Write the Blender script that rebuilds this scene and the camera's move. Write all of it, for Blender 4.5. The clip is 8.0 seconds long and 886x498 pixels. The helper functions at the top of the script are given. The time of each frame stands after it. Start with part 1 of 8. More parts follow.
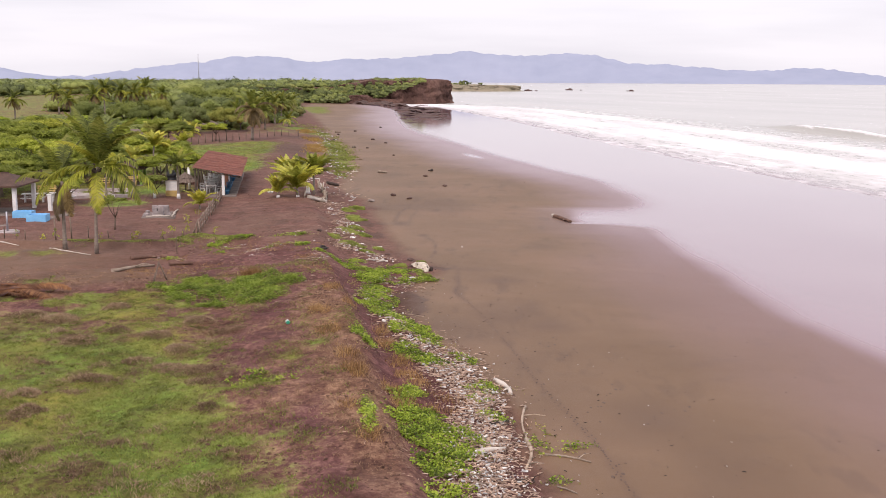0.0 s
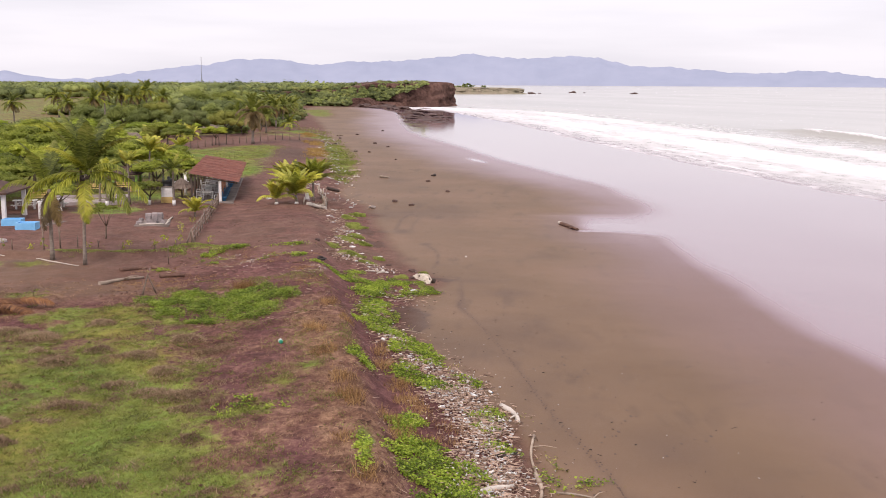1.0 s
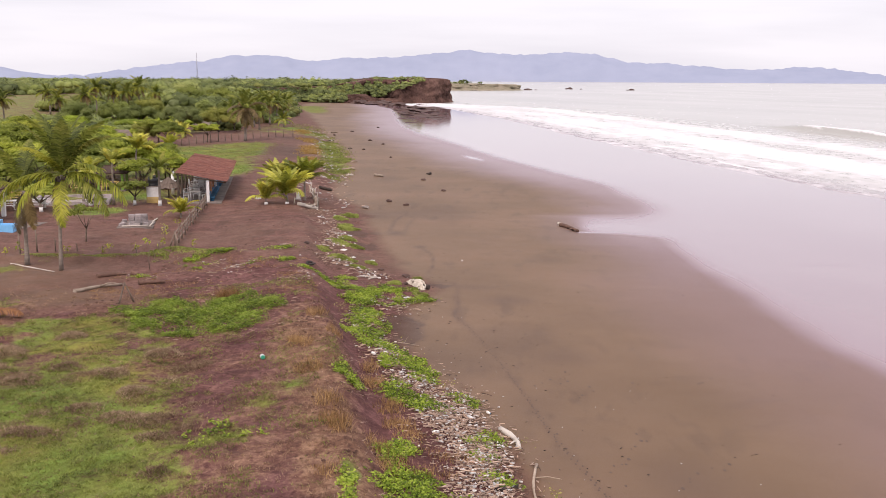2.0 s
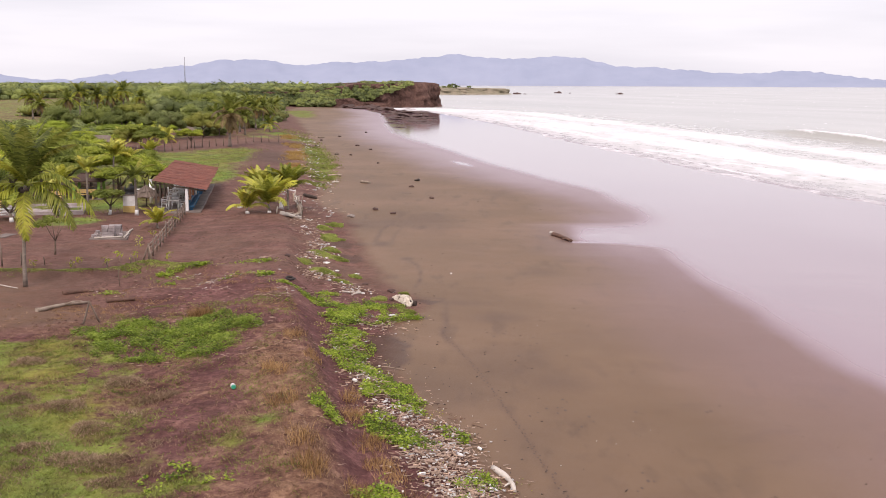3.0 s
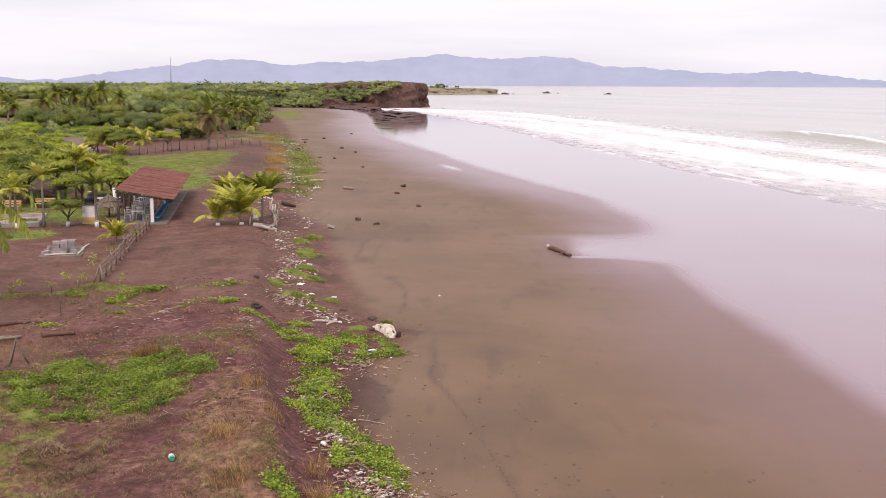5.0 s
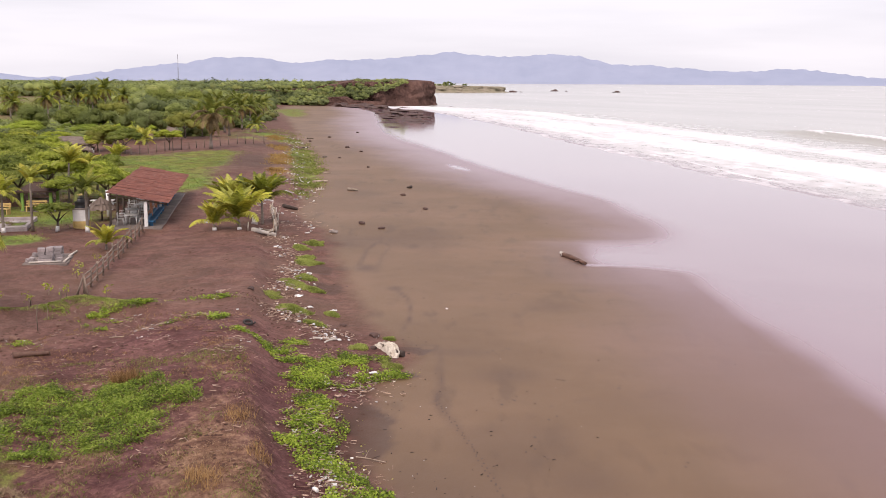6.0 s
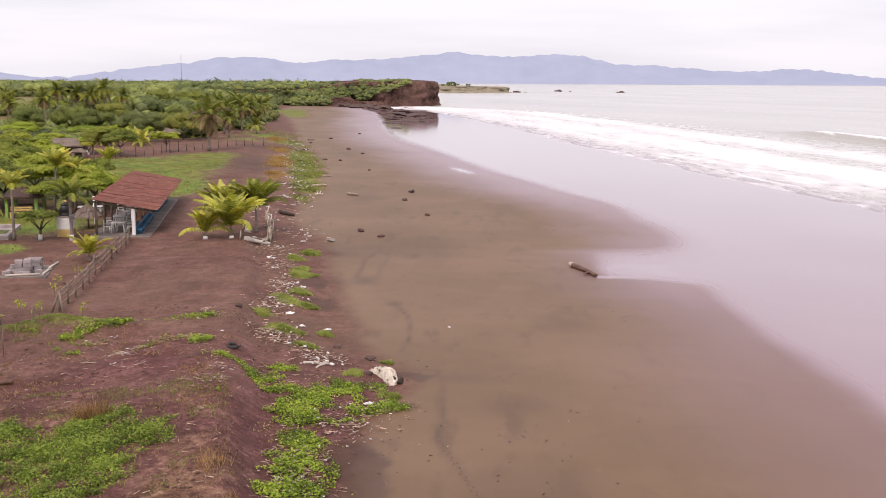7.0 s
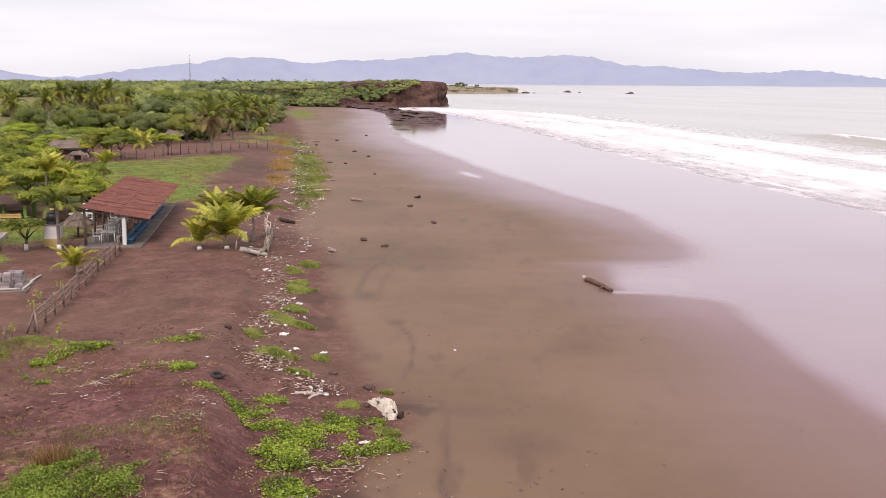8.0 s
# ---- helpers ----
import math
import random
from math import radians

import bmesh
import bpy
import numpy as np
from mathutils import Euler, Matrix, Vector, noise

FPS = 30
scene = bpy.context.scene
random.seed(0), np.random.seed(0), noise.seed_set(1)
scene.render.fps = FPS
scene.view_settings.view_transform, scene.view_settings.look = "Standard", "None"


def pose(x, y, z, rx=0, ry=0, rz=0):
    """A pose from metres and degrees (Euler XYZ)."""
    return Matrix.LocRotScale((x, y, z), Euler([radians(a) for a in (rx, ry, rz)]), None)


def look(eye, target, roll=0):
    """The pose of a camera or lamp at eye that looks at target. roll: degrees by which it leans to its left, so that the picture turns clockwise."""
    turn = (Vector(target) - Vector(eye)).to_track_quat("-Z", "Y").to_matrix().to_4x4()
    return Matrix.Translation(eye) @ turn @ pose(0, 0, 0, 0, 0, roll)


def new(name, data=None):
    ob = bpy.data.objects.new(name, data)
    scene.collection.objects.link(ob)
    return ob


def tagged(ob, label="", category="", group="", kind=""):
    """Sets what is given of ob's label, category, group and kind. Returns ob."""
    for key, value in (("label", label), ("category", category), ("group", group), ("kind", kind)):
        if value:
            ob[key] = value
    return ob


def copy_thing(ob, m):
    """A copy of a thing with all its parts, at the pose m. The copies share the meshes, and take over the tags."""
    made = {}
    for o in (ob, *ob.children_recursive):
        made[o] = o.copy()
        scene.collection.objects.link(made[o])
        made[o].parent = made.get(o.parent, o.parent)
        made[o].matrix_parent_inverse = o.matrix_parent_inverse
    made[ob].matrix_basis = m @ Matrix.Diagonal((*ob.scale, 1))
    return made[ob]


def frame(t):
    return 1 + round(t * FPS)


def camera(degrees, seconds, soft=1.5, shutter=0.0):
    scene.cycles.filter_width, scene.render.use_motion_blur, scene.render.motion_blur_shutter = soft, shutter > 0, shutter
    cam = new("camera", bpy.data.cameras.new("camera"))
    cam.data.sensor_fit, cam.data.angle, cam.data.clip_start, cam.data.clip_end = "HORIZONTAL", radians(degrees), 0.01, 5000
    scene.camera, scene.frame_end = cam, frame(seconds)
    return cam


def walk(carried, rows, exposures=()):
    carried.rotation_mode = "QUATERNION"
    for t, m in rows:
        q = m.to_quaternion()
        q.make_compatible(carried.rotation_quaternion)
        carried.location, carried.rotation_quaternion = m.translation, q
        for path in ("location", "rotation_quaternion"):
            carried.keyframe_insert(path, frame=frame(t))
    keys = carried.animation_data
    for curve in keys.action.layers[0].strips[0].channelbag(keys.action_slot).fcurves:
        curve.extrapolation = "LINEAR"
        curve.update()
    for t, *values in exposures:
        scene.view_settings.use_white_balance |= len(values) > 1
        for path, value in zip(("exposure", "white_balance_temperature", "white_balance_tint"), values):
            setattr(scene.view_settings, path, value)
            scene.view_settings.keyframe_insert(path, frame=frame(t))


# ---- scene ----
EXPO = 0.62
cam = camera(47.0, 8.0, 0.9)
PATH = [
    (0, (0.148, 1.889, 10.99), (0.136, 3.862, 10.662), 0.3),
    (0.5, (0.155, 3.063, 11.023), (0.147, 5.037, 10.7), 0.3),
    (1, (0.142, 4.375, 11.05), (0.124, 6.349, 10.727), 0.3),
    (1.5, (0.178, 5.747, 11.058), (0.15, 7.72, 10.73), 0.3),
    (2, (0.19, 7.184, 11.024), (0.179, 9.157, 10.694), 0.3),
    (2.2, (0.203, 7.82, 11.024), (0.212, 9.793, 10.698), 0.29),
    (3.3, (0.278, 11.011, 11.027), (0.287, 12.985, 10.705), 0.21),
    (3.5, (0.289, 11.603, 11.027), (0.293, 13.577, 10.705), 0.2),
    (4, (0.296, 13.089, 11.04), (0.31, 15.063, 10.716), 0.2),
    (4.5, (0.3, 14.606, 11.043), (0.341, 16.579, 10.721), 0.2),
    (4.7, (0.31, 15.31, 11.046), (0.349, 17.284, 10.724), 0.21),
    (5.8, (0.345, 19.209, 11.062), (0.365, 21.183, 10.738), 0.29),
    (6, (0.352, 19.918, 11.065), (0.371, 21.891, 10.739), 0.3),
    (6.5, (0.424, 21.766, 11.047), (0.419, 23.739, 10.72), 0.3),
    (7, (0.445, 23.407, 11.136), (0.457, 25.38, 10.81), 0.3),
    (7.5, (0.52, 25.078, 11.215), (0.532, 27.051, 10.887), 0.2),
    (8, (0.57, 26.854, 11.262), (0.566, 28.827, 10.937), 0.4),
]
walk(cam, [(t, look(eye, target, roll)) for t, eye, target, roll in PATH],
     [(0.0, EXPO, 6800, 23), (8.0, EXPO, 6800, 23)])

# ---- overcast sky and one soft sun ----
SUN_ELEV, SUN_ROT = radians(52), radians(200)
world = bpy.data.worlds.new("overcast_sky")
scene.world = world
world.use_nodes = True
wt = world.node_tree
wt.nodes.clear()
w_out = wt.nodes.new("ShaderNodeOutputWorld")
w_bg = wt.nodes.new("ShaderNodeBackground")
w_sky = wt.nodes.new("ShaderNodeTexSky")
w_sky.sky_type, w_sky.sun_disc = "NISHITA", False
w_sky.sun_elevation, w_sky.sun_rotation = SUN_ELEV, SUN_ROT
w_gain = wt.nodes.new("ShaderNodeMix")
w_gain.data_type, w_gain.blend_type = "RGBA", "MULTIPLY"
w_gain.inputs[0].default_value = 1.0
w_gain.inputs[7].default_value = (0.09, 0.09, 0.09, 1)
wt.links.new(w_sky.outputs[0], w_gain.inputs[6])
w_tc = wt.nodes.new("ShaderNodeTexCoord")
w_map = wt.nodes.new("ShaderNodeMapping")
w_map.inputs["Scale"].default_value = (1.3, 1.3, 13.0)
wt.links.new(w_tc.outputs["Generated"], w_map.inputs["Vector"])
w_noise = wt.nodes.new("ShaderNodeTexNoise")
w_noise.inputs["Scale"].default_value = 1.7
w_noise.inputs["Detail"].default_value = 5.0
w_noise.inputs["Roughness"].default_value = 0.5
wt.links.new(w_map.outputs[0], w_noise.inputs["Vector"])
w_ramp = wt.nodes.new("ShaderNodeValToRGB")
w_ramp.color_ramp.elements[0].position = 0.34
w_ramp.color_ramp.elements[0].color = (0.520, 0.553, 0.590, 1)
w_ramp.color_ramp.elements[1].position = 0.60
w_ramp.color_ramp.elements[1].color = (0.616, 0.650, 0.680, 1)
wt.links.new(w_noise.outputs[0], w_ramp.inputs[0])
w_mix = wt.nodes.new("ShaderNodeMix")
w_mix.data_type = "RGBA"
w_mix.inputs[0].default_value = 0.93
wt.links.new(w_gain.outputs[2], w_mix.inputs[6])
wt.links.new(w_ramp.outputs[0], w_mix.inputs[7])
# the cloud sheet is brighter towards the hazy horizon
w_sep = wt.nodes.new("ShaderNodeSeparateXYZ")
wt.links.new(w_tc.outputs["Generated"], w_sep.inputs[0])
w_low = wt.nodes.new("ShaderNodeMapRange")
w_low.interpolation_type = "SMOOTHSTEP"
w_low.inputs["From Min"].default_value, w_low.inputs["From Max"].default_value = 0.0, 0.35
w_low.inputs["To Min"].default_value, w_low.inputs["To Max"].default_value = 0.99, 1.12
wt.links.new(w_sep.outputs[2], w_low.inputs["Value"])
w_haze = wt.nodes.new("ShaderNodeVectorMath")
w_haze.operation = "SCALE"
wt.links.new(w_mix.outputs[2], w_haze.inputs[0])
wt.links.new(w_low.outputs[0], w_haze.inputs["Scale"])
wt.links.new(w_haze.outputs[0], w_bg.inputs["Color"])
w_bg.inputs["Strength"].default_value = 1.0
wt.links.new(w_bg.outputs[0], w_out.inputs["Surface"])

sun_data = bpy.data.lights.new("sun", "SUN")
sun_data.energy, sun_data.angle, sun_data.color = 1.5, radians(25), (1.0, 0.93, 0.84)
sun = new("sun", sun_data)
sun.matrix_world = look((0, 0, 60), (0 + 60 * math.sin(radians(20)) * 0.7, 45, 0))

# ---- materials ----
def shader(name):
    m = bpy.data.materials.new(name)
    m.use_nodes = True
    t = m.node_tree
    t.nodes.clear()
    out = t.nodes.new("ShaderNodeOutputMaterial")
    b = t.nodes.new("ShaderNodeBsdfPrincipled")
    t.links.new(b.outputs[0], out.inputs["Surface"])
    return m, t, b


def noise_node(t, vec, scale, detail=4.0, rough=0.55, stretch=None):
    if stretch:
        mp = t.nodes.new("ShaderNodeMapping")
        mp.inputs["Scale"].default_value = stretch
        t.links.new(vec, mp.inputs["Vector"])
        vec = mp.outputs[0]
    n = t.nodes.new("ShaderNodeTexNoise")
    n.inputs["Scale"].default_value = scale
    n.inputs["Detail"].default_value = detail
    n.inputs["Roughness"].default_value = rough
    t.links.new(vec, n.inputs["Vector"])
    return n.outputs[0]


def ramp_node(t, fac, stops):
    r = t.nodes.new("ShaderNodeValToRGB")
    e = r.color_ramp.elements
    while len(e) < len(stops):
        e.new(0.5)
    for el, (p, c) in zip(e, stops):
        el.position = p
        el.color = (*c, 1) if len(c) == 3 else c
    t.links.new(fac, r.inputs[0])
    return r.outputs[0]


def mix_node(t, fac, a, b, blend="MIX"):
    n = t.nodes.new("ShaderNodeMix")
    n.data_type, n.blend_type = "RGBA", blend
    for sock, v in ((n.inputs[0], fac), (n.inputs[6], a), (n.inputs[7], b)):
        if isinstance(v, (int, float)):
            sock.default_value = v
        elif isinstance(v, tuple):
            sock.default_value = (*v, 1)
        else:
            t.links.new(v, sock)
    return n.outputs[2]


def math_node(t, op, a, b=0.0, c=0.0, clamp=False):
    n = t.nodes.new("ShaderNodeMath")
    n.operation, n.use_clamp = op, clamp
    for sock, v in zip(n.inputs, (a, b, c)):
        if isinstance(v, (int, float)):
            sock.default_value = v
        else:
            t.links.new(v, sock)
    return n.outputs[0]


def attr_node(t, name):
    n = t.nodes.new("ShaderNodeAttribute")
    n.attribute_name = name
    return n.outputs["Fac"]


def bump_node(t, height, strength, distance=0.02):
    n = t.nodes.new("ShaderNodeBump")
    n.inputs["Strength"].default_value = strength
    n.inputs["Distance"].default_value = distance
    t.links.new(height, n.inputs["Height"])
    return n.outputs[0]


def surface(name, dark, light, rough=0.8, coarse=1.5, fine=14.0, bump=0.4, metal=0.0, vary="", stretch=None, specular=0.4, spots=None, dist=0.02, through_light=0.0):
    """A worn surface: two colours mixed by coarse and fine grain, with relief; vary: 'island' or 'object' shifts the brightness piece by piece."""
    m, t, b = shader(name)
    pos = t.nodes.new("ShaderNodeTexCoord").outputs["Object"] if stretch else t.nodes.new("ShaderNodeNewGeometry").outputs["Position"]
    a = noise_node(t, pos, coarse, 3.0, stretch=stretch)
    f = noise_node(t, pos, fine, 5.0, 0.65, stretch=stretch)
    both = math_node(t, "ADD", math_node(t, "MULTIPLY", a, 0.6), math_node(t, "MULTIPLY", f, 0.4))
    col = ramp_node(t, both, [(0.34, dark), (0.66, light)])
    if spots:
        colour, threshold, scale = spots
        sp = noise_node(t, pos, scale, 4.0)
        mask = ramp_node(t, sp, [(threshold, (0, 0, 0)), (threshold + 0.06, (1, 1, 1))])
        col = mix_node(t, mask, col, colour)
    if vary:
        if vary == "island":
            r = t.nodes.new("ShaderNodeNewGeometry").outputs["Random Per Island"]
        else:
            r = t.nodes.new("ShaderNodeObjectInfo").outputs["Random"]
        v = ramp_node(t, r, [(0.0, (0.72, 0.73, 0.72)), (0.5, (0.97, 0.97, 0.97)), (1.0, (1.22, 1.18, 1.12))])
        col = mix_node(t, 1.0, col, v, "MULTIPLY")
    t.links.new(col, b.inputs["Base Color"])
    b.inputs["Roughness"].default_value = rough
    b.inputs["Metallic"].default_value = metal
    b.inputs["Specular IOR Level"].default_value = specular
    if bump:
        t.links.new(bump_node(t, f, bump, dist), b.inputs["Normal"])
    return m


def foliage(name, dark, mid, light, vary="island", spread=(0.65, 1.3), patch=0.25, grain=0.40, gloss=0.3, sheer=0.45):
    """Leaves: three greens chosen leaf by leaf, drifting over the crown, with some light let through."""
    m, t, b = shader(name)
    g = t.nodes.new("ShaderNodeNewGeometry")
    r = g.outputs["Random Per Island"]
    n = noise_node(t, g.outputs["Position"], patch, 3.0)
    k = math_node(t, "ADD", math_node(t, "ADD", math_node(t, "MULTIPLY", r, grain), (0.40 - grain) * 0.5), math_node(t, "MULTIPLY", math_node(t, "SUBTRACT", n, 0.22), 1.1))
    col = ramp_node(t, k, [(0.25, dark), (0.5, mid), (0.78, light)])
    if vary == "object":
        o = t.nodes.new("ShaderNodeObjectInfo").outputs["Random"]
        v = ramp_node(t, o, [(0.0, (spread[0] * 0.95, spread[0], spread[0] * 1.25)), (0.5, (1.0, 1.0, 1.0)), (0.8, (spread[1], spread[1], spread[1] * 0.85)), (1.0, (1.10, 0.95, 0.85))])
        col = mix_node(t, 1.0, col, v, "MULTIPLY")
    if vary == "tone":
        v = ramp_node(t, attr_node(t, "tone"), [(0.0, (spread[0] * 0.95, spread[0], spread[0] * 1.2)), (0.45, (0.95, 0.97, 1.0)), (0.85, (spread[1], spread[1], spread[1] * 0.85)), (1.0, (1.10, 0.95, 0.90))])
        col = mix_node(t, 1.0, col, v, "MULTIPLY")
    t.links.new(col, b.inputs["Base Color"])
    b.inputs["Roughness"].default_value = 0.6
    b.inputs["Specular IOR Level"].default_value = gloss
    tr = t.nodes.new("ShaderNodeBsdfTranslucent")
    t.links.new(col, tr.inputs["Color"])
    mx = t.nodes.new("ShaderNodeMixShader")
    mx.inputs[0].default_value = sheer
    out = [n for n in t.nodes if n.type == "OUTPUT_MATERIAL"][0]
    t.links.new(b.outputs[0], mx.inputs[1])
    t.links.new(tr.outputs[0], mx.inputs[2])
    t.links.new(mx.outputs[0], out.inputs["Surface"])
    return m


def make_ground_material():
    m, t, b = shader("volcanic_sand_and_turf")
    pos = t.nodes.new("ShaderNodeNewGeometry").outputs["Position"]
    big = noise_node(t, pos, 0.09, 4.0)
    mid = noise_node(t, pos, 0.7, 5.0, 0.6)
    fine = noise_node(t, pos, 11.0, 6.0, 0.8)
    grain = noise_node(t, pos, 60.0, 3.0, 0.7)
    blend = math_node(t, "ADD", math_node(t, "MULTIPLY", big, 0.90), math_node(t, "MULTIPLY", mid, 0.10))
    sand = ramp_node(t, blend, [(0.34, (0.142, 0.084, 0.045)), (0.5, (0.165, 0.099, 0.055)), (0.66, (0.190, 0.114, 0.066))])
    clod = noise_node(t, pos, 3.2, 6.0, 0.75)
    soil_mix = math_node(t, "ADD", math_node(t, "MULTIPLY", mid, 0.32), math_node(t, "ADD", math_node(t, "MULTIPLY", clod, 0.40), math_node(t, "MULTIPLY", fine, 0.28)))
    soil = ramp_node(t, soil_mix, [(0.40, (0.060, 0.023, 0.021)), (0.5, (0.129, 0.057, 0.053)), (0.60, (0.246, 0.119, 0.106))])
    col = mix_node(t, attr_node(t, "soil"), sand, soil)
    duff = ramp_node(t, soil_mix, [(0.40, (0.085, 0.042, 0.028)), (0.5, (0.205, 0.112, 0.068)), (0.60, (0.42, 0.265, 0.165))])
    ragged = math_node(t, "ADD", attr_node(t, "dry"), math_node(t, "MULTIPLY", math_node(t, "SUBTRACT", clod, 0.5), 2.2), clamp=True)
    ragged = math_node(t, "MULTIPLY", ragged, math_node(t, "MULTIPLY", attr_node(t, "dry"), 3.0, clamp=True))
    col = mix_node(t, math_node(t, "MULTIPLY", ragged, 0.85), col, duff)
    turf = ramp_node(t, soil_mix, [(0.40, (0.104, 0.078, 0.032)), (0.48, (0.142, 0.152, 0.038)), (0.60, (0.242, 0.268, 0.066))])
    drift = ramp_node(t, noise_node(t, pos, 0.32, 4.0, 0.6, stretch=(1.0, 0.7, 1.0)), [(0.36, (1.14, 0.94, 0.92)), (0.5, (0.98, 1.0, 0.95)), (0.64, (0.82, 1.12, 0.85))])
    turf = mix_node(t, 1.0, turf, drift, "MULTIPLY")
    gm = math_node(t, "ADD", attr_node(t, "grass"), math_node(t, "MULTIPLY", math_node(t, "SUBTRACT", mid, 0.5), 1.1))
    gm = math_node(t, "ADD", gm, math_node(t, "MULTIPLY", math_node(t, "SUBTRACT", clod, 0.5), 1.1))
    gm = ramp_node(t, gm, [(0.34, (0, 0, 0)), (0.78, (1, 1, 1))])
    col = mix_node(t, gm, col, turf)
    damp = math_node(t, "MULTIPLY", attr_node(t, "damp"), math_node(t, "ADD", 0.55, mid), clamp=True)
    col = mix_node(t, math_node(t, "MULTIPLY", damp, 0.75), col, (0.078, 0.045, 0.033))
    mottle = ramp_node(t, noise_node(t, pos, 0.8, 5.0, 0.58, stretch=(1.0, 0.32, 1.0)), [(0.54, (0, 0, 0)), (0.64, (1, 1, 1))])
    where = ramp_node(t, noise_node(t, pos, 0.07, 2.0), [(0.42, (0.15,) * 3), (0.60, (1, 1, 1))])
    col = mix_node(t, math_node(t, "MULTIPLY", math_node(t, "MULTIPLY", mottle, where), 0.36), col, (0.062, 0.036, 0.024))
    # Margin by the wet line: damp sand with the sky's mauve sheen painted in.
    col = mix_node(t, math_node(t, "MULTIPLY", attr_node(t, "damp_sheen"), 0.7), col, (0.176, 0.100, 0.082))
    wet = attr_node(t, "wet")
    # Mauve base colour paints in the sky's reflection on top of the real gloss.
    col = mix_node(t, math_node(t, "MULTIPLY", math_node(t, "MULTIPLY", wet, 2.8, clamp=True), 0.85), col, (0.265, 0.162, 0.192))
    spec = math_node(t, "ADD", math_node(t, "MULTIPLY", grain, 0.35), 0.82)
    col = mix_node(t, 1.0, col, mix_node(t, 1.0, (1, 1, 1), spec, "MULTIPLY"), "MULTIPLY")
    t.links.new(col, b.inputs["Base Color"])
    ro = ramp_node(t, math_node(t, "ADD", wet, math_node(t, "MULTIPLY", math_node(t, "SUBTRACT", big, 0.5), 0.06)), [(0.0, (0.62,) * 3), (0.22, (0.42,) * 3), (0.55, (0.20,) * 3), (1.0, (0.06,) * 3)])
    dull = math_node(t, "MAXIMUM", attr_node(t, "soil"), attr_node(t, "grass"))
    t.links.new(mix_node(t, dull, ro, (0.92, 0.92, 0.92)), b.inputs["Roughness"])
    sp = ramp_node(t, wet, [(0.0, (0.28,) * 3), (0.30, (0.85,) * 3), (1.0, (1.0,) * 3)])
    t.links.new(mix_node(t, dull, sp, (0.12, 0.12, 0.12)), b.inputs["Specular IOR Level"])
    relief = math_node(t, "ADD", math_node(t, "MULTIPLY", math_node(t, "ADD", fine, clod), 0.8), math_node(t, "MULTIPLY", grain, 0.35))
    n = t.nodes.new("ShaderNodeBump")
    n.inputs["Distance"].default_value = 0.06
    t.links.new(relief, n.inputs["Height"])
    st = math_node(t, "MULTIPLY", math_node(t, "SUBTRACT", 1.0, wet, clamp=True), math_node(t, "ADD", 0.16, math_node(t, "MULTIPLY", attr_node(t, "soil"), 0.6)))
    t.links.new(st, n.inputs["Strength"])
    t.links.new(n.outputs[0], b.inputs["Normal"])
    return m


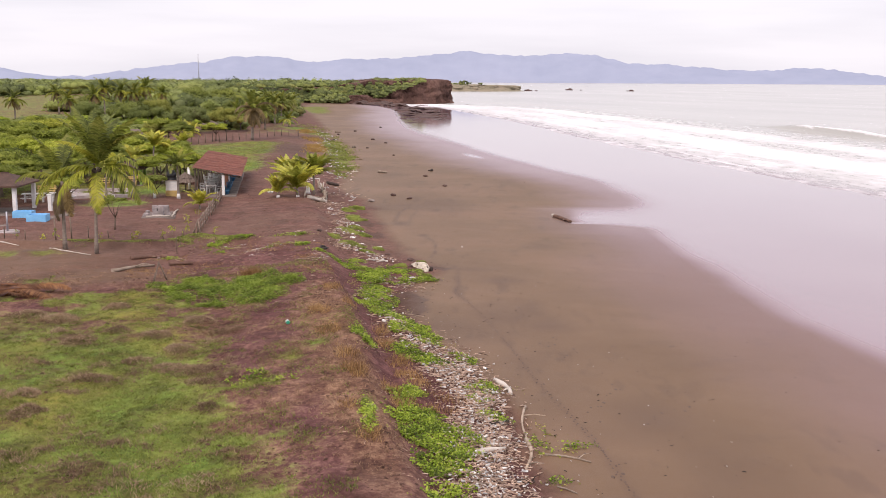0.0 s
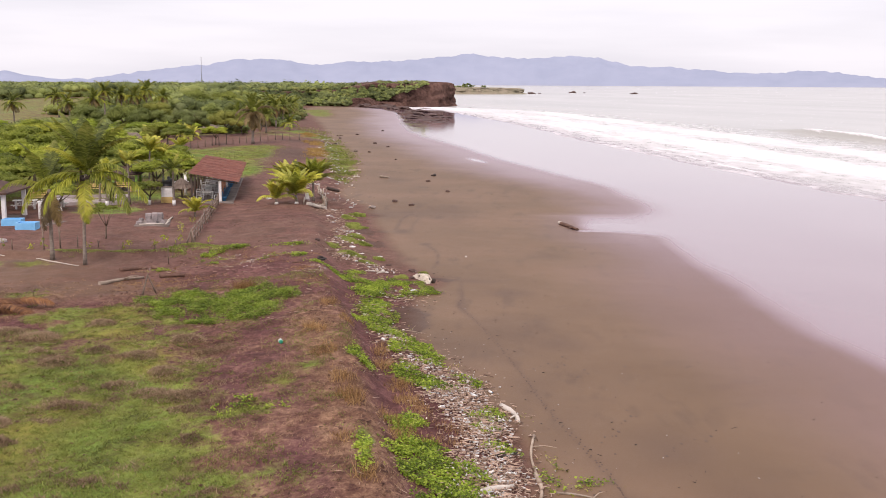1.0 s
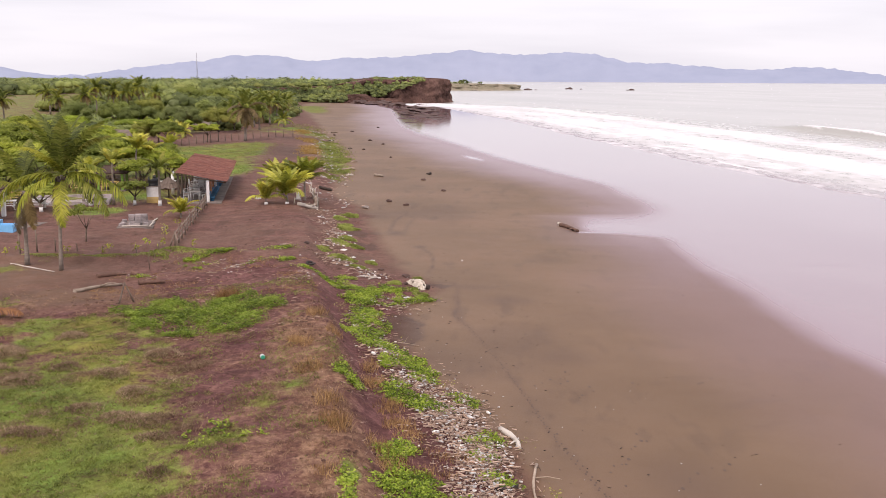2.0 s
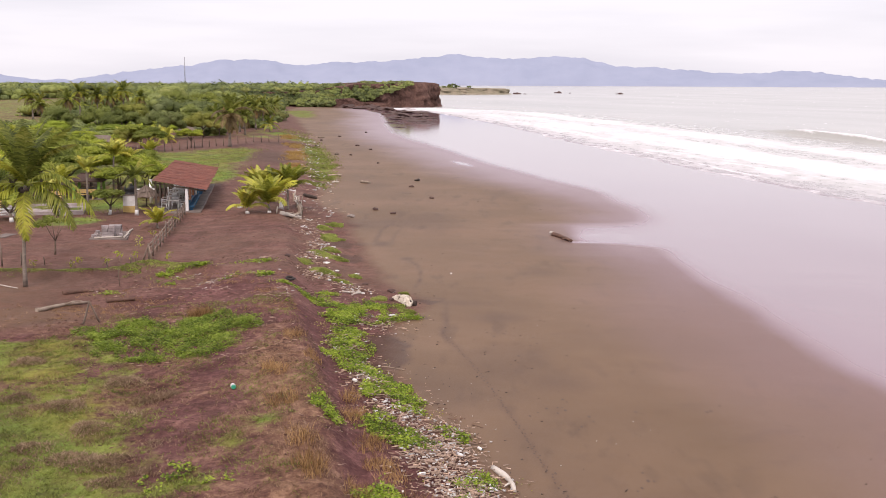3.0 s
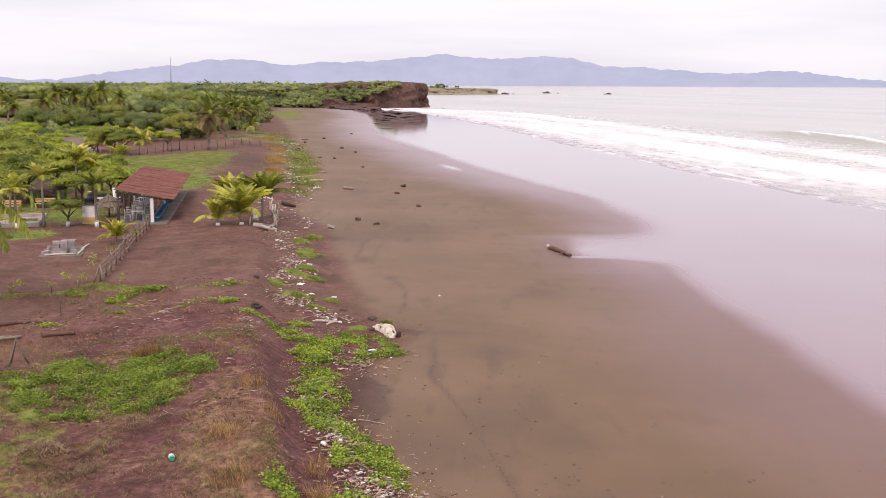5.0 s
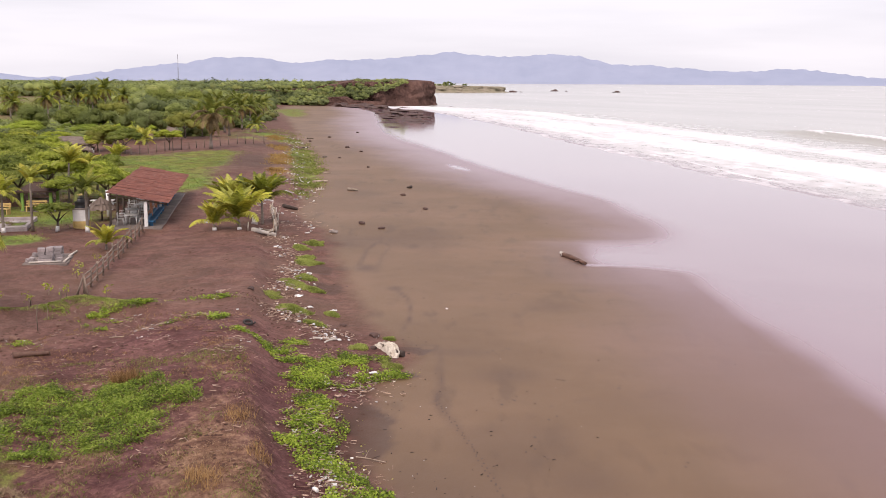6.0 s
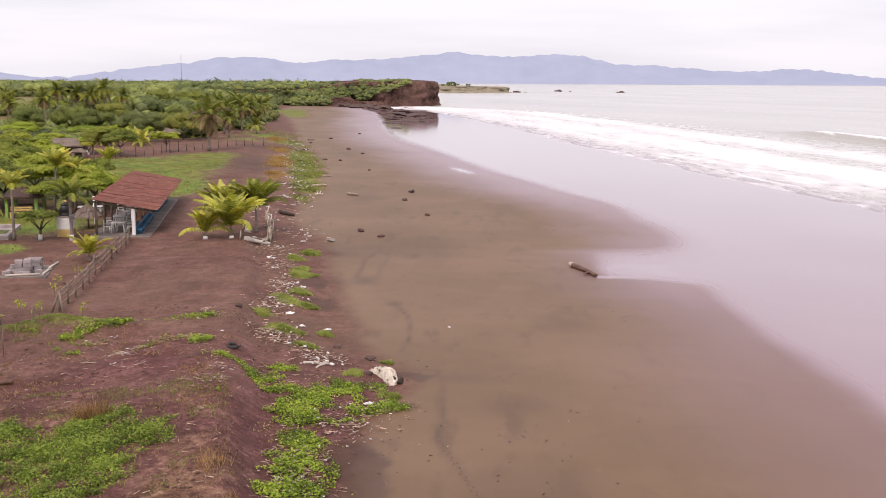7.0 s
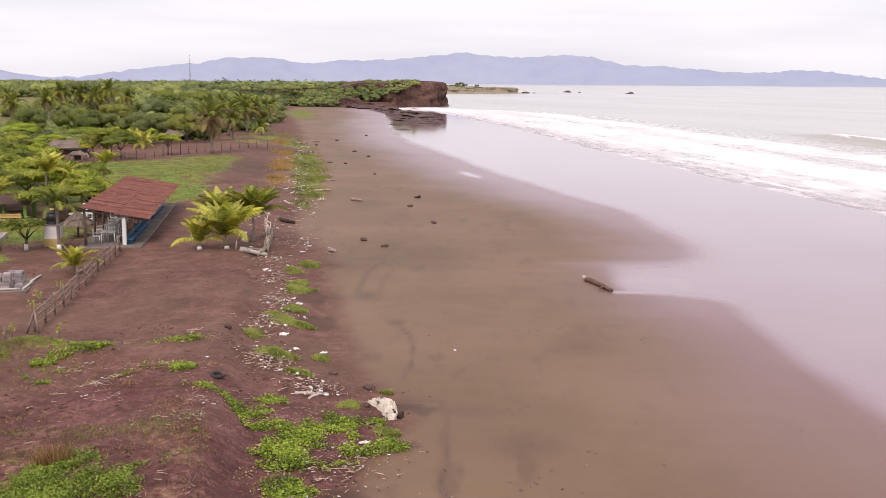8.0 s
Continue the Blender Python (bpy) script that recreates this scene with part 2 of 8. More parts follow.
def make_sea_material():
    m, t, b = shader("milky_sea_and_foam")
    uv = t.nodes.new("ShaderNodeUVMap")
    uv.uv_map = "shore"
    pos = t.nodes.new("ShaderNodeNewGeometry").outputs["Position"]
    sep = t.nodes.new("ShaderNodeSeparateXYZ")
    t.links.new(uv.outputs[0], sep.inputs[0])
    u = sep.outputs[0]
    lace = noise_node(t, pos, 0.55, 8.0, 0.70, stretch=(1.0, 0.45, 1.0))
    lump = noise_node(t, uv.outputs[0], 0.05, 4.0, 0.6, stretch=(1.6, 0.6, 1.0))
    fine = noise_node(t, pos, 2.4, 5.0, 0.7)
    uu = math_node(t, "ADD", u, math_node(t, "MULTIPLY", math_node(t, "SUBTRACT", lump, 0.5), 14.0))
    band = ramp_node(t, math_node(t, "DIVIDE", uu, 60.0, clamp=True),
                     [(0.0, (0.52,) * 3), (0.016, (0.16,) * 3), (0.035, (0.42,) * 3), (0.055, (0.34,) * 3), (0.09, (0.46,) * 3), (0.135, (0.54,) * 3), (0.155, (0.68,) * 3), (0.185, (0.50,) * 3), (0.26, (0.66,) * 3), (0.32, (0.84,) * 3), (0.38, (0.70,) * 3),
                      (0.44, (0.46,) * 3), (0.52, (0.50,) * 3), (0.57, (0.86,) * 3), (0.66, (0.70,) * 3), (0.73, (0.34,) * 3), (0.85, (0.20,) * 3), (1.0, (0.04,) * 3)])
    gaps = ramp_node(t, noise_node(t, uv.outputs[0], 0.035, 3.0, 0.55, stretch=(2.2, 0.55, 1.0)), [(0.36, (0.62,) * 3), (0.56, (1, 1, 1))])
    band = math_node(t, "MULTIPLY", band, gaps)
    crest = attr_node(t, "crest")
    f = math_node(t, "ADD", math_node(t, "MAXIMUM", band, crest), math_node(t, "MULTIPLY", math_node(t, "SUBTRACT", lace, 0.5), 1.35))
    f = math_node(t, "ADD", f, math_node(t, "MULTIPLY", math_node(t, "SUBTRACT", fine, 0.5), 0.3))
    foam = ramp_node(t, f, [(0.22, (0, 0, 0)), (0.76, (1, 1, 1))])
    murk = ramp_node(t, noise_node(t, uv.outputs[0], 0.02, 3.0, stretch=(1.0, 0.3, 1.0)), [(0.3, (0.385, 0.376, 0.346)), (0.7, (0.46, 0.448, 0.415))])
    # thin water over sand near the edge, milky further out
    shoal = ramp_node(t, math_node(t, "DIVIDE", u, 9.0, clamp=True), [(0.0, (1, 1, 1)), (0.12, (0.72,) * 3), (1.0, (0, 0, 0))])
    murk = mix_node(t, shoal, murk, (0.275, 0.215, 0.228))
    col = mix_node(t, foam, murk, (0.84, 0.82, 0.84))
    t.links.new(col, b.inputs["Base Color"])
    t.links.new(math_node(t, "ADD", 0.22, math_node(t, "MULTIPLY", foam, 0.55)), b.inputs["Roughness"])
    b.inputs["IOR"].default_value = 1.33
    rip = noise_node(t, pos, 0.9, 5.0, 0.6, stretch=(1.0, 0.35, 1.0))
    h = math_node(t, "ADD", math_node(t, "MULTIPLY", rip, 0.5), math_node(t, "MULTIPLY", foam, 0.35))
    t.links.new(bump_node(t, h, 0.32, 0.35), b.inputs["Normal"])
    return m


M_GROUND = make_ground_material()
M_SEA = make_sea_material()
# Pale blue base colour stands for the haze of distance over the woods.
M_MOUNTAIN = surface("haze_painted_mountain_woods", (0.290, 0.325, 0.425), (0.330, 0.362, 0.465), 1.0, 0.003, 0.012, 0.0, specular=0.0)
M_FARLAND = surface("far_headland", (0.190, 0.185, 0.120), (0.35, 0.285, 0.225), 1.0, 0.02, 0.15, 0.0, specular=0.0)
M_CLIFF = surface("reddish_cliff_rock", (0.045, 0.024, 0.021), (0.245, 0.140, 0.112), 0.95, 0.12, 0.8, 1.0, specular=0.1, dist=1.6)
M_ROCK = surface("dark_wet_rock", (0.042, 0.022, 0.018), (0.118, 0.068, 0.055), 0.82, 0.5, 4.0, 0.8, dist=0.1)
M_LEAF_FOREST = foliage("forest_leaves", (0.090, 0.108, 0.032), (0.225, 0.262, 0.068), (0.380, 0.395, 0.130), vary="object", spread=(0.68, 1.22), patch=0.10, grain=0.16, gloss=0.05, sheer=0.25)
# Bluer than the forest leaves: some distance haze is mixed into the green.
M_LEAF_FAR = foliage("far_wood_leaves", (0.112, 0.132, 0.060), (0.232, 0.270, 0.098), (0.360, 0.385, 0.160), vary="tone", spread=(0.62, 1.28), patch=0.05, grain=0.12, gloss=0.03, sheer=0.25)
M_LEAF_LIME = foliage("lime_canopy_leaves", (0.145, 0.185, 0.028), (0.290, 0.365, 0.052), (0.450, 0.500, 0.095), vary="object", spread=(0.72, 1.18), patch=0.3, grain=0.2, gloss=0.06, sheer=0.3)
M_LEAF_ALMOND = foliage("almond_leaves", (0.120, 0.148, 0.026), (0.290, 0.340, 0.052), (0.470, 0.490, 0.105), vary="object", patch=0.4, grain=0.3, gloss=0.12)
M_LEAF_VINE = foliage("creeper_leaves", (0.085, 0.125, 0.016), (0.240, 0.350, 0.032), (0.47, 0.57, 0.08), patch=0.9, grain=0.55)
M_LEAF_FRINGE = foliage("fringe_leaves", (0.13, 0.135, 0.020), (0.33, 0.33, 0.06), (0.56, 0.46, 0.20), patch=0.8)
M_LEAF_RANK = foliage("rank_weed_leaves", (0.070, 0.100, 0.014), (0.180, 0.270, 0.030), (0.37, 0.45, 0.075), patch=0.8, grain=0.5)
M_GRASS = foliage("grass_blades", (0.096, 0.102, 0.028), (0.205, 0.245, 0.050), (0.355, 0.382, 0.102), patch=0.7, grain=0.5)
M_STRAW = foliage("dry_grass_blades", (0.115, 0.066, 0.040), (0.270, 0.165, 0.098), (0.480, 0.330, 0.205), patch=0.6, grain=0.55)
M_TUSSOCK = foliage("dead_tussock_blades", (0.150, 0.100, 0.066), (0.320, 0.222, 0.145), (0.50, 0.38, 0.25), patch=0.5, grain=0.45, gloss=0.05)
M_CLOD = surface("dark_soil_clods", (0.036, 0.018, 0.014), (0.16, 0.088, 0.066), 0.95, 2.0, 12.0, 0.5, vary="island", specular=0.1)
M_CUSHION = foliage("cushion_grass_blades", (0.150, 0.170, 0.045), (0.330, 0.380, 0.095), (0.52, 0.55, 0.18), patch=1.2, grain=0.4, gloss=0.08)
M_STRAW_BANK = foliage("bank_grass_blades", (0.170, 0.095, 0.042), (0.385, 0.230, 0.102), (0.60, 0.40, 0.195), patch=0.8, grain=0.5, gloss=0.05)
M_STRAW_ORANGE = foliage("orange_grass_blades", (0.22, 0.125, 0.035), (0.40, 0.245, 0.075), (0.50, 0.36, 0.12), patch=0.4, grain=0.25)
M_FROND = foliage("palm_frond_green", (0.085, 0.105, 0.022), (0.190, 0.225, 0.040), (0.340, 0.345, 0.080), vary="object", patch=0.5)
M_FROND_YELLOW = foliage("palm_frond_yellow", (0.220, 0.235, 0.030), (0.460, 0.460, 0.070), (0.660, 0.640, 0.170), vary="object", spread=(0.85, 1.2), patch=0.6)
M_FROND_LIME = foliage("palm_frond_lime", (0.230, 0.245, 0.034), (0.470, 0.475, 0.072), (0.680, 0.650, 0.165), vary="object", spread=(0.9, 1.22), patch=0.6)
M_FROND_OLIVE = foliage("palm_frond_olive", (0.12, 0.14, 0.018), (0.26, 0.285, 0.034), (0.45, 0.45, 0.08), vary="object", patch=0.6)
M_FROND_DEAD = foliage("palm_frond_dead", (0.130, 0.090, 0.040), (0.260, 0.185, 0.085), (0.380, 0.280, 0.140), vary="object", patch=0.6)
M_BARK = surface("grey_brown_bark", (0.085, 0.062, 0.048), (0.22, 0.175, 0.140), 0.95, 1.2, 9.0, 0.8, vary="object")
M_PALM_BARK = surface("palm_trunk_bark", (0.15, 0.118, 0.096), (0.32, 0.270, 0.230), 0.95, 1.0, 7.0, 0.9, stretch=(1, 1, 5))
M_DRIFT = surface("bleached_driftwood", (0.20, 0.145, 0.105), (0.47, 0.385, 0.31), 0.9, 2.5, 18.0, 0.6, vary="object")
M_LOG = surface("reddish_log_bark", (0.055, 0.028, 0.020), (0.20, 0.110, 0.078), 0.8, 1.2, 9.0, 0.8)
M_FENCE = surface("weathered_fence_wood", (0.13, 0.092, 0.070), (0.32, 0.245, 0.195), 0.9, 2.5, 18.0, 0.6, vary="object")
M_DRIFT_PALE = surface("white_driftwood", (0.42, 0.37, 0.32), (0.66, 0.60, 0.53), 0.9, 2.5, 18.0, 0.6)
M_DRIFT_BITS = surface("driftwood_bits", (0.220, 0.140, 0.102), (0.70, 0.53, 0.42), 0.9, 2.5, 18.0, 0.4, vary="island")
M_BARK_BITS = surface("dark_bark_bits", (0.060, 0.030, 0.022), (0.26, 0.155, 0.115), 0.9, 2.5, 18.0, 0.4, vary="island")
M_DARKWOOD = surface("dark_wet_wood", (0.025, 0.018, 0.015), (0.085, 0.060, 0.048), 0.85, 3.0, 16.0, 0.6)
M_ROOF = surface("rusty_corrugated_roof", (0.095, 0.030, 0.021), (0.255, 0.088, 0.058), 0.85, 1.6, 9.0, 0.45, spots=((0.25, 0.125, 0.095), 0.60, 2.4))
M_ROOF_BROWN = surface("dark_brown_roof", (0.045, 0.025, 0.020), (0.105, 0.060, 0.045), 0.85, 1.0, 8.0, 0.4, vary="object")
M_THATCH = surface("grey_thatch", (0.09, 0.066, 0.052), (0.24, 0.185, 0.150), 0.95, 1.2, 14.0, 0.9, stretch=(1, 1, 0.4))
M_WHITE = surface("white_paint", (0.62, 0.60, 0.58), (0.82, 0.81, 0.79), 0.6, 1.2, 9.0, 0.15)
M_BLUE = surface("blue_paint", (0.020, 0.105, 0.215), (0.05, 0.20, 0.36), 0.55, 1.5, 10.0, 0.2)
M_TANKBLUE = surface("pale_blue_paint", (0.14, 0.42, 0.72), (0.24, 0.56, 0.86), 0.5, 1.5, 10.0, 0.15)
M_SALMON = surface("salmon_paint", (0.52, 0.23, 0.13), (0.70, 0.36, 0.22), 0.7, 1.5, 10.0, 0.2)
M_YELLOW = surface("yellow_paint", (0.50, 0.34, 0.12), (0.64, 0.47, 0.20), 0.7, 1.5, 10.0, 0.2)
M_GREENPAINT = surface("green_paint", (0.16, 0.30, 0.055), (0.27, 0.44, 0.10), 0.7, 1.5, 10.0, 0.2)
M_CONCRETE = surface("grey_concrete", (0.12, 0.095, 0.083), (0.25, 0.205, 0.18), 0.9, 1.1, 12.0, 0.4)
M_BLOCK = surface("pale_concrete_block", (0.22, 0.185, 0.185), (0.43, 0.38, 0.375), 0.9, 2.0, 14.0, 0.5, vary="object")
M_BLACK = surface("black_plastic", (0.010, 0.010, 0.012), (0.028, 0.028, 0.030), 0.45, 2.0, 10.0, 0.1)
M_RUBBER = surface("worn_rubber", (0.014, 0.012, 0.012), (0.05, 0.042, 0.038), 0.8, 4.0, 20.0, 0.4)
M_PLASTIC = surface("white_plastic", (0.58, 0.58, 0.58), (0.84, 0.84, 0.83), 0.35, 3.0, 12.0, 0.1, vary="object")
M_SCRAPS = surface("pale_litter", (0.42, 0.40, 0.39), (0.80, 0.79, 0.77), 0.5, 3.0, 12.0, 0.1, vary="island")
M_TARP = surface("dirty_cream_canvas", (0.40, 0.33, 0.25), (0.76, 0.70, 0.60), 0.85, 2.5, 14.0, 0.8, spots=((0.10, 0.07, 0.05), 0.60, 3.2))
M_GREENPLASTIC = surface("green_plastic", (0.02, 0.24, 0.14), (0.05, 0.40, 0.25), 0.4, 2.0, 10.0, 0.1)
M_STONE = surface("stained_stone", (0.14, 0.115, 0.10), (0.33, 0.28, 0.25), 0.9, 2.5, 12.0, 0.5)
M_STEEL = surface("galvanised_steel", (0.30, 0.30, 0.33), (0.46, 0.46, 0.50), 0.5, 0.5, 4.0, 0.1, metal=0.6)

# ---- shape of the land ----
def lattice(ix, iy, seed):
    v = np.sin(ix * 127.1 + iy * 311.7 + seed * 74.7) * 43758.5453
    return v - np.floor(v)


def vnoise(x, y, seed=0):
    ix, iy = np.floor(x), np.floor(y)
    fx, fy = x - ix, y - iy
    fx, fy = fx * fx * (3 - 2 * fx), fy * fy * (3 - 2 * fy)
    a = lattice(ix, iy, seed) * (1 - fx) + lattice(ix + 1, iy, seed) * fx
    b = lattice(ix, iy + 1, seed) * (1 - fx) + lattice(ix + 1, iy + 1, seed) * fx
    return a * (1 - fy) + b * fy


def fbm(x, y, seed=0, octaves=4):
    s, a, total = 0.0, 1.0, 0.0
    for o in range(octaves):
        s, total = s + a * vnoise(x * 2 ** o, y * 2 ** o, seed + o), total + a
        a *= 0.5
    return s / total - 0.5


def step(a, b, v):
    k = np.clip((v - a) / (b - a), 0, 1)
    return k * k * (3 - 2 * k)


SEA_Z = -0.5


def beach_edge(y):
    """x of the foot of the bank, where open sand begins."""
    return np.interp(y, [20, 28, 36, 42, 48, 54, 60, 67, 75, 87, 94, 105, 129, 182, 267, 363, 430, 470],
                     [4.2, 3.4, 2.4, .5, -1.1, -1.4, -1.4, -3.8, -5.2, -7, -7.8, -10.6, -12.2, -19.6, -33, -49, -60, -60])


def bank_foot(y):
    return np.interp(y, [20, 26, 31, 38, 46, 56, 73, 83, 105, 129, 182, 430], [1.2, .1, -1.0, -1.8, -3.5, -5.1, -8, -10, -14, -16, -24, -70])


def bank_crest(y):
    return np.interp(y, [20, 25, 33, 40, 48, 60, 77, 95, 110, 182, 430], [-.2, -.9, -2.6, -3.5, -5.0, -7.6, -9.8, -13.5, -17, -30, -80])


def wet_edge(y):
    return np.interp(y, [20, 42, 48, 53, 60, 70, 80, 92, 108, 120, 141, 163, 189, 218, 289, 384, 440],
                     [20, 17.6, 16.6, 16, 14.6, 14.0, 13.8, 15.0, 14.6, 13.4, 10.2, 6.5, 1.4, -7, -12.5, -20.5, -30])


def wet_line(y):
    """x where the sand begins to shine, with the tongue of water behind the stranded log."""
    return np.interp(y, [20, 42, 48, 55, 62, 70, 76, 79.5, 81.2, 82.2, 83.5, 86.5, 89, 90, 92, 100, 108, 114, 119, 125, 132, 141, 150, 163, 176, 189, 202, 218, 248, 284, 384, 440],
                     [21.0, 18.4, 17.5, 16.8, 16.3, 15.9, 15.7, 15.8, 15.4, 10.4, 9.2, 9.8, 12.6, 17.0, 19.0, 19.8, 18.7, 17.8, 16.9, 15.6, 13.4, 10.9, 8.4, 5.6, 3.4, 0.6, -2.0, -6, -10.6, -13.7, -20.5, -30])


def swash_edge(y):
    """x of the water's front on the sand."""
    return np.interp(y, [0, 60, 104, 118, 134, 150, 167, 192, 231, 299, 336, 397, 440, 480, 620, 900, 5000],
                     [48, 47.5, 44, 41.3, 38.3, 35.7, 33.3, 29.8, 25.2, 17.0, 11.0, 1.4, -10, -45, -90, -110, -110])


# crest of the low bank of earth in front of the rail fence
BERM = [(-27, 62.6), (-20, 63.1), (-17.2, 63.3), (-15.8, 64.8), (-14.4, 64.4), (-12.8, 63.9), (-11.8, 63.5)]


def blob(x, y, spots, soft=0.5):
    """How far inside a union of ellipses (x, y, rx, ry, turn) each place is."""
    best = np.zeros_like(x)
    for cx, cy, rx, ry, turn in spots:
        c, s = math.cos(radians(turn)), math.sin(radians(turn))
        dx, dy = x - cx, y - cy
        d = np.sqrt(((dx * c + dy * s) / rx) ** 2 + ((-dx * s + dy * c) / ry) ** 2)
        best = np.maximum(best, 1 - step(1 - soft, 1 + soft * 0.4, d))
    return best


def line_near(x, y, pts, width):
    """1 on a polyline, falling to 0 at width."""
    best = np.full_like(x, 1e9)
    for (ax, ay), (bx, by) in zip(pts, pts[1:]):
        k = np.clip(((x - ax) * (bx - ax) + (y - ay) * (by - ay)) / ((bx - ax) ** 2 + (by - ay) ** 2), 0, 1)
        best = np.minimum(best, np.hypot(x - ax - k * (bx - ax), y - ay - k * (by - ay)))
    return np.exp(-(best / width) ** 2)


def ground_z(x, y):
    x, y = np.asarray(x, float), np.asarray(y, float)
    xe, xf, xc, xw, xs = beach_edge(y), bank_foot(y), bank_crest(y), wet_edge(y), swash_edge(y)
    beach = np.where(x < xw, 0.12 - 0.37 * (x - xe) / np.maximum(xw - xe, 1),
                     np.where(x < xs, -0.25 - 0.25 * (x - xw) / np.maximum(xs - xw, 1), -0.5 - 0.06 * (x - xs)))
    beach = np.maximum(beach, -6.0)
    high = 1.05 + 0.35 * (1 - step(58, 80, y))
    slope = 0.12 + 0.55 * step(0, 1, (xe - x) / np.maximum(xe - xf, .5))
    scarp = (high - 0.67) * step(0, 1, (xf - x) / np.maximum(xf - xc, .5))
    terrace = -(high - 0.92) * step(0, 6, xc - x)
    z = np.where(x > xe, beach, slope + scarp + terrace)
    inland = step(0, 1, (xc - x) / 40)
    z = z + inland * (4.2 - 2.0 * step(90, 260, -x)) * step(190, 430, y)
    rough = np.where(x > xe, 0.03, 0.14) * np.where(x > xw - 2, 0.1, 1.0)
    z = z + rough * fbm(x * 0.45, y * 0.45, 3) * 2 + np.where(x > xe, 0, 0.19) * fbm(x * 1.5, y * 1.5, 9, 4)
    z = z + np.where((x > xe) & (x < xw), 0.16, 0) * fbm(x * 0.08, y * 0.05, 21, 2)
    berm = line_near(x, np.where(y > 64, 64 + (y - 64) * 0.6, y), BERM, 0.75)
    return z + 0.32 * berm


def gz(x, y):
    return float(ground_z(x, y))


TURF_LINE = ([20, 25, 29, 34, 37, 41, 46, 49, 53], [-3.2, -4.0, -5.6, -7.8, -8.2, -8.8, -10.5, -11.5, -12.5])


def turf(x, y):
    """Where green grass grows, 0 to 1."""
    wob = fbm(x * 0.35, y * 0.35, 31) * 3.0 + fbm(x * 1.4, y * 1.4, 32) * 2.2
    edge = np.interp(y, *TURF_LINE)
    near = step(-2.2, 1.6, edge - x + wob) * (1 - step(49.0, 51.5, y + wob * 0.9 + 0.22 * np.maximum(-12 - x, 0)))
    near = near * (1 - 0.75 * step(38, 46, y) * step(0.02, 0.12, fbm(x * 0.42, y * 0.42, 48)))
    near = near * (1 - 0.3 * step(38, 43, y)) * (0.84 + 0.20 * step(-0.16, 0.06, fbm(x * 0.30, y * 0.22, 40))) * (0.76 + 0.32 * step(-0.2, 0.02, fbm(x * 1.1, y * 1.1, 41)))
    patch = blob(x, y, [(-9.6, 50.0, 2.6, 2.4, -8), (-6.4, 34.3, 1.6, 1.4, 0), (-2.2, 31.2, .35, 1.5, 10), (-15.0, 64.9, 2.6, 1.1, -8), (-17.2, 63.6, 1.3, .7, 0), (-24.5, 60, 3.4, 1.9, 10), (-20, 52, 2.0, 1.2, 0), (-5.5, 28.5, 2.5, 2.0, 0), (-5.0, 38, 1.6, 1.8, 0)], 0.95) * np.clip(0.55 + 2.4 * fbm(x * 0.9, y * 0.7, 46), 0, 1)
    lawn = blob(x, y, [(-31, 128, 9, 25, 8), (-31, 95, 9, 7, 0), (-27, 84, 3, 3, 0), (-40, 140, 12, 20, 0), (-25, 121, 4, 12, 8), (-29, 146, 6, 14, 0), (-38, 150, 9, 9, 0), (-31, 161, 6, 9, 20)], 0.55) * np.clip(1.0 + 0.8 * fbm(x * 0.22, y * 0.12, 49), 0, 1)
    far = step(185, 200, y) * step(2, 9, beach_edge(y) - x + 9 * fbm(x * 0.2, y * 0.06, 43)) * np.clip(0.30 + 2.0 * fbm(x * 0.16, y * 0.07, 44), 0, 0.75)
    far = np.maximum(far, 0.9 * step(560, 700, y))
    far = np.maximum(far, 0.62 * blob(x, y, [(-140, 325, 46, 95, 0), (-112, 240, 30, 42, 0), (-84, 250, 10, 26, 0)], 0.4))
    bank = blob(x, y, [(-13.2, 130, 2.0, 12, 8), (-16.2, 150, 2.6, 15, 8), (-19.5, 172, 2.8, 17, 8), (-25.5, 202, 3.2, 20, 12), (-33, 218, 4, 14, 20)], 0.95) * (1.0 + 2.0 * fbm(x * 0.5, y * 0.2, 47))
    bank = np.maximum(bank, blob(x, y, [(-46, 362, 5, 44, 10), (-52, 390, 7, 30, 0)], 0.6) * (0.85 + 1.2 * fbm(x * 0.3, y * 0.06, 53)))
    left = step(33, 40, -x) * step(70, 95, y) * (1 - step(150, 162, y)) * (1 - 0.55 * blob(x, y, [(-140, 320, 46, 95, 0)], 0.4))
    track = line_near(x, y, [(-60, 158), (-42, 162), (-28, 177), (-22, 188)], 3.2)
    bare = blob(x, y, [(-22.5, 150, 3.5, 14, 8), (-26, 182, 4, 5, 0)], 0.8)
    return np.clip(np.maximum.reduce([near, patch, lawn, far, bank, left * 0.9]) * (1 - 0.95 * np.clip(track * 1.6, 0, 1)) * (1 - 0.9 * bare), 0, 1)


def dryness(x, y):
    scrub = step(-0.5, 1.2, bank_crest(y) + 0.6 - x) * (1 - step(50, 58, y)) * np.clip(0.42 + 2.2 * fbm(x * 0.55, y * 0.5, 52), 0, 0.9)
    strip = blob(x, y, [(-2.9, 33, 1.3, 10, 12), (-4.9, 43, 1.5, 7, 14), (-17.6, 138, 1.8, 10, 8), (-20.8, 159, 2.2, 14, 8), (-28, 204, 1.6, 10, 10)], 0.6)
    field = 0.7 * blob(x, y, [(-140, 325, 46, 95, 0), (-112, 240, 30, 42, 0)], 0.4)
    strip = np.maximum(strip, field)
    return np.clip(np.maximum(scrub * (0.7 + fbm(x * 0.5, y * 0.5, 51)), strip), 0, 1)


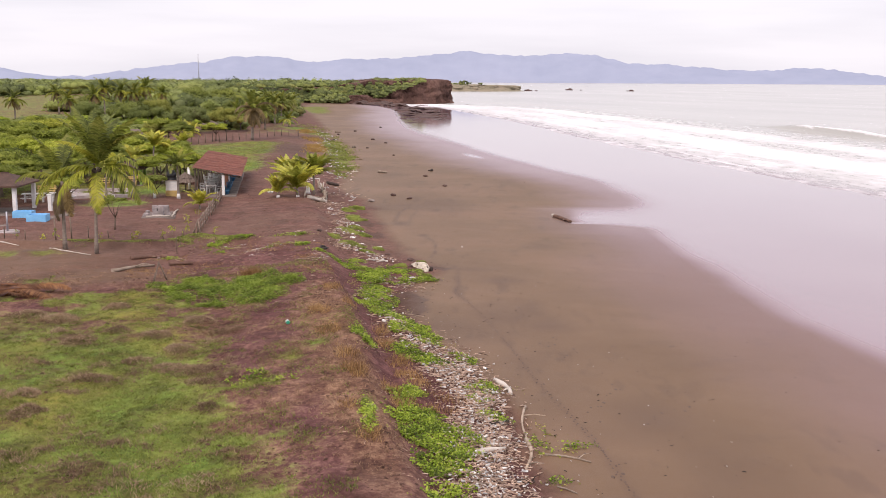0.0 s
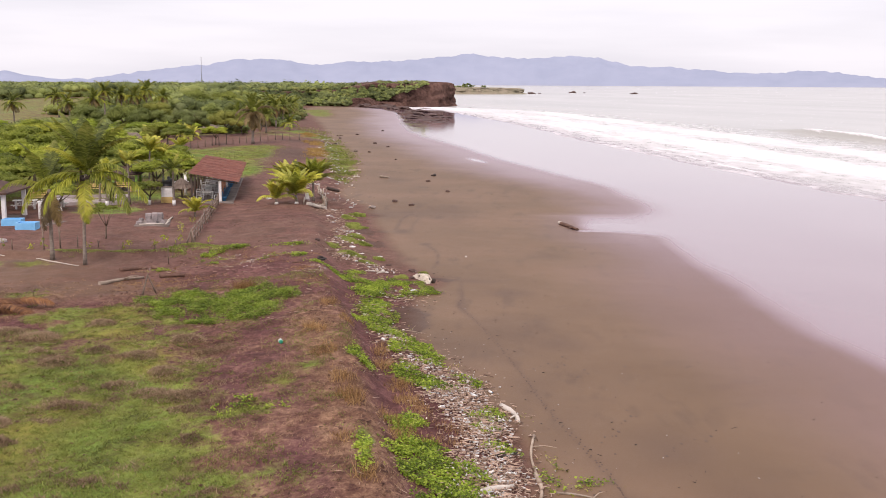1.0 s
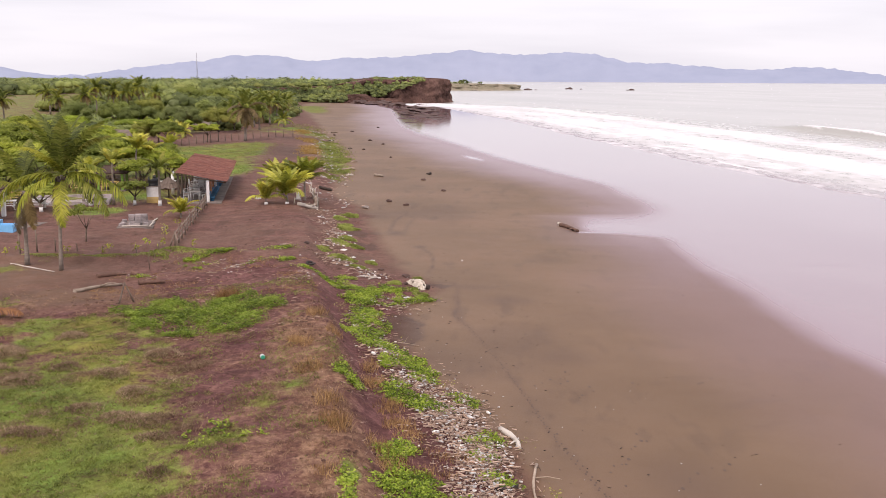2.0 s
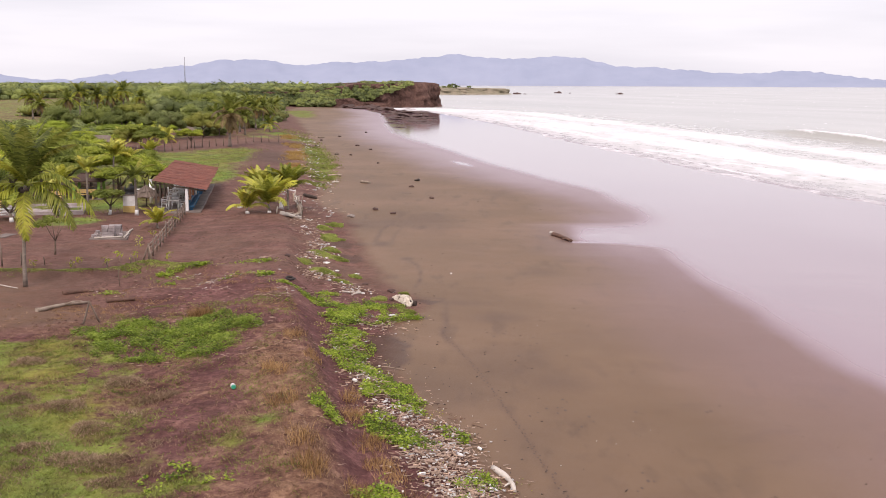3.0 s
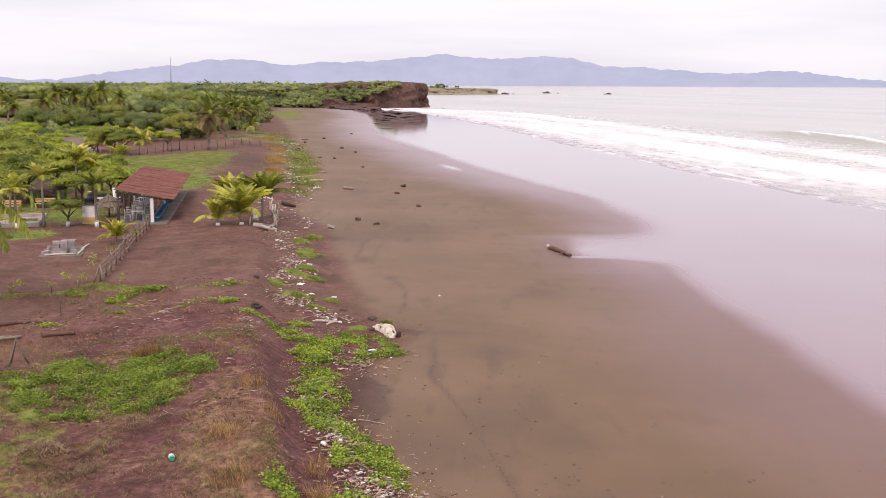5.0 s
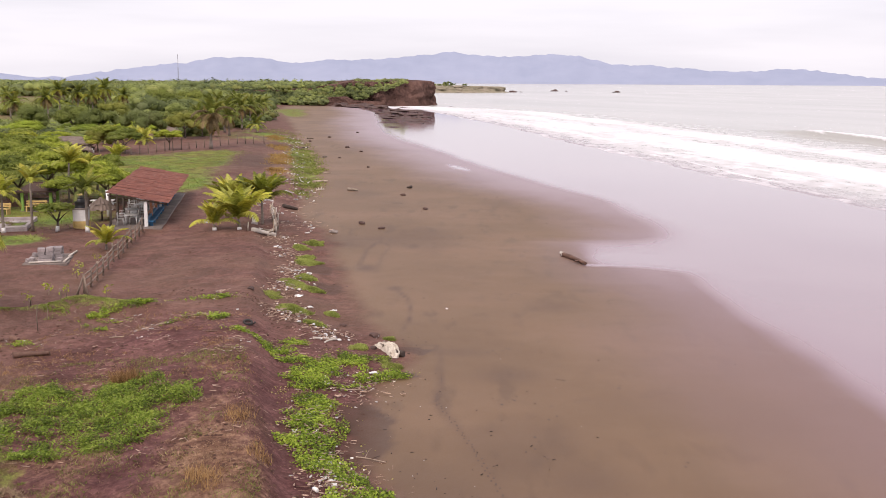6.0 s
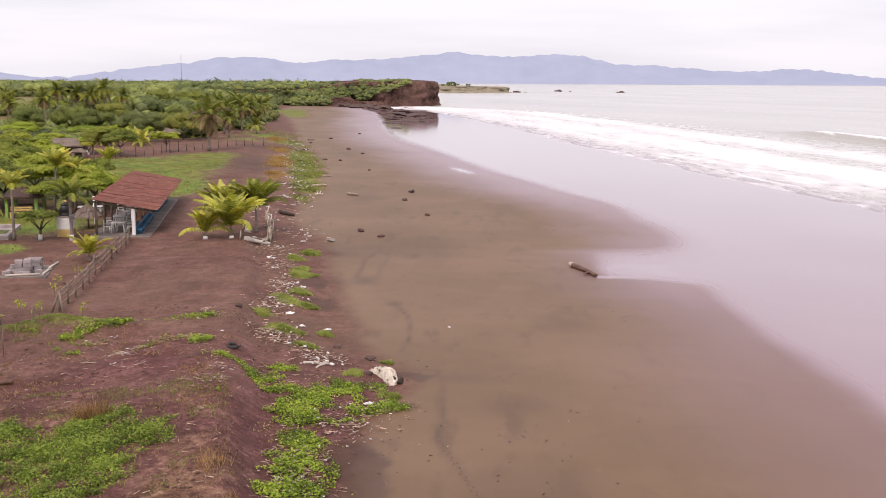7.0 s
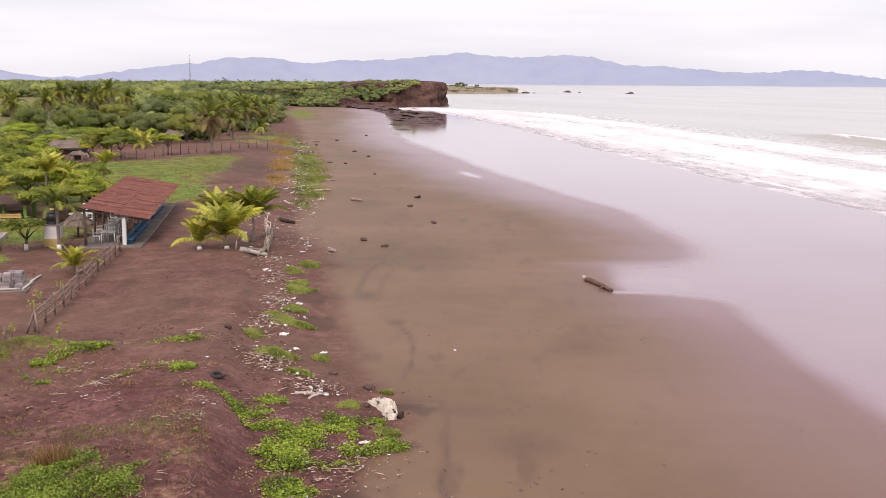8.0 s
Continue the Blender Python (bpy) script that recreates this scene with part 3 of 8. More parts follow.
def grid_mesh(name, X, Y, Z, floats=(), uv=None):
    """A sheet over a tensor grid, with float attributes and perhaps a UV map."""
    h, w = X.shape
    me = bpy.data.meshes.new(name)
    co = np.stack([X, Y, Z], -1).reshape(-1, 3)
    i = np.arange(h * w).reshape(h, w)
    quads = np.stack([i[:-1, :-1], i[:-1, 1:], i[1:, 1:], i[1:, :-1]], -1).reshape(-1, 4)
    n = len(quads)
    me.vertices.add(h * w)
    me.vertices.foreach_set("co", co.ravel())
    me.loops.add(n * 4)
    me.loops.foreach_set("vertex_index", quads.ravel().astype(np.int32))
    me.polygons.add(n)
    me.polygons.foreach_set("loop_start", np.arange(0, n * 4, 4, dtype=np.int32))
    me.polygons.foreach_set("use_smooth", np.ones(n, bool))
    me.update(calc_edges=True)
    for key, values in floats:
        me.attributes.new(key, "FLOAT", "POINT").data.foreach_set("value", values.ravel().astype(np.float32))
    if uv is not None:
        me.uv_layers.new(name="shore").data.foreach_set("uv", uv.reshape(-1, 2)[quads.ravel()].ravel().astype(np.float32))
    return me


def stops(*runs):
    """Coordinates in runs (from, to, spacing), joined."""
    out = []
    for a, b, d in runs:
        out.extend(np.arange(a, b - 1e-6, d))
    out.append(runs[-1][1])
    return np.array(out)


# ---- ground ----
# the line of footprints over the open sand
TRACK = [(.48, 54.0), (.9, 52.4), (1.45, 50.0), (2.05, 47.1), (2.5, 44.2), (2.9, 41.8), (3.4, 38.0), (3.8, 36.0), (4.2, 34.1), (4.65, 32.0), (5.0, 29), (5.4, 25)]
gx = stops((-4900, -900, 400), (-900, -300, 50), (-300, -110, 10), (-110, -50, 3), (-50, -26, 1.0), (-26, -13, 0.45), (-13, 6, 0.18), (6, 26, 0.5), (26, 60, 1.5), (60, 130, 10))
gy = stops((-80, 18, 7), (18, 24, 0.5), (24, 66, 0.26), (66, 96, 0.32), (96, 100, 0.5), (100, 150, 1.0), (150, 260, 2.5), (260, 520, 6), (520, 1000, 40), (1000, 4960, 440))
GX, GY = np.meshgrid(gx, gy)
GZ = ground_z(GX, GY)
GZ = np.where((GX > -130) & (GY > 600), -4.0, GZ)
xe_ = beach_edge(GY)
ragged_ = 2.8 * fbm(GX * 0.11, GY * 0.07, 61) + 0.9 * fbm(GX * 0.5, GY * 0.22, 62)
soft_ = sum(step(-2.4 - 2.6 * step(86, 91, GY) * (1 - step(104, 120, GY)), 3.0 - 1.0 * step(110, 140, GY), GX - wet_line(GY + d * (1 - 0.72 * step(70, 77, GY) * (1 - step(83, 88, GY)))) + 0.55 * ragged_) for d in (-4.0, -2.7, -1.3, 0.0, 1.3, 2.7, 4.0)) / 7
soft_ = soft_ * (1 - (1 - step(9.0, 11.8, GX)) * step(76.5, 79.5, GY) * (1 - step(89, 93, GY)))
# A weak band inland adds painted sheen, stronger far off to lighten the sand.
wet_sheen_ = np.maximum(soft_, (0.08 + 0.17 * step(55, 90, GY) + 0.08 * step(95, 150, GY)) * step(-10.5 - 6 * step(95, 140, GY), -0.5, GX - np.where((GY > 76) & (GY < 91), 15.3, wet_line(GY)) + 1.6 * ragged_))
trail_ = np.maximum(line_near(GX, GY, [(9.9, 82.0), (19, 82.6)], 0.42) * step(9.4, 10.4, GX), 0.85 * line_near(GX, GY, [(9.9, 84.6), (18, 86.6)], 0.35 + 0.16 * np.maximum(GX - 10, 0)) * step(9.4, 11.5, GX))
wet_sheen_ = np.maximum(wet_sheen_, trail_ * 0.75)
wet_sheen_ = np.maximum(wet_sheen_, blob(GX, GY, [(3.6, 153, 1.0, 6.5, 14)], 0.9) * 0.95)
wet_sheen_ = wet_sheen_ * (1 - 0.16 * blob(GX, GY, [(20.6, 82.4, 1.3, 0.9, 0), (22.5, 93, 3.0, 1.2, 0), (24, 70, 3.5, 1.0, 0)], 0.95))
# Damp strip inland of the wet line that takes the painted sky sheen.
damp_sheen_ = step(-9.5, -1.0, GX - np.where((GY > 76) & (GY < 91), 15.8, wet_line(GY)) + 1.8 * ragged_) * (GX > xe_ + 1.5)
soil_ = step(-0.2, 1.6, xe_ - GX + 1.5 * step(54, 60, GY) * (1 - step(88, 105, GY)) + 1.2 * fbm(GX * 0.5, GY * 0.5, 63)) * np.clip(1 - 0.35 * step(56, 66, GY) + 0.5 * fbm(GX * 0.3, GY * 0.25, 66), 0, 1)
soil_ = soil_ * (1 - 0.7 * blob(GX, GY, [(-25, 57, 11, 9, 0), (-18, 53.5, 5, 3.5, 0)], 0.8))
blot_ = step(0.05, 0.30, fbm(GX * 0.16, GY * 0.10, 71)) * (GX > xe_) * (1 - step(-6, -1, GX - wet_line(GY)))
damp_ = np.maximum.reduce([
    0.6 * line_near(GX, GY, [(-0.73, 61.6), (0.52, 61.65)], 0.14) * (GX > -1),
    0.85 * line_near(GX, GY, [(0.5, 61.5), (0.7, 59.8), (0.58, 58.0), (0.66, 56.4), (0.48, 54.0)], 0.12) * (0.75 + 1.2 * fbm(GX * 2, GY * 0.9, 76)) * (GX > -2),
    1.0 * line_near(GX, GY, [(-1.6, 73.2), (-0.9, 70.8), (-0.72, 68), (-0.78, 66), (-1.0, 64.4)], 0.10) * (0.8 + 1.5 * fbm(GX * 2, GY * 1.4, 77)),
    0.8 * blob(GX, GY, [(-1.7, 73.6, 0.5, 0.7, 0)], 0.9),
    0.8 * line_near(GX, GY, [(-6.7, 89.4), (-5.0, 90.4), (-3.2, 90.8)], 0.24),
    1.0 * line_near(GX, GY, [(-3.2, 90.8), (-4.0, 86.2), (-4.1, 80.4)], 0.15) * (0.8 + 1.4 * fbm(GX * 1.5, GY * 0.6, 78)),
    0.8 * blob(GX, GY, [(-3.6, 79.4, 0.9, 1.3, 0), (-5.0, 79.0, 0.6, 1.0, 0)], 0.9),
    0.4 * line_near(GX, GY, [(-1.9, 95), (-2.2, 91), (-2.9, 84), (-3.0, 78)], 0.16),
    0.40 * line_near(GX, GY, [(p, q) for p, q in TRACK], 0.16),
    0.36 * blot_,
    0.42 * blob(GX, GY, [(1.4, 60.6, 1.3, 0.8, 0), (3.2, 57.4, 1.6, 1.2, 10), (6.3, 70, 1.4, 1.6, 0), (8.6, 74, 1.0, .6, 0), (4.6, 47, 1.6, 1.8, 0), (6.8, 34, 1.6, 2.4, 0), (2.1, 44.9, .5, .7, 0)], 0.95),
    0.95 * blob(GX, GY, [(-22.5, 150, 4, 16, 8), (-26, 183, 6, 7, 0)], 0.8),
    1.0 * blob(GX + 1.1 * fbm(GX * 1.3, GY * 1.0, 75), GY + 1.2 * fbm(GX * 1.1, GY * 1.1, 74), [(-1.7, 50.9, 0.9, 2.7, 15), (-5.4, 73.0, 0.8, 1.9, 10), (-6.2, 78.5, 0.8, 2.4, 12), (-1.0, 57.2, .8, .4, 0), (-0.6, 60.6, 1.0, .5, 0)], 0.22),
    0.5 * step(0.16, 0.34, fbm(GX * 1.1, GY * 1.1, 72)) * np.where(GX > xe_, 0.45, 1),
])
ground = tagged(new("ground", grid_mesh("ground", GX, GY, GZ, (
    ("wet", wet_sheen_), ("damp_sheen", damp_sheen_), ("soil", soil_), ("damp", damp_), ("grass", turf(GX, GY)), ("dry", dryness(GX, GY))))),
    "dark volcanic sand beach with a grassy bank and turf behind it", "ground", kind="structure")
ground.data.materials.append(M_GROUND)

# ---- sea ----
su = stops((-1.5, 66, 0.45), (66, 120, 1.5), (120, 400, 12), (400, 1200, 80), (1200, 4900, 370))
sv = stops((-60, 60, 6), (60, 180, 1.2), (180, 420, 3), (420, 700, 12), (700, 1600, 60), (1600, 4960, 336))
SU, SV = np.meshgrid(su, sv)
edge_wob = 1.2 * fbm(SV * 0.06, SV * 0.0 + 3, 81) + 1.1 * fbm(SV * 0.35, SV * 0.0 + 5, 82)
SX = swash_edge(SV) + SU + edge_wob * 2.2 * np.exp(-np.maximum(SU, 0) / 12)
swell = np.zeros_like(SU)
crest = np.zeros_like(SU)
for u0, height, wide, seed in ((0.9, 0.16, 0.6, 1), (2.6, 0.10, 0.5, 7), (9.5, 0.16, 1.4, 2), (19, 0.30, 2.0, 3), (31, 0.42, 2.2, 4), (58, 1.5, 1.5, 5), (78, 0.5, 5, 6)):
    k = u0 + 5 * fbm(SV * 0.012, SV * 0 + seed, 90 + seed)
    amp = np.clip(0.35 + 2.2 * fbm(SV * 0.02, SV * 0 + seed * 3, 95 + seed), 0, 1)
    if u0 == 58:
        amp = np.clip(1.2 * np.exp(-((SV - 228) / 28) ** 2), 0, 1)
    ridge = amp * np.exp(-((SU - k) / np.where(SU < k, wide * 0.55, wide * 1.6)) ** 2)
    swell += height * ridge
    if u0 < 40:
        crest = np.maximum(crest, 0.75 * ridge)
    elif u0 == 58:
        broken = 1 - step(206, 226, SV)
        crest = np.maximum(crest, 0.9 * np.clip(ridge * (3 - 1.2 * broken) - 2 + 1.5 * broken, 0, 1) * (SU > k - 0.3 - 3 * broken))
SZ = SEA_Z + 0.015 + swell * (SV < 900) + np.where(SU < 60, 0.05, 0.12) * fbm(SX * 0.3, SV * 0.12, 99, 3)
SZ = np.where(SU < 0, SEA_Z + 0.02 + 0.12 * SU, SZ)
SZ = np.where(SV > 900, SEA_Z, SZ)
sea = tagged(new("water", grid_mesh("sea", SX, SV, SZ, (("crest", crest),), np.stack([SU, SV], -1))),
             "pale milky sea with bands of white surf rolling in", "sea", kind="structure")
sea.data.materials.append(M_SEA)


# ---- distant land ----
def make_mountains():
    az = np.linspace(-42, 42, 420)
    knots = [(-42, 40), (-33, 70), (-27, 52), (-23.5, 55), (-21.5, 24), (-19.5, 18), (-16.5, 62), (-13.5, 88), (-12, 118), (-9.9, 124), (-7.8, 96), (-5.9, 108),
             (-2.8, 117), (-0.8, 134), (1.1, 151), (2.6, 132), (3.6, 128), (4.9, 134), (6.2, 146), (8.2, 131), (9.7, 92), (11.9, 90), (14.1, 72), (16.0, 62),
             (18.6, 72), (20.4, 66), (22.7, 40), (24.5, 26), (30, 12), (42, 10)]
    top = np.interp(az, [k[0] for k in knots], [k[1] for k in knots]) + 11 * fbm(az * 1.3, az * 0 + 2, 7) + 14 * fbm(az * 3.6, az * 0 + 4, 8)
    top = top * 0.95 - 2
    rows, levels = [], np.linspace(0, 1, 12)
    for k in levels:
        r = 4560 + 260 * k + 40 * (1 - k) * fbm(az * 0.9, az * 0 + k * 2, 5) * (k > 0)
        a = np.radians(az)
        z = -2 + (top + 2) * np.clip(k ** 0.8 + 0.16 * (1 - k) * k * fbm(az * 1.6, az * 0 + k * 3, 6) * 4, 0, 1)
        rows.append(np.stack([r * np.sin(a), r * np.cos(a), z], -1))
    R = np.array(rows)
    ob = tagged(new("backdrop", grid_mesh("mountains", R[..., 0], R[..., 1], R[..., 2])), "long range of wooded mountains beyond the bay, painted in haze blue", "mountains", kind="structure")
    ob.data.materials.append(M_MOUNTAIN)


def make_headland(name, outline, top, material, label, face=0.16, rough=3.2, seed=1):
    """A rocky promontory: its outline resampled, raised in uneven ledges, closed by a rolling top."""
    pts = np.array(outline, float)
    closed = np.vstack([pts, pts[:1]])
    seg = np.r_[0, np.cumsum(np.hypot(*np.diff(closed, axis=0).T))]
    s = np.linspace(0, seg[-1], 520)
    px, py = np.interp(s, seg, closed[:, 0]), np.interp(s, seg, closed[:, 1])
    cx, cy = pts.mean(0)
    rows = []
    levels = np.r_[-0.12, np.linspace(0, 1, 16), 1.02, 1.03, 1.03, 1.02]
    for j, k in enumerate(levels):
        inward = face * max(k, 0) * 18 * (0.6 + 0.8 * (fbm(s * 0.05, s * 0 + 1, seed) + 0.5)) * 0.35
        inward = inward + rough * 1.6 * fbm(s * 0.10, s * 0 + k * 1.5, seed + 3) + rough * 1.5 * fbm(s * 0.45, s * 0 + k * 1.2, seed + 5) + rough * 1.0 * fbm(s * 1.1, s * 0 + k * 2.5, seed + 4) + rough * 0.7 * fbm(s * 0.2, s * 0 + k * 9, seed + 6) - rough * 0.9 * max(0, 0.22 - k) * 3
        if j > 16:
            inward = inward + (j - 16) ** 2 * 2.2
        dx, dy = px - cx, py - cy
        d = np.hypot(dx, dy)
        z = top(px, py) * k * (1 + 0.36 * fbm(px * 0.07, py * 0.07, seed + 8)) + 0.5 * fbm(px * 0.15, py * 0.15 + k * 5, seed + 7)
        inward = np.minimum(inward, 0.8 * d)
        rows.append(np.stack([px - dx / d * inward, py - dy / d * inward, z], -1))
    rows.append(np.stack([px * 0 + cx, py * 0 + cy, top(px * 0 + cx, py * 0 + cy) * 1.03], -1))
    R = np.array(rows)
    R[:, -1] = R[:, 0]
    ob = tagged(new(name, grid_mesh(name, R[..., 0], R[..., 1], R[..., 2])), label, "headland", kind="structure")
    ob.data.materials.append(material)
    return ob


make_mountains()
make_headland("cliff", [(-140, 452), (-95, 462), (-62, 474), (-40, 481), (-26, 484), (-12, 490), (-4, 502), (0, 520), (-1.5, 540), (-14, 570), (-60, 615), (-140, 640)],
              lambda x, y: 6.2 + 4.2 * step(-75, -20, x), M_CLIFF, "steep reddish-brown rock cliff rising from the beach", seed=4)
make_headland("talus", [(-50, 474), (-46, 468), (-40, 469), (-33, 473), (-27, 477), (-22, 481), (-26, 490), (-50, 488)], lambda x, y: 3.8 - 1.9 * step(-46, -26, x), M_CLIFF, "reddish slope of fallen rock at the cliff foot", 0.45, 1.2, 14)
make_headland("far_headland", [(-200, 1010), (-40, 1020), (30, 1035), (62, 1055), (74, 1075), (66, 1110), (0, 1200), (-200, 1260)],
              lambda x, y: 6.2 - 1.2 * step(0, 70, x), M_FARLAND, "low distant headland with pale cliffs", 0.6, 4.0, 9)


# ---- building blocks for things ----
def part(name, bm, material, parent=None, label=""):
    """Links a bmesh as one mesh object, under a thing or a part if one is given."""
    me = bpy.data.meshes.new(name)
    bm.to_mesh(me)
    bm.free()
    me.materials.append(material)
    ob = new(name, me)
    if parent is not None:
        ob.parent = parent
    return tagged(ob, label) if label else ob


def shared(name, me, parent, m=None):
    ob = new(name, me)
    ob.parent = parent
    if m is not None:
        ob.matrix_basis = m
    return ob


def thing(name, x, y, z, turn, label, category, group="", kind=""):
    ob = new(name)
    ob.empty_display_size = 0.2
    ob.matrix_basis = pose(x, y, z, 0, 0, turn)
    return tagged(ob, label, category, group, kind)


def box(bm, x0, x1, y0, y1, z0, z1, bevel=0.0):
    m = Matrix.LocRotScale(((x0 + x1) / 2, (y0 + y1) / 2, (z0 + z1) / 2), None, (x1 - x0, y1 - y0, z1 - z0))
    made = bmesh.ops.create_cube(bm, size=1, matrix=m)["verts"]
    if bevel:
        edges = list({e for v in made for e in v.link_edges})
        bmesh.ops.bevel(bm, geom=edges, offset=bevel, segments=1, affect="EDGES", profile=0.5)
    return bm


def boxed(*args, bevel=0.0):
    return box(bmesh.new(), *args, bevel=bevel)


def tube(bm, pts, radii, sides=8, caps=True):
    """A tube along points with a radius at each."""
    rings = []
    for i, p in enumerate(pts):
        p = Vector(p)
        d = (Vector(pts[min(i + 1, len(pts) - 1)]) - Vector(pts[max(i - 1, 0)])).normalized()
        a = d.cross(Vector((0, 0, 1)) if abs(d.z) < 0.9 else Vector((1, 0, 0))).normalized()
        b = d.cross(a)
        rings.append([bm.verts.new(p + radii[i] * (math.cos(2 * math.pi * k / sides) * a + math.sin(2 * math.pi * k / sides) * b)) for k in range(sides)])
    for r0, r1 in zip(rings, rings[1:]):
        for k in range(sides):
            f = bm.faces.new((r0[k], r0[(k + 1) % sides], r1[(k + 1) % sides], r1[k]))
            f.smooth = True
    if caps:
        bm.faces.new(rings[0][::-1])
        bm.faces.new(rings[-1])
    return bm


def tubed(pts, radii, sides=8):
    return tube(bmesh.new(), pts, radii, sides)


def mesh_from(name, verts, faces, material, smooth=False):
    """A mesh from arrays: vertices (n, 3) and faces (m, 3 or 4)."""
    me = bpy.data.meshes.new(name)
    verts, faces = np.asarray(verts, np.float32), np.asarray(faces, np.int32)
    m, k = faces.shape
    me.vertices.add(len(verts))
    me.vertices.foreach_set("co", verts.ravel())
    me.loops.add(m * k)
    me.loops.foreach_set("vertex_index", faces.ravel())
    me.polygons.add(m)
    me.polygons.foreach_set("loop_start", np.arange(0, m * k, k, dtype=np.int32))
    if smooth:
        me.polygons.foreach_set("use_smooth", np.ones(m, bool))
    me.update(calc_edges=True)
    me.materials.append(material)
    return me


rng = np.random.default_rng(7)


def unit(v):
    return v / np.maximum(np.linalg.norm(v, axis=-1, keepdims=True), 1e-6)


def leaf_quads(centre, normal, size, aspect=0.6):
    """A pointed, slightly folded leaf at each place: two triangles sharing its rib."""
    n = len(centre)
    normal = unit(normal)
    t = unit(np.cross(normal, unit(rng.normal(size=(n, 3)))))
    b = np.cross(normal, t)
    size = np.broadcast_to(np.asarray(size, float), (n,))[:, None]
    fold = normal * size * 0.18
    v = np.stack([centre - t * size, centre + b * size * aspect - fold, centre + t * size, centre - b * size * aspect - fold], 1).reshape(-1, 3)
    i = np.arange(n)[:, None] * 4
    return v, np.concatenate([i + [0, 1, 2], i + [0, 2, 3]], 1).reshape(-1, 3)


def blades(x, y, z, height, width, lean=0.5):
    """Grass blades: one narrow leaning triangle each."""
    n = len(x)
    a, l = rng.uniform(0, 2 * np.pi, n), rng.uniform(0, lean, n) * height
    d = rng.uniform(0, 2 * np.pi, n)
    base = np.stack([x, y, z], -1)
    side = np.stack([np.cos(a), np.sin(a), 0 * a], -1) * (width / 2)[:, None]
    tip = base + np.stack([np.cos(d) * l, np.sin(d) * l, height], -1)
    return np.stack([base - side, base + side, tip], 1).reshape(-1, 3), np.arange(3 * n).reshape(-1, 3)


# ---- palms ----
def frond_mesh(name, length, rise, droop, leaflets, material, hang=0.5):
    """An arching palm leaf: a tapering rib with two rows of drooping leaflets. It starts at the origin and goes out along +x."""
    n = 14
    s = np.linspace(0, 1, n + 1)
    e = np.radians(rise - droop * s ** 1.3)
    d = np.stack([np.cos(e), 0 * e, np.sin(e)], -1)
    p = np.vstack([[0, 0, 0], np.cumsum(d[:-1] * length / n, axis=0)])
    verts, faces = [], []
    for i in range(n):
        w0, w1 = 0.035 * length / 4 * (1 - s[i] * 0.85), 0.035 * length / 4 * (1 - s[i + 1] * 0.85)
        up = np.cross(d[i], [0, 1, 0])
        k = len(verts)
        verts += [p[i] + [0, -w0, 0], p[i] + [0, w0, 0], p[i + 1] + [0, w1, 0], p[i + 1] + [0, -w1, 0], p[i] + up * w0 * 1.2, p[i + 1] + up * w1 * 1.2]
        faces += [(k, k + 4, k + 5), (k, k + 5, k + 3), (k + 4, k + 1, k + 2), (k + 4, k + 2, k + 5)]
    r = np.random.default_rng(int(length * 100 + rise * 7 + droop))
    for side in (-1, 1):
        for q in np.linspace(0.10, 0.99, leaflets):
            base = np.array([np.interp(q, s, p[:, j]) for j in range(3)])
            along = np.array([np.interp(q, s, d[:, j]) for j in range(3)])
            ll = length * 0.235 * math.sin(math.pi * (0.16 + 0.80 * q)) ** 0.8 * r.uniform(0.8, 1.1)
            ang = r.uniform(0.55, 0.8) * (1 - 0.25 * q)
            out = along * (1 - ang) + np.array([0, side, 0]) * ang
            out = out / np.linalg.norm(out)
            fall = hang * r.uniform(0.6, 1.3)
            midp = base + out * ll * 0.5 + np.array([0, 0, -0.14 * fall * ll])
            tip = base + out * ll * 0.92 + np.array([0, 0, -0.62 * fall * ll])
            w = along * length * 0.0125
            k = len(verts)
            verts += [base - w * 0.7, base + w * 0.7, midp + w, midp - w, tip]
            faces += [(k, k + 1, k + 2), (k, k + 2, k + 3), (k + 3, k + 2, k + 4)]
    return mesh_from(name, verts, faces, material)


FROND_KINDS = {"spear": (84, 46, 0.5), "high": (72, 72, 0.65), "middle": (40, 98, 0.7), "low": (6, 84, 0.9), "hanging": (-40, 48, 0.6), "skirt": (-58, 28, 0.35)}
FRONDS = {}


def frond(kind, material):
    if (kind, material.name) not in FRONDS:
        rise, droop, hang = FROND_KINDS[kind]
        FRONDS[kind, material.name] = frond_mesh("frond", 4.0, rise, droop, 56, material, hang)
    return FRONDS[kind, material.name]


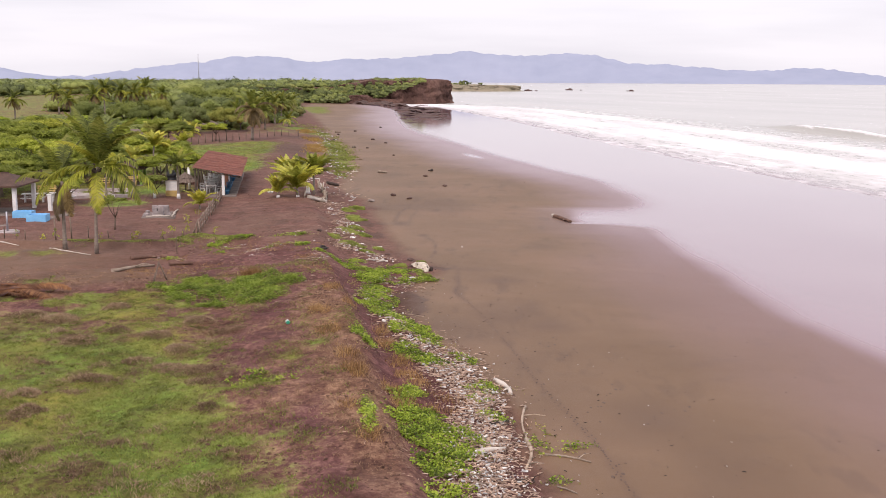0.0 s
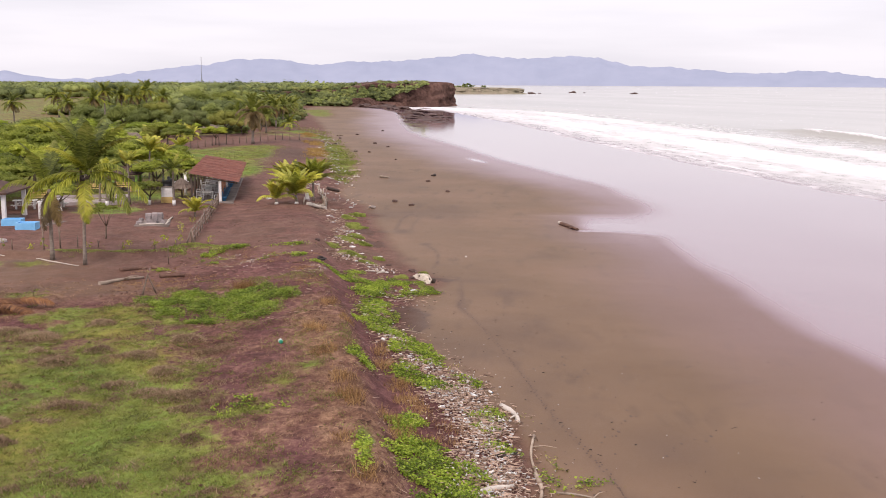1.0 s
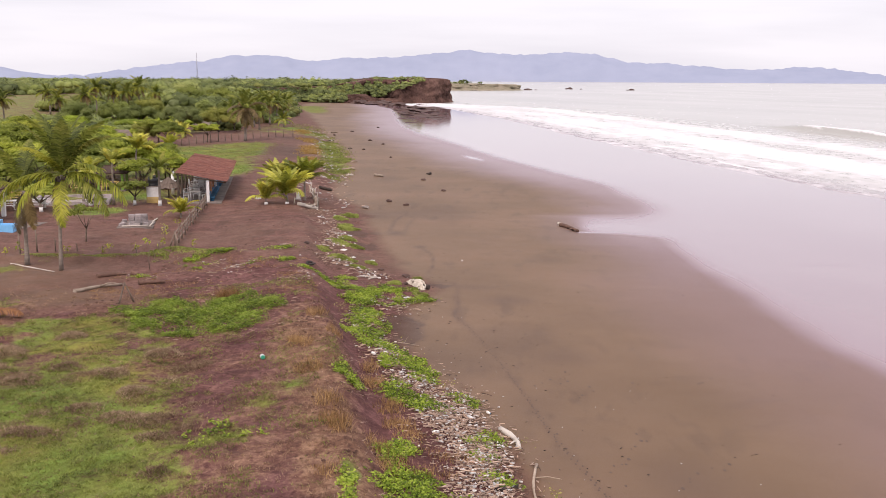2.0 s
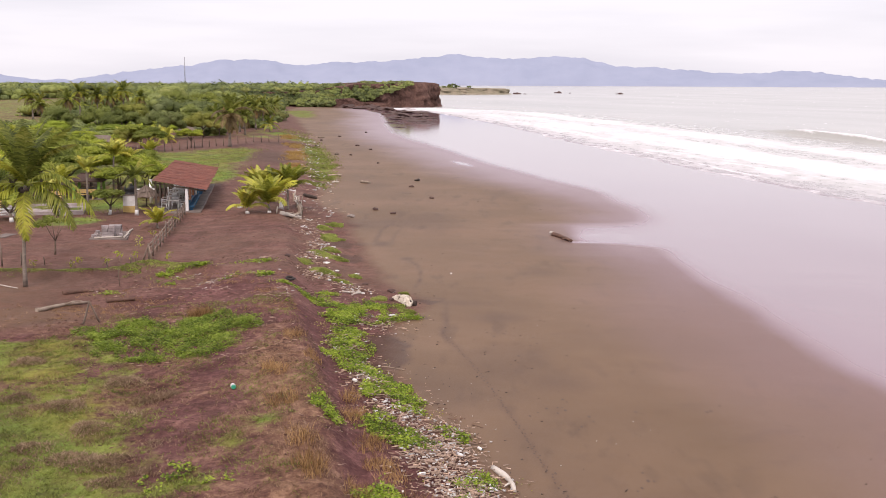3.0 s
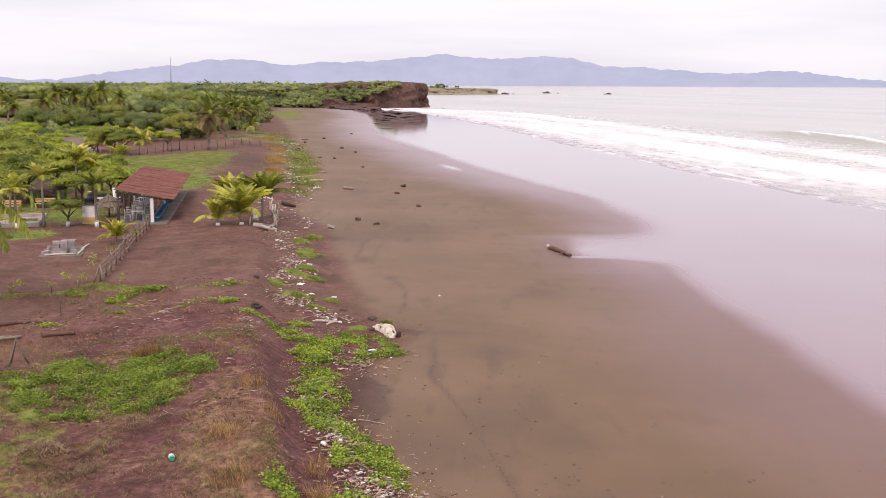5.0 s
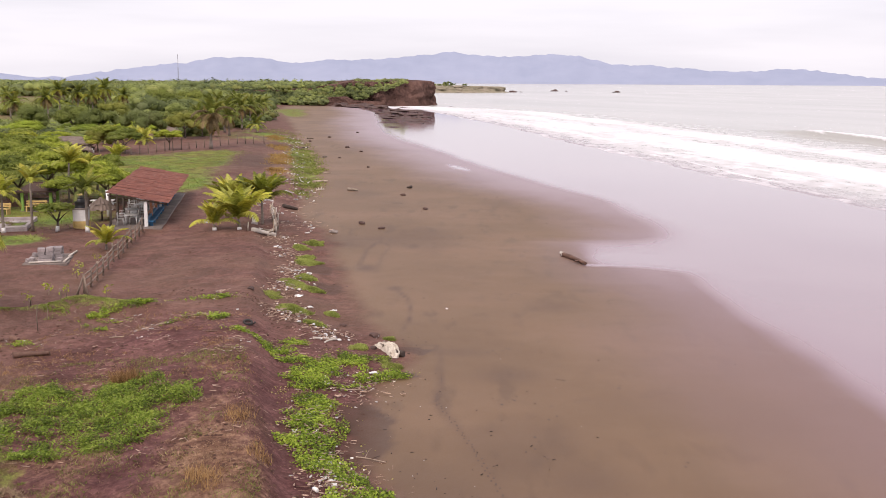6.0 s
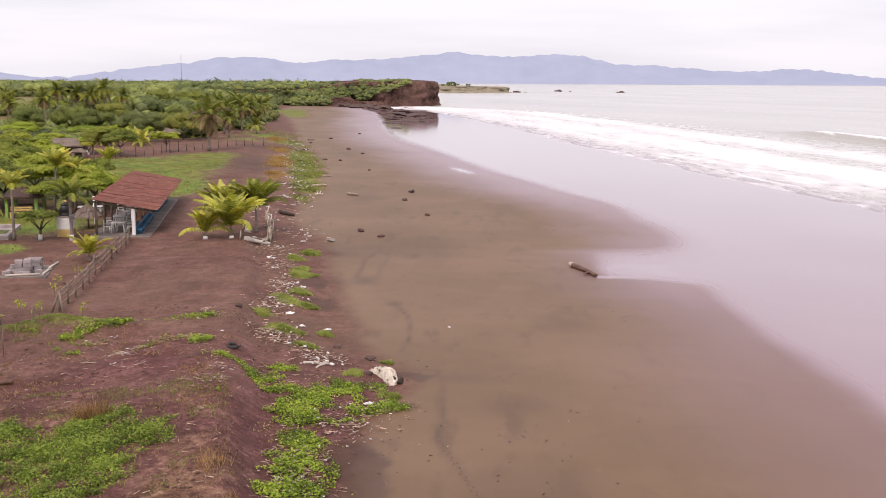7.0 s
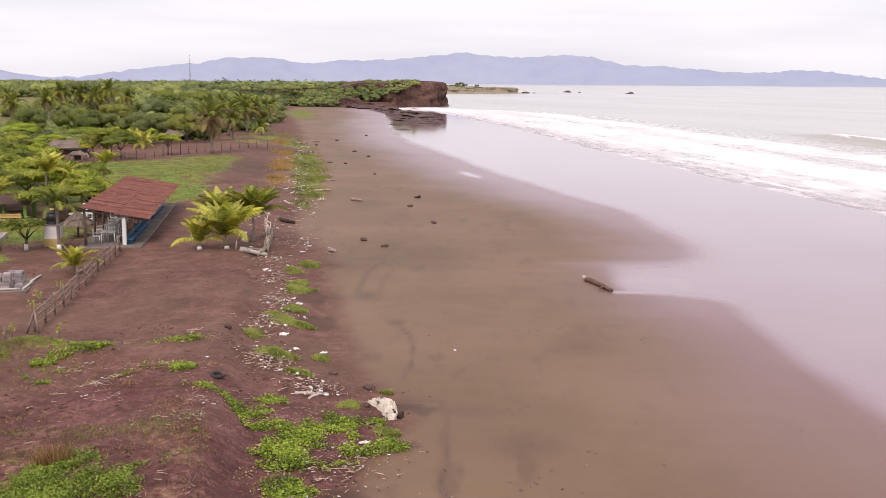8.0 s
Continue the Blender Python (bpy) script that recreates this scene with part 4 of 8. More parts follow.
def palm(x, y, trunk, length, count, label,  top=M_FROND, low=M_FROND, lean=(0.0, 0.0), seed=0, thick=0.14, nuts=False, painted=0.0, dead=0, group="", mix=(0.2, 0.5, 0.78), yellow=0.62, placed=()):
    r = random.Random(seed)
    z = gz(x, y)
    ob = thing("coconut_palm", x, y, z - 0.03, 0 if placed else r.uniform(0, 360), label, "palm tree", group)
    pts, radii = [], []
    for i in range(9):
        k = i / 8
        pts.append((lean[0] * k * k, lean[1] * k * k, trunk * k))
        radii.append(thick * (1.55 - 0.75 * min(1, k * 4) * 0.6 - 0.25 * k))
    stem = part("trunk", tubed(pts, radii, 10), M_PALM_BARK, ob)
    if painted:
        part("painted_band", tubed([(0, 0, 0.02), (0, 0, painted)], [thick * 1.75, thick * 1.35], 10), M_WHITE, stem, "whitewashed trunk base")
    head = Vector(pts[-1])
    if thick > 0.11 or nuts:
        bm = bmesh.new()
        for i in range(7):
            a = i * 0.9
            bmesh.ops.create_icosphere(bm, subdivisions=1, radius=0.13, matrix=Matrix.Translation(head + Vector((0.22 * math.cos(a), 0.22 * math.sin(a), -0.18 - 0.05 * (i % 3)))))
        part("coconuts", bm, M_DARKWOOD, ob, "cluster of dark coconuts")
    f = length / 4.0
    for kind, az, tip, sc, mat in placed:
        shared("frond", frond(kind, mat), ob, Matrix.Translation(head) @ pose(0, 0, 0, 0, 0, az) @ pose(0, 0, 0, r.uniform(-12, 12), tip, 0) @ Matrix.Scale(sc * f, 4))
    for i in range(0 if placed else count):
        k = i / max(count - 1, 1)
        kind = "spear" if k < mix[0] else "high" if k < mix[1] else "middle" if k < mix[2] else "low"
        mat = top if k < yellow else low
        sc = f * r.uniform(0.82, 1.08) * (0.85 if kind == "spear" else 1)
        m = Matrix.Translation(head) @ pose(0, 0, 0, r.uniform(-14, 14), r.uniform(-6, 26) if kind == "spear" else r.uniform(-9, 9), i * 137.5 + r.uniform(-14, 14)) @ Matrix.Diagonal((sc, sc, sc, 1))
        shared("frond", frond(kind, mat), ob, m)
    for i in range(dead):
        sc = f * r.uniform(0.6, 0.85)
        shared("dead_frond", frond("skirt" if dead > 9 else "hanging", M_FROND_DEAD), ob, Matrix.Translation(head) @ pose(0, 0, 0, r.uniform(-10, 10), 0, i * 360 / dead + r.uniform(-20, 20)) @ Matrix.Diagonal((sc, sc, sc, 1)))
    return ob


palm(-20.35, 60.2, 5.1, 4.0, 0, "tall coconut palm with drooping yellowing lower fronds", lean=(0.25, 0.1), seed=3, thick=0.085, nuts=True, placed=(
    ("spear", 100, 6, .95, M_FROND), ("spear", 20, -2, .98, M_FROND), ("spear", -70, 8, .9, M_FROND), ("spear", 165, 0, .96, M_FROND), ("spear", -130, 4, .92, M_FROND), ("spear", 60, 14, .9, M_FROND), ("spear", -20, 14, .95, M_FROND), ("spear", 200, 12, .9, M_FROND_OLIVE),
    ("high", 8, 4, .85, M_FROND), ("high", 40, 8, .85, M_FROND), ("high", 150, 2, .85, M_FROND), ("high", 190, 10, .72, M_FROND_OLIVE), ("high", 95, 6, .85, M_FROND), ("middle", -15, 0, .75, M_FROND), ("high", -110, 12, .6, M_FROND_OLIVE),
    ("low", -8, -6, 1.08, M_FROND_OLIVE), ("low", -22, 8, .95, M_FROND), ("low", 186, -4, .98, M_FROND_OLIVE), ("low", 212, 14, .85, M_FROND_OLIVE), ("hanging", -86, 10, .72, M_FROND_OLIVE), ("low", 70, 10, .8, M_FROND), ("hanging", 140, 0, .6, M_FROND_DEAD)))
palm(-22.6, 61.3, 4.0, 3.2, 0, "slim coconut palm with a pale trunk and dead fronds", lean=(-0.1, 0.3), seed=5, thick=0.10, placed=(
    ("spear", 100, 6, 1, M_FROND), ("spear", 10, 4, .95, M_FROND), ("spear", -100, 8, .9, M_FROND), ("spear", 190, 6, 1, M_FROND), ("high", 150, 4, .9, M_FROND), ("high", 30, 6, .8, M_FROND), ("middle", 200, 0, .9, M_FROND_OLIVE), ("low", 225, 10, .7, M_FROND_OLIVE),
    ("hanging", -60, 12, .7, M_FROND_DEAD), ("hanging", -110, 16, .75, M_FROND_DEAD), ("hanging", 30, 14, .65, M_FROND_DEAD), ("hanging", 170, 16, .7, M_FROND_DEAD), ("skirt", -85, 10, .6, M_FROND_DEAD), ("skirt", 100, 10, .6, M_FROND_DEAD)))
for x, y, trunk, length, count, top, low, seed in (
        (-14.5, 88.5, 0.45, 2.1, 26, M_FROND_YELLOW, M_FROND_LIME, 11), (-12.85, 88.7, 0.75, 3.0, 36, M_FROND_LIME, M_FROND_LIME, 12),
        (-12.1, 93.5, 1.7, 3.0, 32, M_FROND_OLIVE, M_FROND, 13), (-14.4, 94.0, 1.1, 2.7, 28, M_FROND_LIME, M_FROND_OLIVE, 14)):
    palm(x, y, trunk, length, count, "bushy young coconut palm with yellow-green fronds on sand", top, low, (0.05, 0), seed, 0.10, painted=0.22 if seed < 13 else 0, group="young palms by the pavilion", mix=(0.55, 0.95, 1.01))
palm(-19.25, 80.4, 0.35, 1.7, 18, "small young palm with fresh green fronds beside the fence", M_FROND_LIME, M_FROND_LIME, (0, 0), 15, 0.07, mix=(0.4, 0.85, 1.01))
for x, y, trunk, length, seed in ((-26.65, 88.1, 3.3, 2.0, 21), (-28.9, 101.5, 3.5, 2.4, 22), (-29.5, 89.3, 2.3, 1.9, 23), (-31.7, 123, 2.4, 2.2, 24), (-28.0, 103.2, 3.0, 2.2, 25)):
    palm(x, y, trunk, length * 0.86, 22, "slender palm with bright yellow fronds on the lawn", M_FROND_YELLOW, M_FROND_YELLOW, (0.1, 0.1), seed, 0.085, group="yellow palms", mix=(0.5, 0.95, 1.01))
palm(-22.85, 87.8, 2.9, 1.9, 14, "green palm with a whitewashed trunk base", M_FROND, M_FROND, (0.05, 0), 26, 0.10, painted=0.45)
palm(-28.1, 86.9, 2.6, 1.9, 16, "yellowing palm with a whitewashed trunk base beside the pool", M_FROND_YELLOW, M_FROND_YELLOW, (0, 0), 27, 0.09, painted=0.4)
palm(-32.6, 171.5, 5.2, 4.0, 20, "broad palm with a skirt of brown dead fronds", M_FROND, M_FROND_DEAD, (0.2, 0), 31, 0.2, dead=18)
for i, (x, y, trunk, length) in enumerate(((-79.8, 218.3, 5.6, 3.2), (-82.3, 241, 5.6, 3.5), (-87.4, 262, 6.6, 3.8), (-84.5, 266, 6.0, 3.6), (-81, 266, 5.6, 3.6), (-78.5, 268, 6.8, 4.0), (-75.5, 272, 5.4, 3.4),
                                          (-95, 226, 5.2, 3.3), (-99, 262, 5.5, 3.4))):
    palm(x, y, trunk, length, 18, "tall coconut palm standing over the woods", M_FROND, M_FROND_OLIVE, (0.5 - 0.13 * i % 1, 0.2), 40 + i, 0.17, dead=9, group="tall palms in the woods", mix=(0.10, 0.30, 0.56), yellow=0.5)
for i, (x, y, trunk, length) in enumerate(((-52.5, 184, 1.0, 2.8), (-50, 181, 1.2, 2.8), (-47.2, 185, 1.0, 2.6), (-45, 181.5, 0.9, 2.4), (-34.5, 222, 1.6, 2.8), (-42, 232, 4.4, 3.6), (-39, 240, 4.8, 3.6), (-45, 238, 4.6, 3.4),
                                          (-40, 218, 4.2, 3.6), (-44, 252, 4.8, 3.6), (-41, 262, 4.6, 3.4), (-48, 272, 4.8, 3.6), (-44, 214, 3.6, 3.2), (-47, 246, 5.0, 3.6), (-43, 282, 4.4, 3.4), (-36.5, 205, 3.6, 3.4), (-38.5, 228, 4.4, 3.4))):
    palm(x, y, trunk, length, 15, "palm with browned lower fronds at the edge of the woods", M_FROND_LIME if i in (0, 1, 2, 3) else M_FROND, M_FROND_LIME if i < 5 else M_FROND, (0.1, 0), 60 + i, 0.16, dead=0 if i < 5 else 7, group="palms by the woods")


# ---- broadleaf trees ----
def ico_shape(subdivisions):
    bm = bmesh.new()
    bmesh.ops.create_icosphere(bm, subdivisions=subdivisions, radius=1.0)
    v = np.array([p.co for p in bm.verts])
    f = np.array([[p.index for p in q.verts] for q in bm.faces])
    bm.free()
    return v, f


ICO_FINE, ICO_COARSE = ico_shape(3), ico_shape(2)


def lobe_cores(lobes, shape, seed):
    """Lumpy masses of leaves at (x, y, z, radius, flatness), to fill the inside of a crown."""
    r = np.random.default_rng(seed)
    base, tri = shape
    n = len(lobes)
    lobes = np.asarray(lobes, float)
    off = r.uniform(0, 50, (n, 1))
    a = np.arctan2(base[:, 1], base[:, 0])[None] + off
    wave = 1 + 0.10 * np.sin(3 * a + 4 * base[None, :, 2]) + 0.07 * np.sin(7 * a + 9 * base[None, :, 2] + off) + r.normal(0, 0.05, (n, len(base)))
    v = base[None] * (lobes[:, 3, None] * wave)[..., None]
    v[..., 2] *= lobes[:, 4, None]
    v += lobes[:, None, :3]
    f = (tri[None] + (np.arange(n) * len(base))[:, None, None]).reshape(-1, 3)
    return v.reshape(-1, 3), f


def joined(*meshes):
    """Vertex and triangle arrays put end to end."""
    vs, fs, k = [], [], 0
    for v, f in meshes:
        vs.append(v)
        fs.append(np.asarray(f) + k)
        k += len(v)
    return np.vstack(vs), np.vstack(fs)


def crown_points(lobes, per_lobe, seed, height, spread, flat, low=0.55):
    """Places and outward directions of leaves over a crown of uneven lobes."""
    r = np.random.default_rng(seed)
    cs, ns, cores = [], [], []
    for i in range(lobes):
        a, d = r.uniform(0, 2 * np.pi), spread * math.sqrt(r.uniform(0.02, 0.8))
        top = 1 - 0.5 * (d / spread) ** 2
        c = np.array([math.cos(a) * d, math.sin(a) * d, height * (low + (0.95 - low) * top * r.uniform(0.55 if low < 0.5 else 0.75, 1.05))])
        rad = spread * r.uniform(0.22, 0.42)
        v = unit(r.normal(size=(per_lobe, 3)))
        v[:, 2] = np.where(v[:, 2] < -0.25, -v[:, 2] * 0.7, v[:, 2])
        k = np.where(r.uniform(0, 1, (per_lobe, 1)) < 0.32, r.uniform(0.95, 1.38, (per_lobe, 1)), r.uniform(0.70, 1.05, (per_lobe, 1)))
        cs.append(c + v * k * np.array([rad, rad, rad * flat]))
        ns.append(v + r.normal(size=(per_lobe, 3)) * 0.22 + [0, 0, 0.3])
        cores.append((*c, rad * 0.64, flat))
    return np.vstack(cs), np.vstack(ns), cores


def tree_parts(name, label, height, spread, lobes, per_lobe, leaf, material, flat, seed, stem=0.11, painted=False, low=0.55, dense=True):
    """A tree at the origin: a forking trunk and a crown of separate leaves."""
    r = random.Random(seed)
    ob = thing(name, 0, 0, 0, 0, label, "tree")
    bm = bmesh.new()
    fork = height * 0.38
    tube(bm, [(0, 0, -0.1), (0.03, 0.02, fork * 0.5), (0.05, -0.02, fork)], [stem * 1.35, stem, stem * 0.9], 8)
    for i in range(5):
        a = i * 1.257 + r.uniform(-0.3, 0.3)
        d = spread * r.uniform(0.45, 0.75)
        tube(bm, [(0.05, -0.02, fork * 0.92), (math.cos(a) * d * 0.5, math.sin(a) * d * 0.5, height * 0.58), (math.cos(a) * d, math.sin(a) * d, height * r.uniform(0.72, 0.85))],
             [stem * 0.65, stem * 0.4, stem * 0.15], 6)
    trunk = part("trunk", bm, M_BARK, ob)
    if painted:
        part("painted_band", tubed([(0, 0, 0), (0.02, 0.01, 0.4)], [stem * 1.6, stem * 1.35], 8), M_WHITE, trunk, "whitewashed trunk base")
    c, n, cores = crown_points(lobes, per_lobe, seed, height, spread, flat, low)
    v, f = leaf_quads(c, n, np.random.default_rng(seed).uniform(0.6, 1.25, len(c)) * leaf, 0.55)
    if dense:
        v, f = joined((v, f), lobe_cores(cores, ICO_FINE, seed))
    crown = new("crown", mesh_from("crown", v, f, material, dense))
    crown.parent = ob
    return ob


def place_tree(source, x, y, size, seed, **tags):
    r = random.Random(seed)
    c = copy_thing(source, pose(x, y, gz(x, y) - 0.05, 0, 0, r.uniform(0, 360)) @ Matrix.Diagonal((size * r.uniform(0.9, 1.15), size * r.uniform(0.9, 1.15), size, 1)))
    return tagged(c, **tags)


ALMONDS = [tree_parts("almond_tree", "spreading beach almond tree with bright green leaves", 3.8, 2.8, 19, 330, 0.13, M_LEAF_ALMOND, 0.42, s, low=0.42) for s in (101, 102, 103)]
WOODS = [tree_parts("woodland_tree", "dense green broadleaf tree at the wood's edge", 5.2, 3.5, 24, 400, 0.13, M_LEAF_FOREST, 0.80, s, 0.16, low=0.16) for s in (111, 112, 113, 114)]
LIMES = [tree_parts("almond_tree", "low flat-topped tree with lime-green leaves", 2.9, 3.6, 22, 380, 0.12, M_LEAF_LIME, 0.40, s, 0.12, low=0.34) for s in (131, 132)]
SMALL = tree_parts("small_tree", "small thin-stemmed tree with sparse green leaves", 2.3, 0.95, 8, 60, 0.11, M_LEAF_ALMOND, 0.6, 121, 0.05, dense=False)
SMALL.matrix_basis = pose(-22.35, 69.6, gz(-22.35, 69.6), 0, 0, 30)
painted_tree = tree_parts("small_tree", "low round tree with a whitewashed trunk base", 1.95, 1.15, 9, 120, 0.13, M_LEAF_ALMOND, 0.7, 122, 0.07, True, dense=False)
painted_tree.matrix_basis = pose(-24.95, 88.0, gz(-24.95, 88.0), 0, 0, 0) @ Matrix.Diagonal((1.3, 1.3, 1.0, 1))
for i, (x, y, s) in enumerate(((-48.2, 165.5, .8), (-57.5, 166, .9), (-47.0, 162.5, .6), (-60, 170, 1.0), (-47.5, 208, .8), (-56, 209, .8))):
    place_tree(painted_tree, x, y, s * 1.5, 30 + i, label="low round green bush beside the thatched hut")
place_tree(painted_tree, -30.6, 83.4, 1.1, 5)
first = [(-29.4, 104.5, 1.0), (-33.5, 103.0, 1.05), (-36.5, 98, 1.1)]
for ob, (x, y, s) in zip(ALMONDS, first):
    ob.matrix_basis = pose(x, y, gz(x, y), 0, 0, x * 40)
for i, (x, y, s) in enumerate(((-30.2, 112.5, 0.95), (-33.8, 110, 1.0), (-37.5, 107, 1.1), (-41, 104, 1.1), (-39, 114, 1.1), (-43, 121, 1.2), (-38.5, 124, 0.95), (-46, 129, 1.2), (-50.5, 137, 1.25),
                              (-42.5, 133, 1.0), (-47, 116, 1.2), (-53, 127, 1.3), (-56, 143, 1.2), (-51, 108, 1.2), (-40.5, 93, 1.1), (-45, 99, 1.2), (-38, 88, 1.0), (-44, 88, 1.1),
                              (-27.6, 99.5, 0.75), (-26.3, 103.5, 0.8), (-37, 92.5, 0.9), (-36, 83, 0.9), (-42, 160.5, 0.9), (-45, 166, 1.0), (-38, 168.5, 0.8), (-60, 150, 1.2), (-62, 133, 1.3), (-58, 116, 1.3), (-28, 108, 0.7))):
    place_tree(ALMONDS[i % 3], x, y, s, 200 + i, group="almond trees")
spots = [(-70, 200, 1.0), (-64, 204, 1.1), (-58, 200, 0.9), (-66, 232, 1.0)]
for ob, (x, y, s) in zip(WOODS, spots):
    ob.matrix_basis = pose(x, y, gz(x, y), 0, 0, x * 40)

CLEAR = [(-140, 325, 40, 85, 0), (-112, 240, 26, 36, 0), (-84, 250, 8, 24, 0), (-54, 166, 6, 7, 0), (-51.5, 209, 5, 7, 0), (-46, 156, 5, 6, 0), (-36, 174, 11, 11, 0), (-36, 210, 6, 26, 8), (-49, 181, 8, 10, 0)]
for ob, (x, y) in zip(LIMES, ((-70, 196), (-61, 204))):
    ob.matrix_basis = pose(x, y, gz(x, y), 0, 0, x * 40)
tree_rng = random.Random(17)
placed = []
tries = 0
while len(placed) < 270 and tries < 16000:
    tries += 1
    y = tree_rng.uniform(96, 300)
    x = -tree_rng.uniform(30, 64 + 0.46 * y)
    if x > beach_edge(y) - 9 + tree_rng.uniform(-3, 2) or (y < 190 and x > -46) or (y < 160 and x > -60):
        continue
    if blob(np.array([x]), np.array([y]), CLEAR, 0.05)[0] > 0.3:
        continue
    lime = (172 < y < 232 and x < -50) or (160 < y < 275 and x < -60)
    gap = 2.6 if lime else 2.0 + (y - 96) * 0.004
    if any(abs(x - a) < gap * 1.5 and abs(y - b) < gap * 1.7 for a, b in placed):
        continue
    placed.append((x, y))
    if lime:
        src, size = LIMES[len(placed) % 2], tree_rng.uniform(0.55, 0.95) * (0.8 if x < -62 else 1)
    else:
        src = (WOODS + ALMONDS)[tree_rng.choice((0, 1, 2, 3, 0, 1, 2, 3, 4, 5, 6))]
        size = tree_rng.choice((0.55, 0.65, 0.75, 0.9, 1.05, 1.2)) * (1.05 if y > 240 else 0.8)
    place_tree(src, x, y, size, 400 + len(placed), group="trees of the wood")


def far_woods(name, label, spots, leaf, per_tree, seed):
    r = np.random.default_rng(seed)
    cs, ns, ss, tone, cores, core_tone = [], [], [], [], [], []
    for x, y, z, spread, height in spots:
        lobes = 6
        hue = r.uniform(0, 1)
        k = per_tree // (lobes + 2)
        for j in range(lobes + 2):
            a, d = r.uniform(0, 6.28), spread * math.sqrt(r.uniform(0, 0.75))
            c = np.array([x + math.cos(a) * d, y + math.sin(a) * d, z + height * (0.85 - 0.4 * (d / spread) ** 2 + r.uniform(-0.06, 0.06))])
            if j >= lobes:
                c[2] = z + height * 0.25
            v = unit(r.normal(size=(k, 3)))
            v[:, 2] = np.abs(v[:, 2]) * 1.1 - (0.15 if j < lobes else 0.5)
            rad = spread * r.uniform(0.34, 0.56)
            cs.append(c + v * r.uniform(0.74, 1.22, (k, 1)) * [rad, rad, rad * 0.75])
            ns.append(v + r.normal(size=(k, 3)) * 0.24 + [0, 0, 0.25])
            tone.append(np.full(k, hue))
            cores.append((*c, rad * 0.66, 0.75))
            core_tone.append(hue)
            ss.append(np.full(k, leaf) * r.uniform(0.6, 1.3, k))
    mass = lobe_cores(cores, ICO_COARSE if leaf < 0.3 else ico_shape(1), seed)
    v, f = joined(leaf_quads(np.vstack(cs), np.vstack(ns), np.concatenate(ss), 0.7), mass)
    me = mesh_from(name, v, f, M_LEAF_FAR, True)
    hues = np.r_[np.repeat(np.concatenate(tone), 4), np.repeat(core_tone, len(mass[0]) // len(cores))]
    me.attributes.new("tone", "FLOAT", "POINT").data.foreach_set("value", hues.astype(np.float32))
    return tagged(new(name, me), label, "woods", kind="stuff")


def wood_spots(n, y0, y1, reach, seed):
    r = random.Random(seed)
    out = []
    while len(out) < n:
        y = r.uniform(y0, y1)
        x = -r.uniform(20, reach + 0.48 * y)
        if x > beach_edge(y) - 9 + r.uniform(-4, 4) or blob(np.array([x]), np.array([y]), CLEAR, 0.05)[0] > 0.3:
            continue
        s = r.uniform(2.4, 5.0) + 1.6 * (r.random() < 0.2)
        out.append((x, y, gz(x, y) - 0.4, s, s * r.uniform(0.62, 1.08)))
    return out


far_woods("far_woods", "dense green woods covering the rising land", wood_spots(600, 275, 480, 60, 5), 0.25, 640, 51)
far_woods("hill_woods", "distant green woods along the skyline", [(x, y, z, s * 1.3, h * 0.52) for x, y, z, s, h in wood_spots(900, 465, 800, 60, 6)], 0.46, 150, 52)
cliff_rng = random.Random(8)
cliff_spots = []
for i in range(240):
    x, y = cliff_rng.uniform(-140, -14), cliff_rng.uniform(480, 590)
    s = cliff_rng.uniform(1.6, 3.4) * (0.7 if x > -35 else 1)
    top = 6.2 + 4.2 * float(step(-75, -20, np.array([x]))[0])
    cliff_spots.append((x, y + (x < -60) * -14, top - 0.8, s, s * 0.95))
for i in range(900):
    x = cliff_rng.uniform(-140, -10)
    k = cliff_rng.uniform(0, 1)
    if x > -30 and k < 0.42 + 0.62 * (x + 30) / 20:
        continue
    if -44 < x <= -30 and k < 0.30:
        continue
    base = float(np.interp(x, [-140, -95, -62, -40, -26, -12], [452, 462, 474, 481, 484, 490]))
    top = 6.2 + 4.2 * float(step(-75, -20, np.array([x]))[0])
    cliff_spots.append((x, base - 8 + 11 * k, 0.0 + (top - 1.2) * k, cliff_rng.uniform(1.2, 2.6), cliff_rng.uniform(1.5, 2.4)))
far_woods("cliff_scrub", "green scrub and bushes growing over the headland", cliff_spots, 0.25, 330, 53)
far_woods("undergrowth", "low green shrubs filling the ground below the trees", [(x, y, z, 1.0 + 0.25 * s, 1.0 + 0.2 * s) for x, y, z, s, h in wood_spots(900, 172, 300, 40, 9) if y > 205 or x < -52], 0.20, 170, 55)
point_spots = [(-60 + cliff_rng.uniform(-60, 110), 1100 + cliff_rng.uniform(-30, 60), 5.0, cliff_rng.uniform(1.5, 3.0), cliff_rng.uniform(2.0, 5.5)) for i in range(60)]
far_woods("skyline_woods", "hazy treetops along the flat skyline", [(x, y, z, s * 2.2, h * 0.75) for x, y, z, s, h in wood_spots(700, 780, 1900, 60, 12)], 1.2, 80, 56)
far_woods("point_scrub", "sparse trees along the far headland", [(x, y, z - 0.4, s, h) for x, y, z, s, h in point_spots if x < 40], 1.0, 60, 54)


# ---- grass and creepers ----
def scatter(n, x0, x1, y0, y1, chance, seed):
    r = np.random.default_rng(seed)
    x, y = r.uniform(x0, x1, n), r.uniform(y0, y1, n)
    keep = r.uniform(0, 1, n) < chance(x, y)
    return x[keep], y[keep]


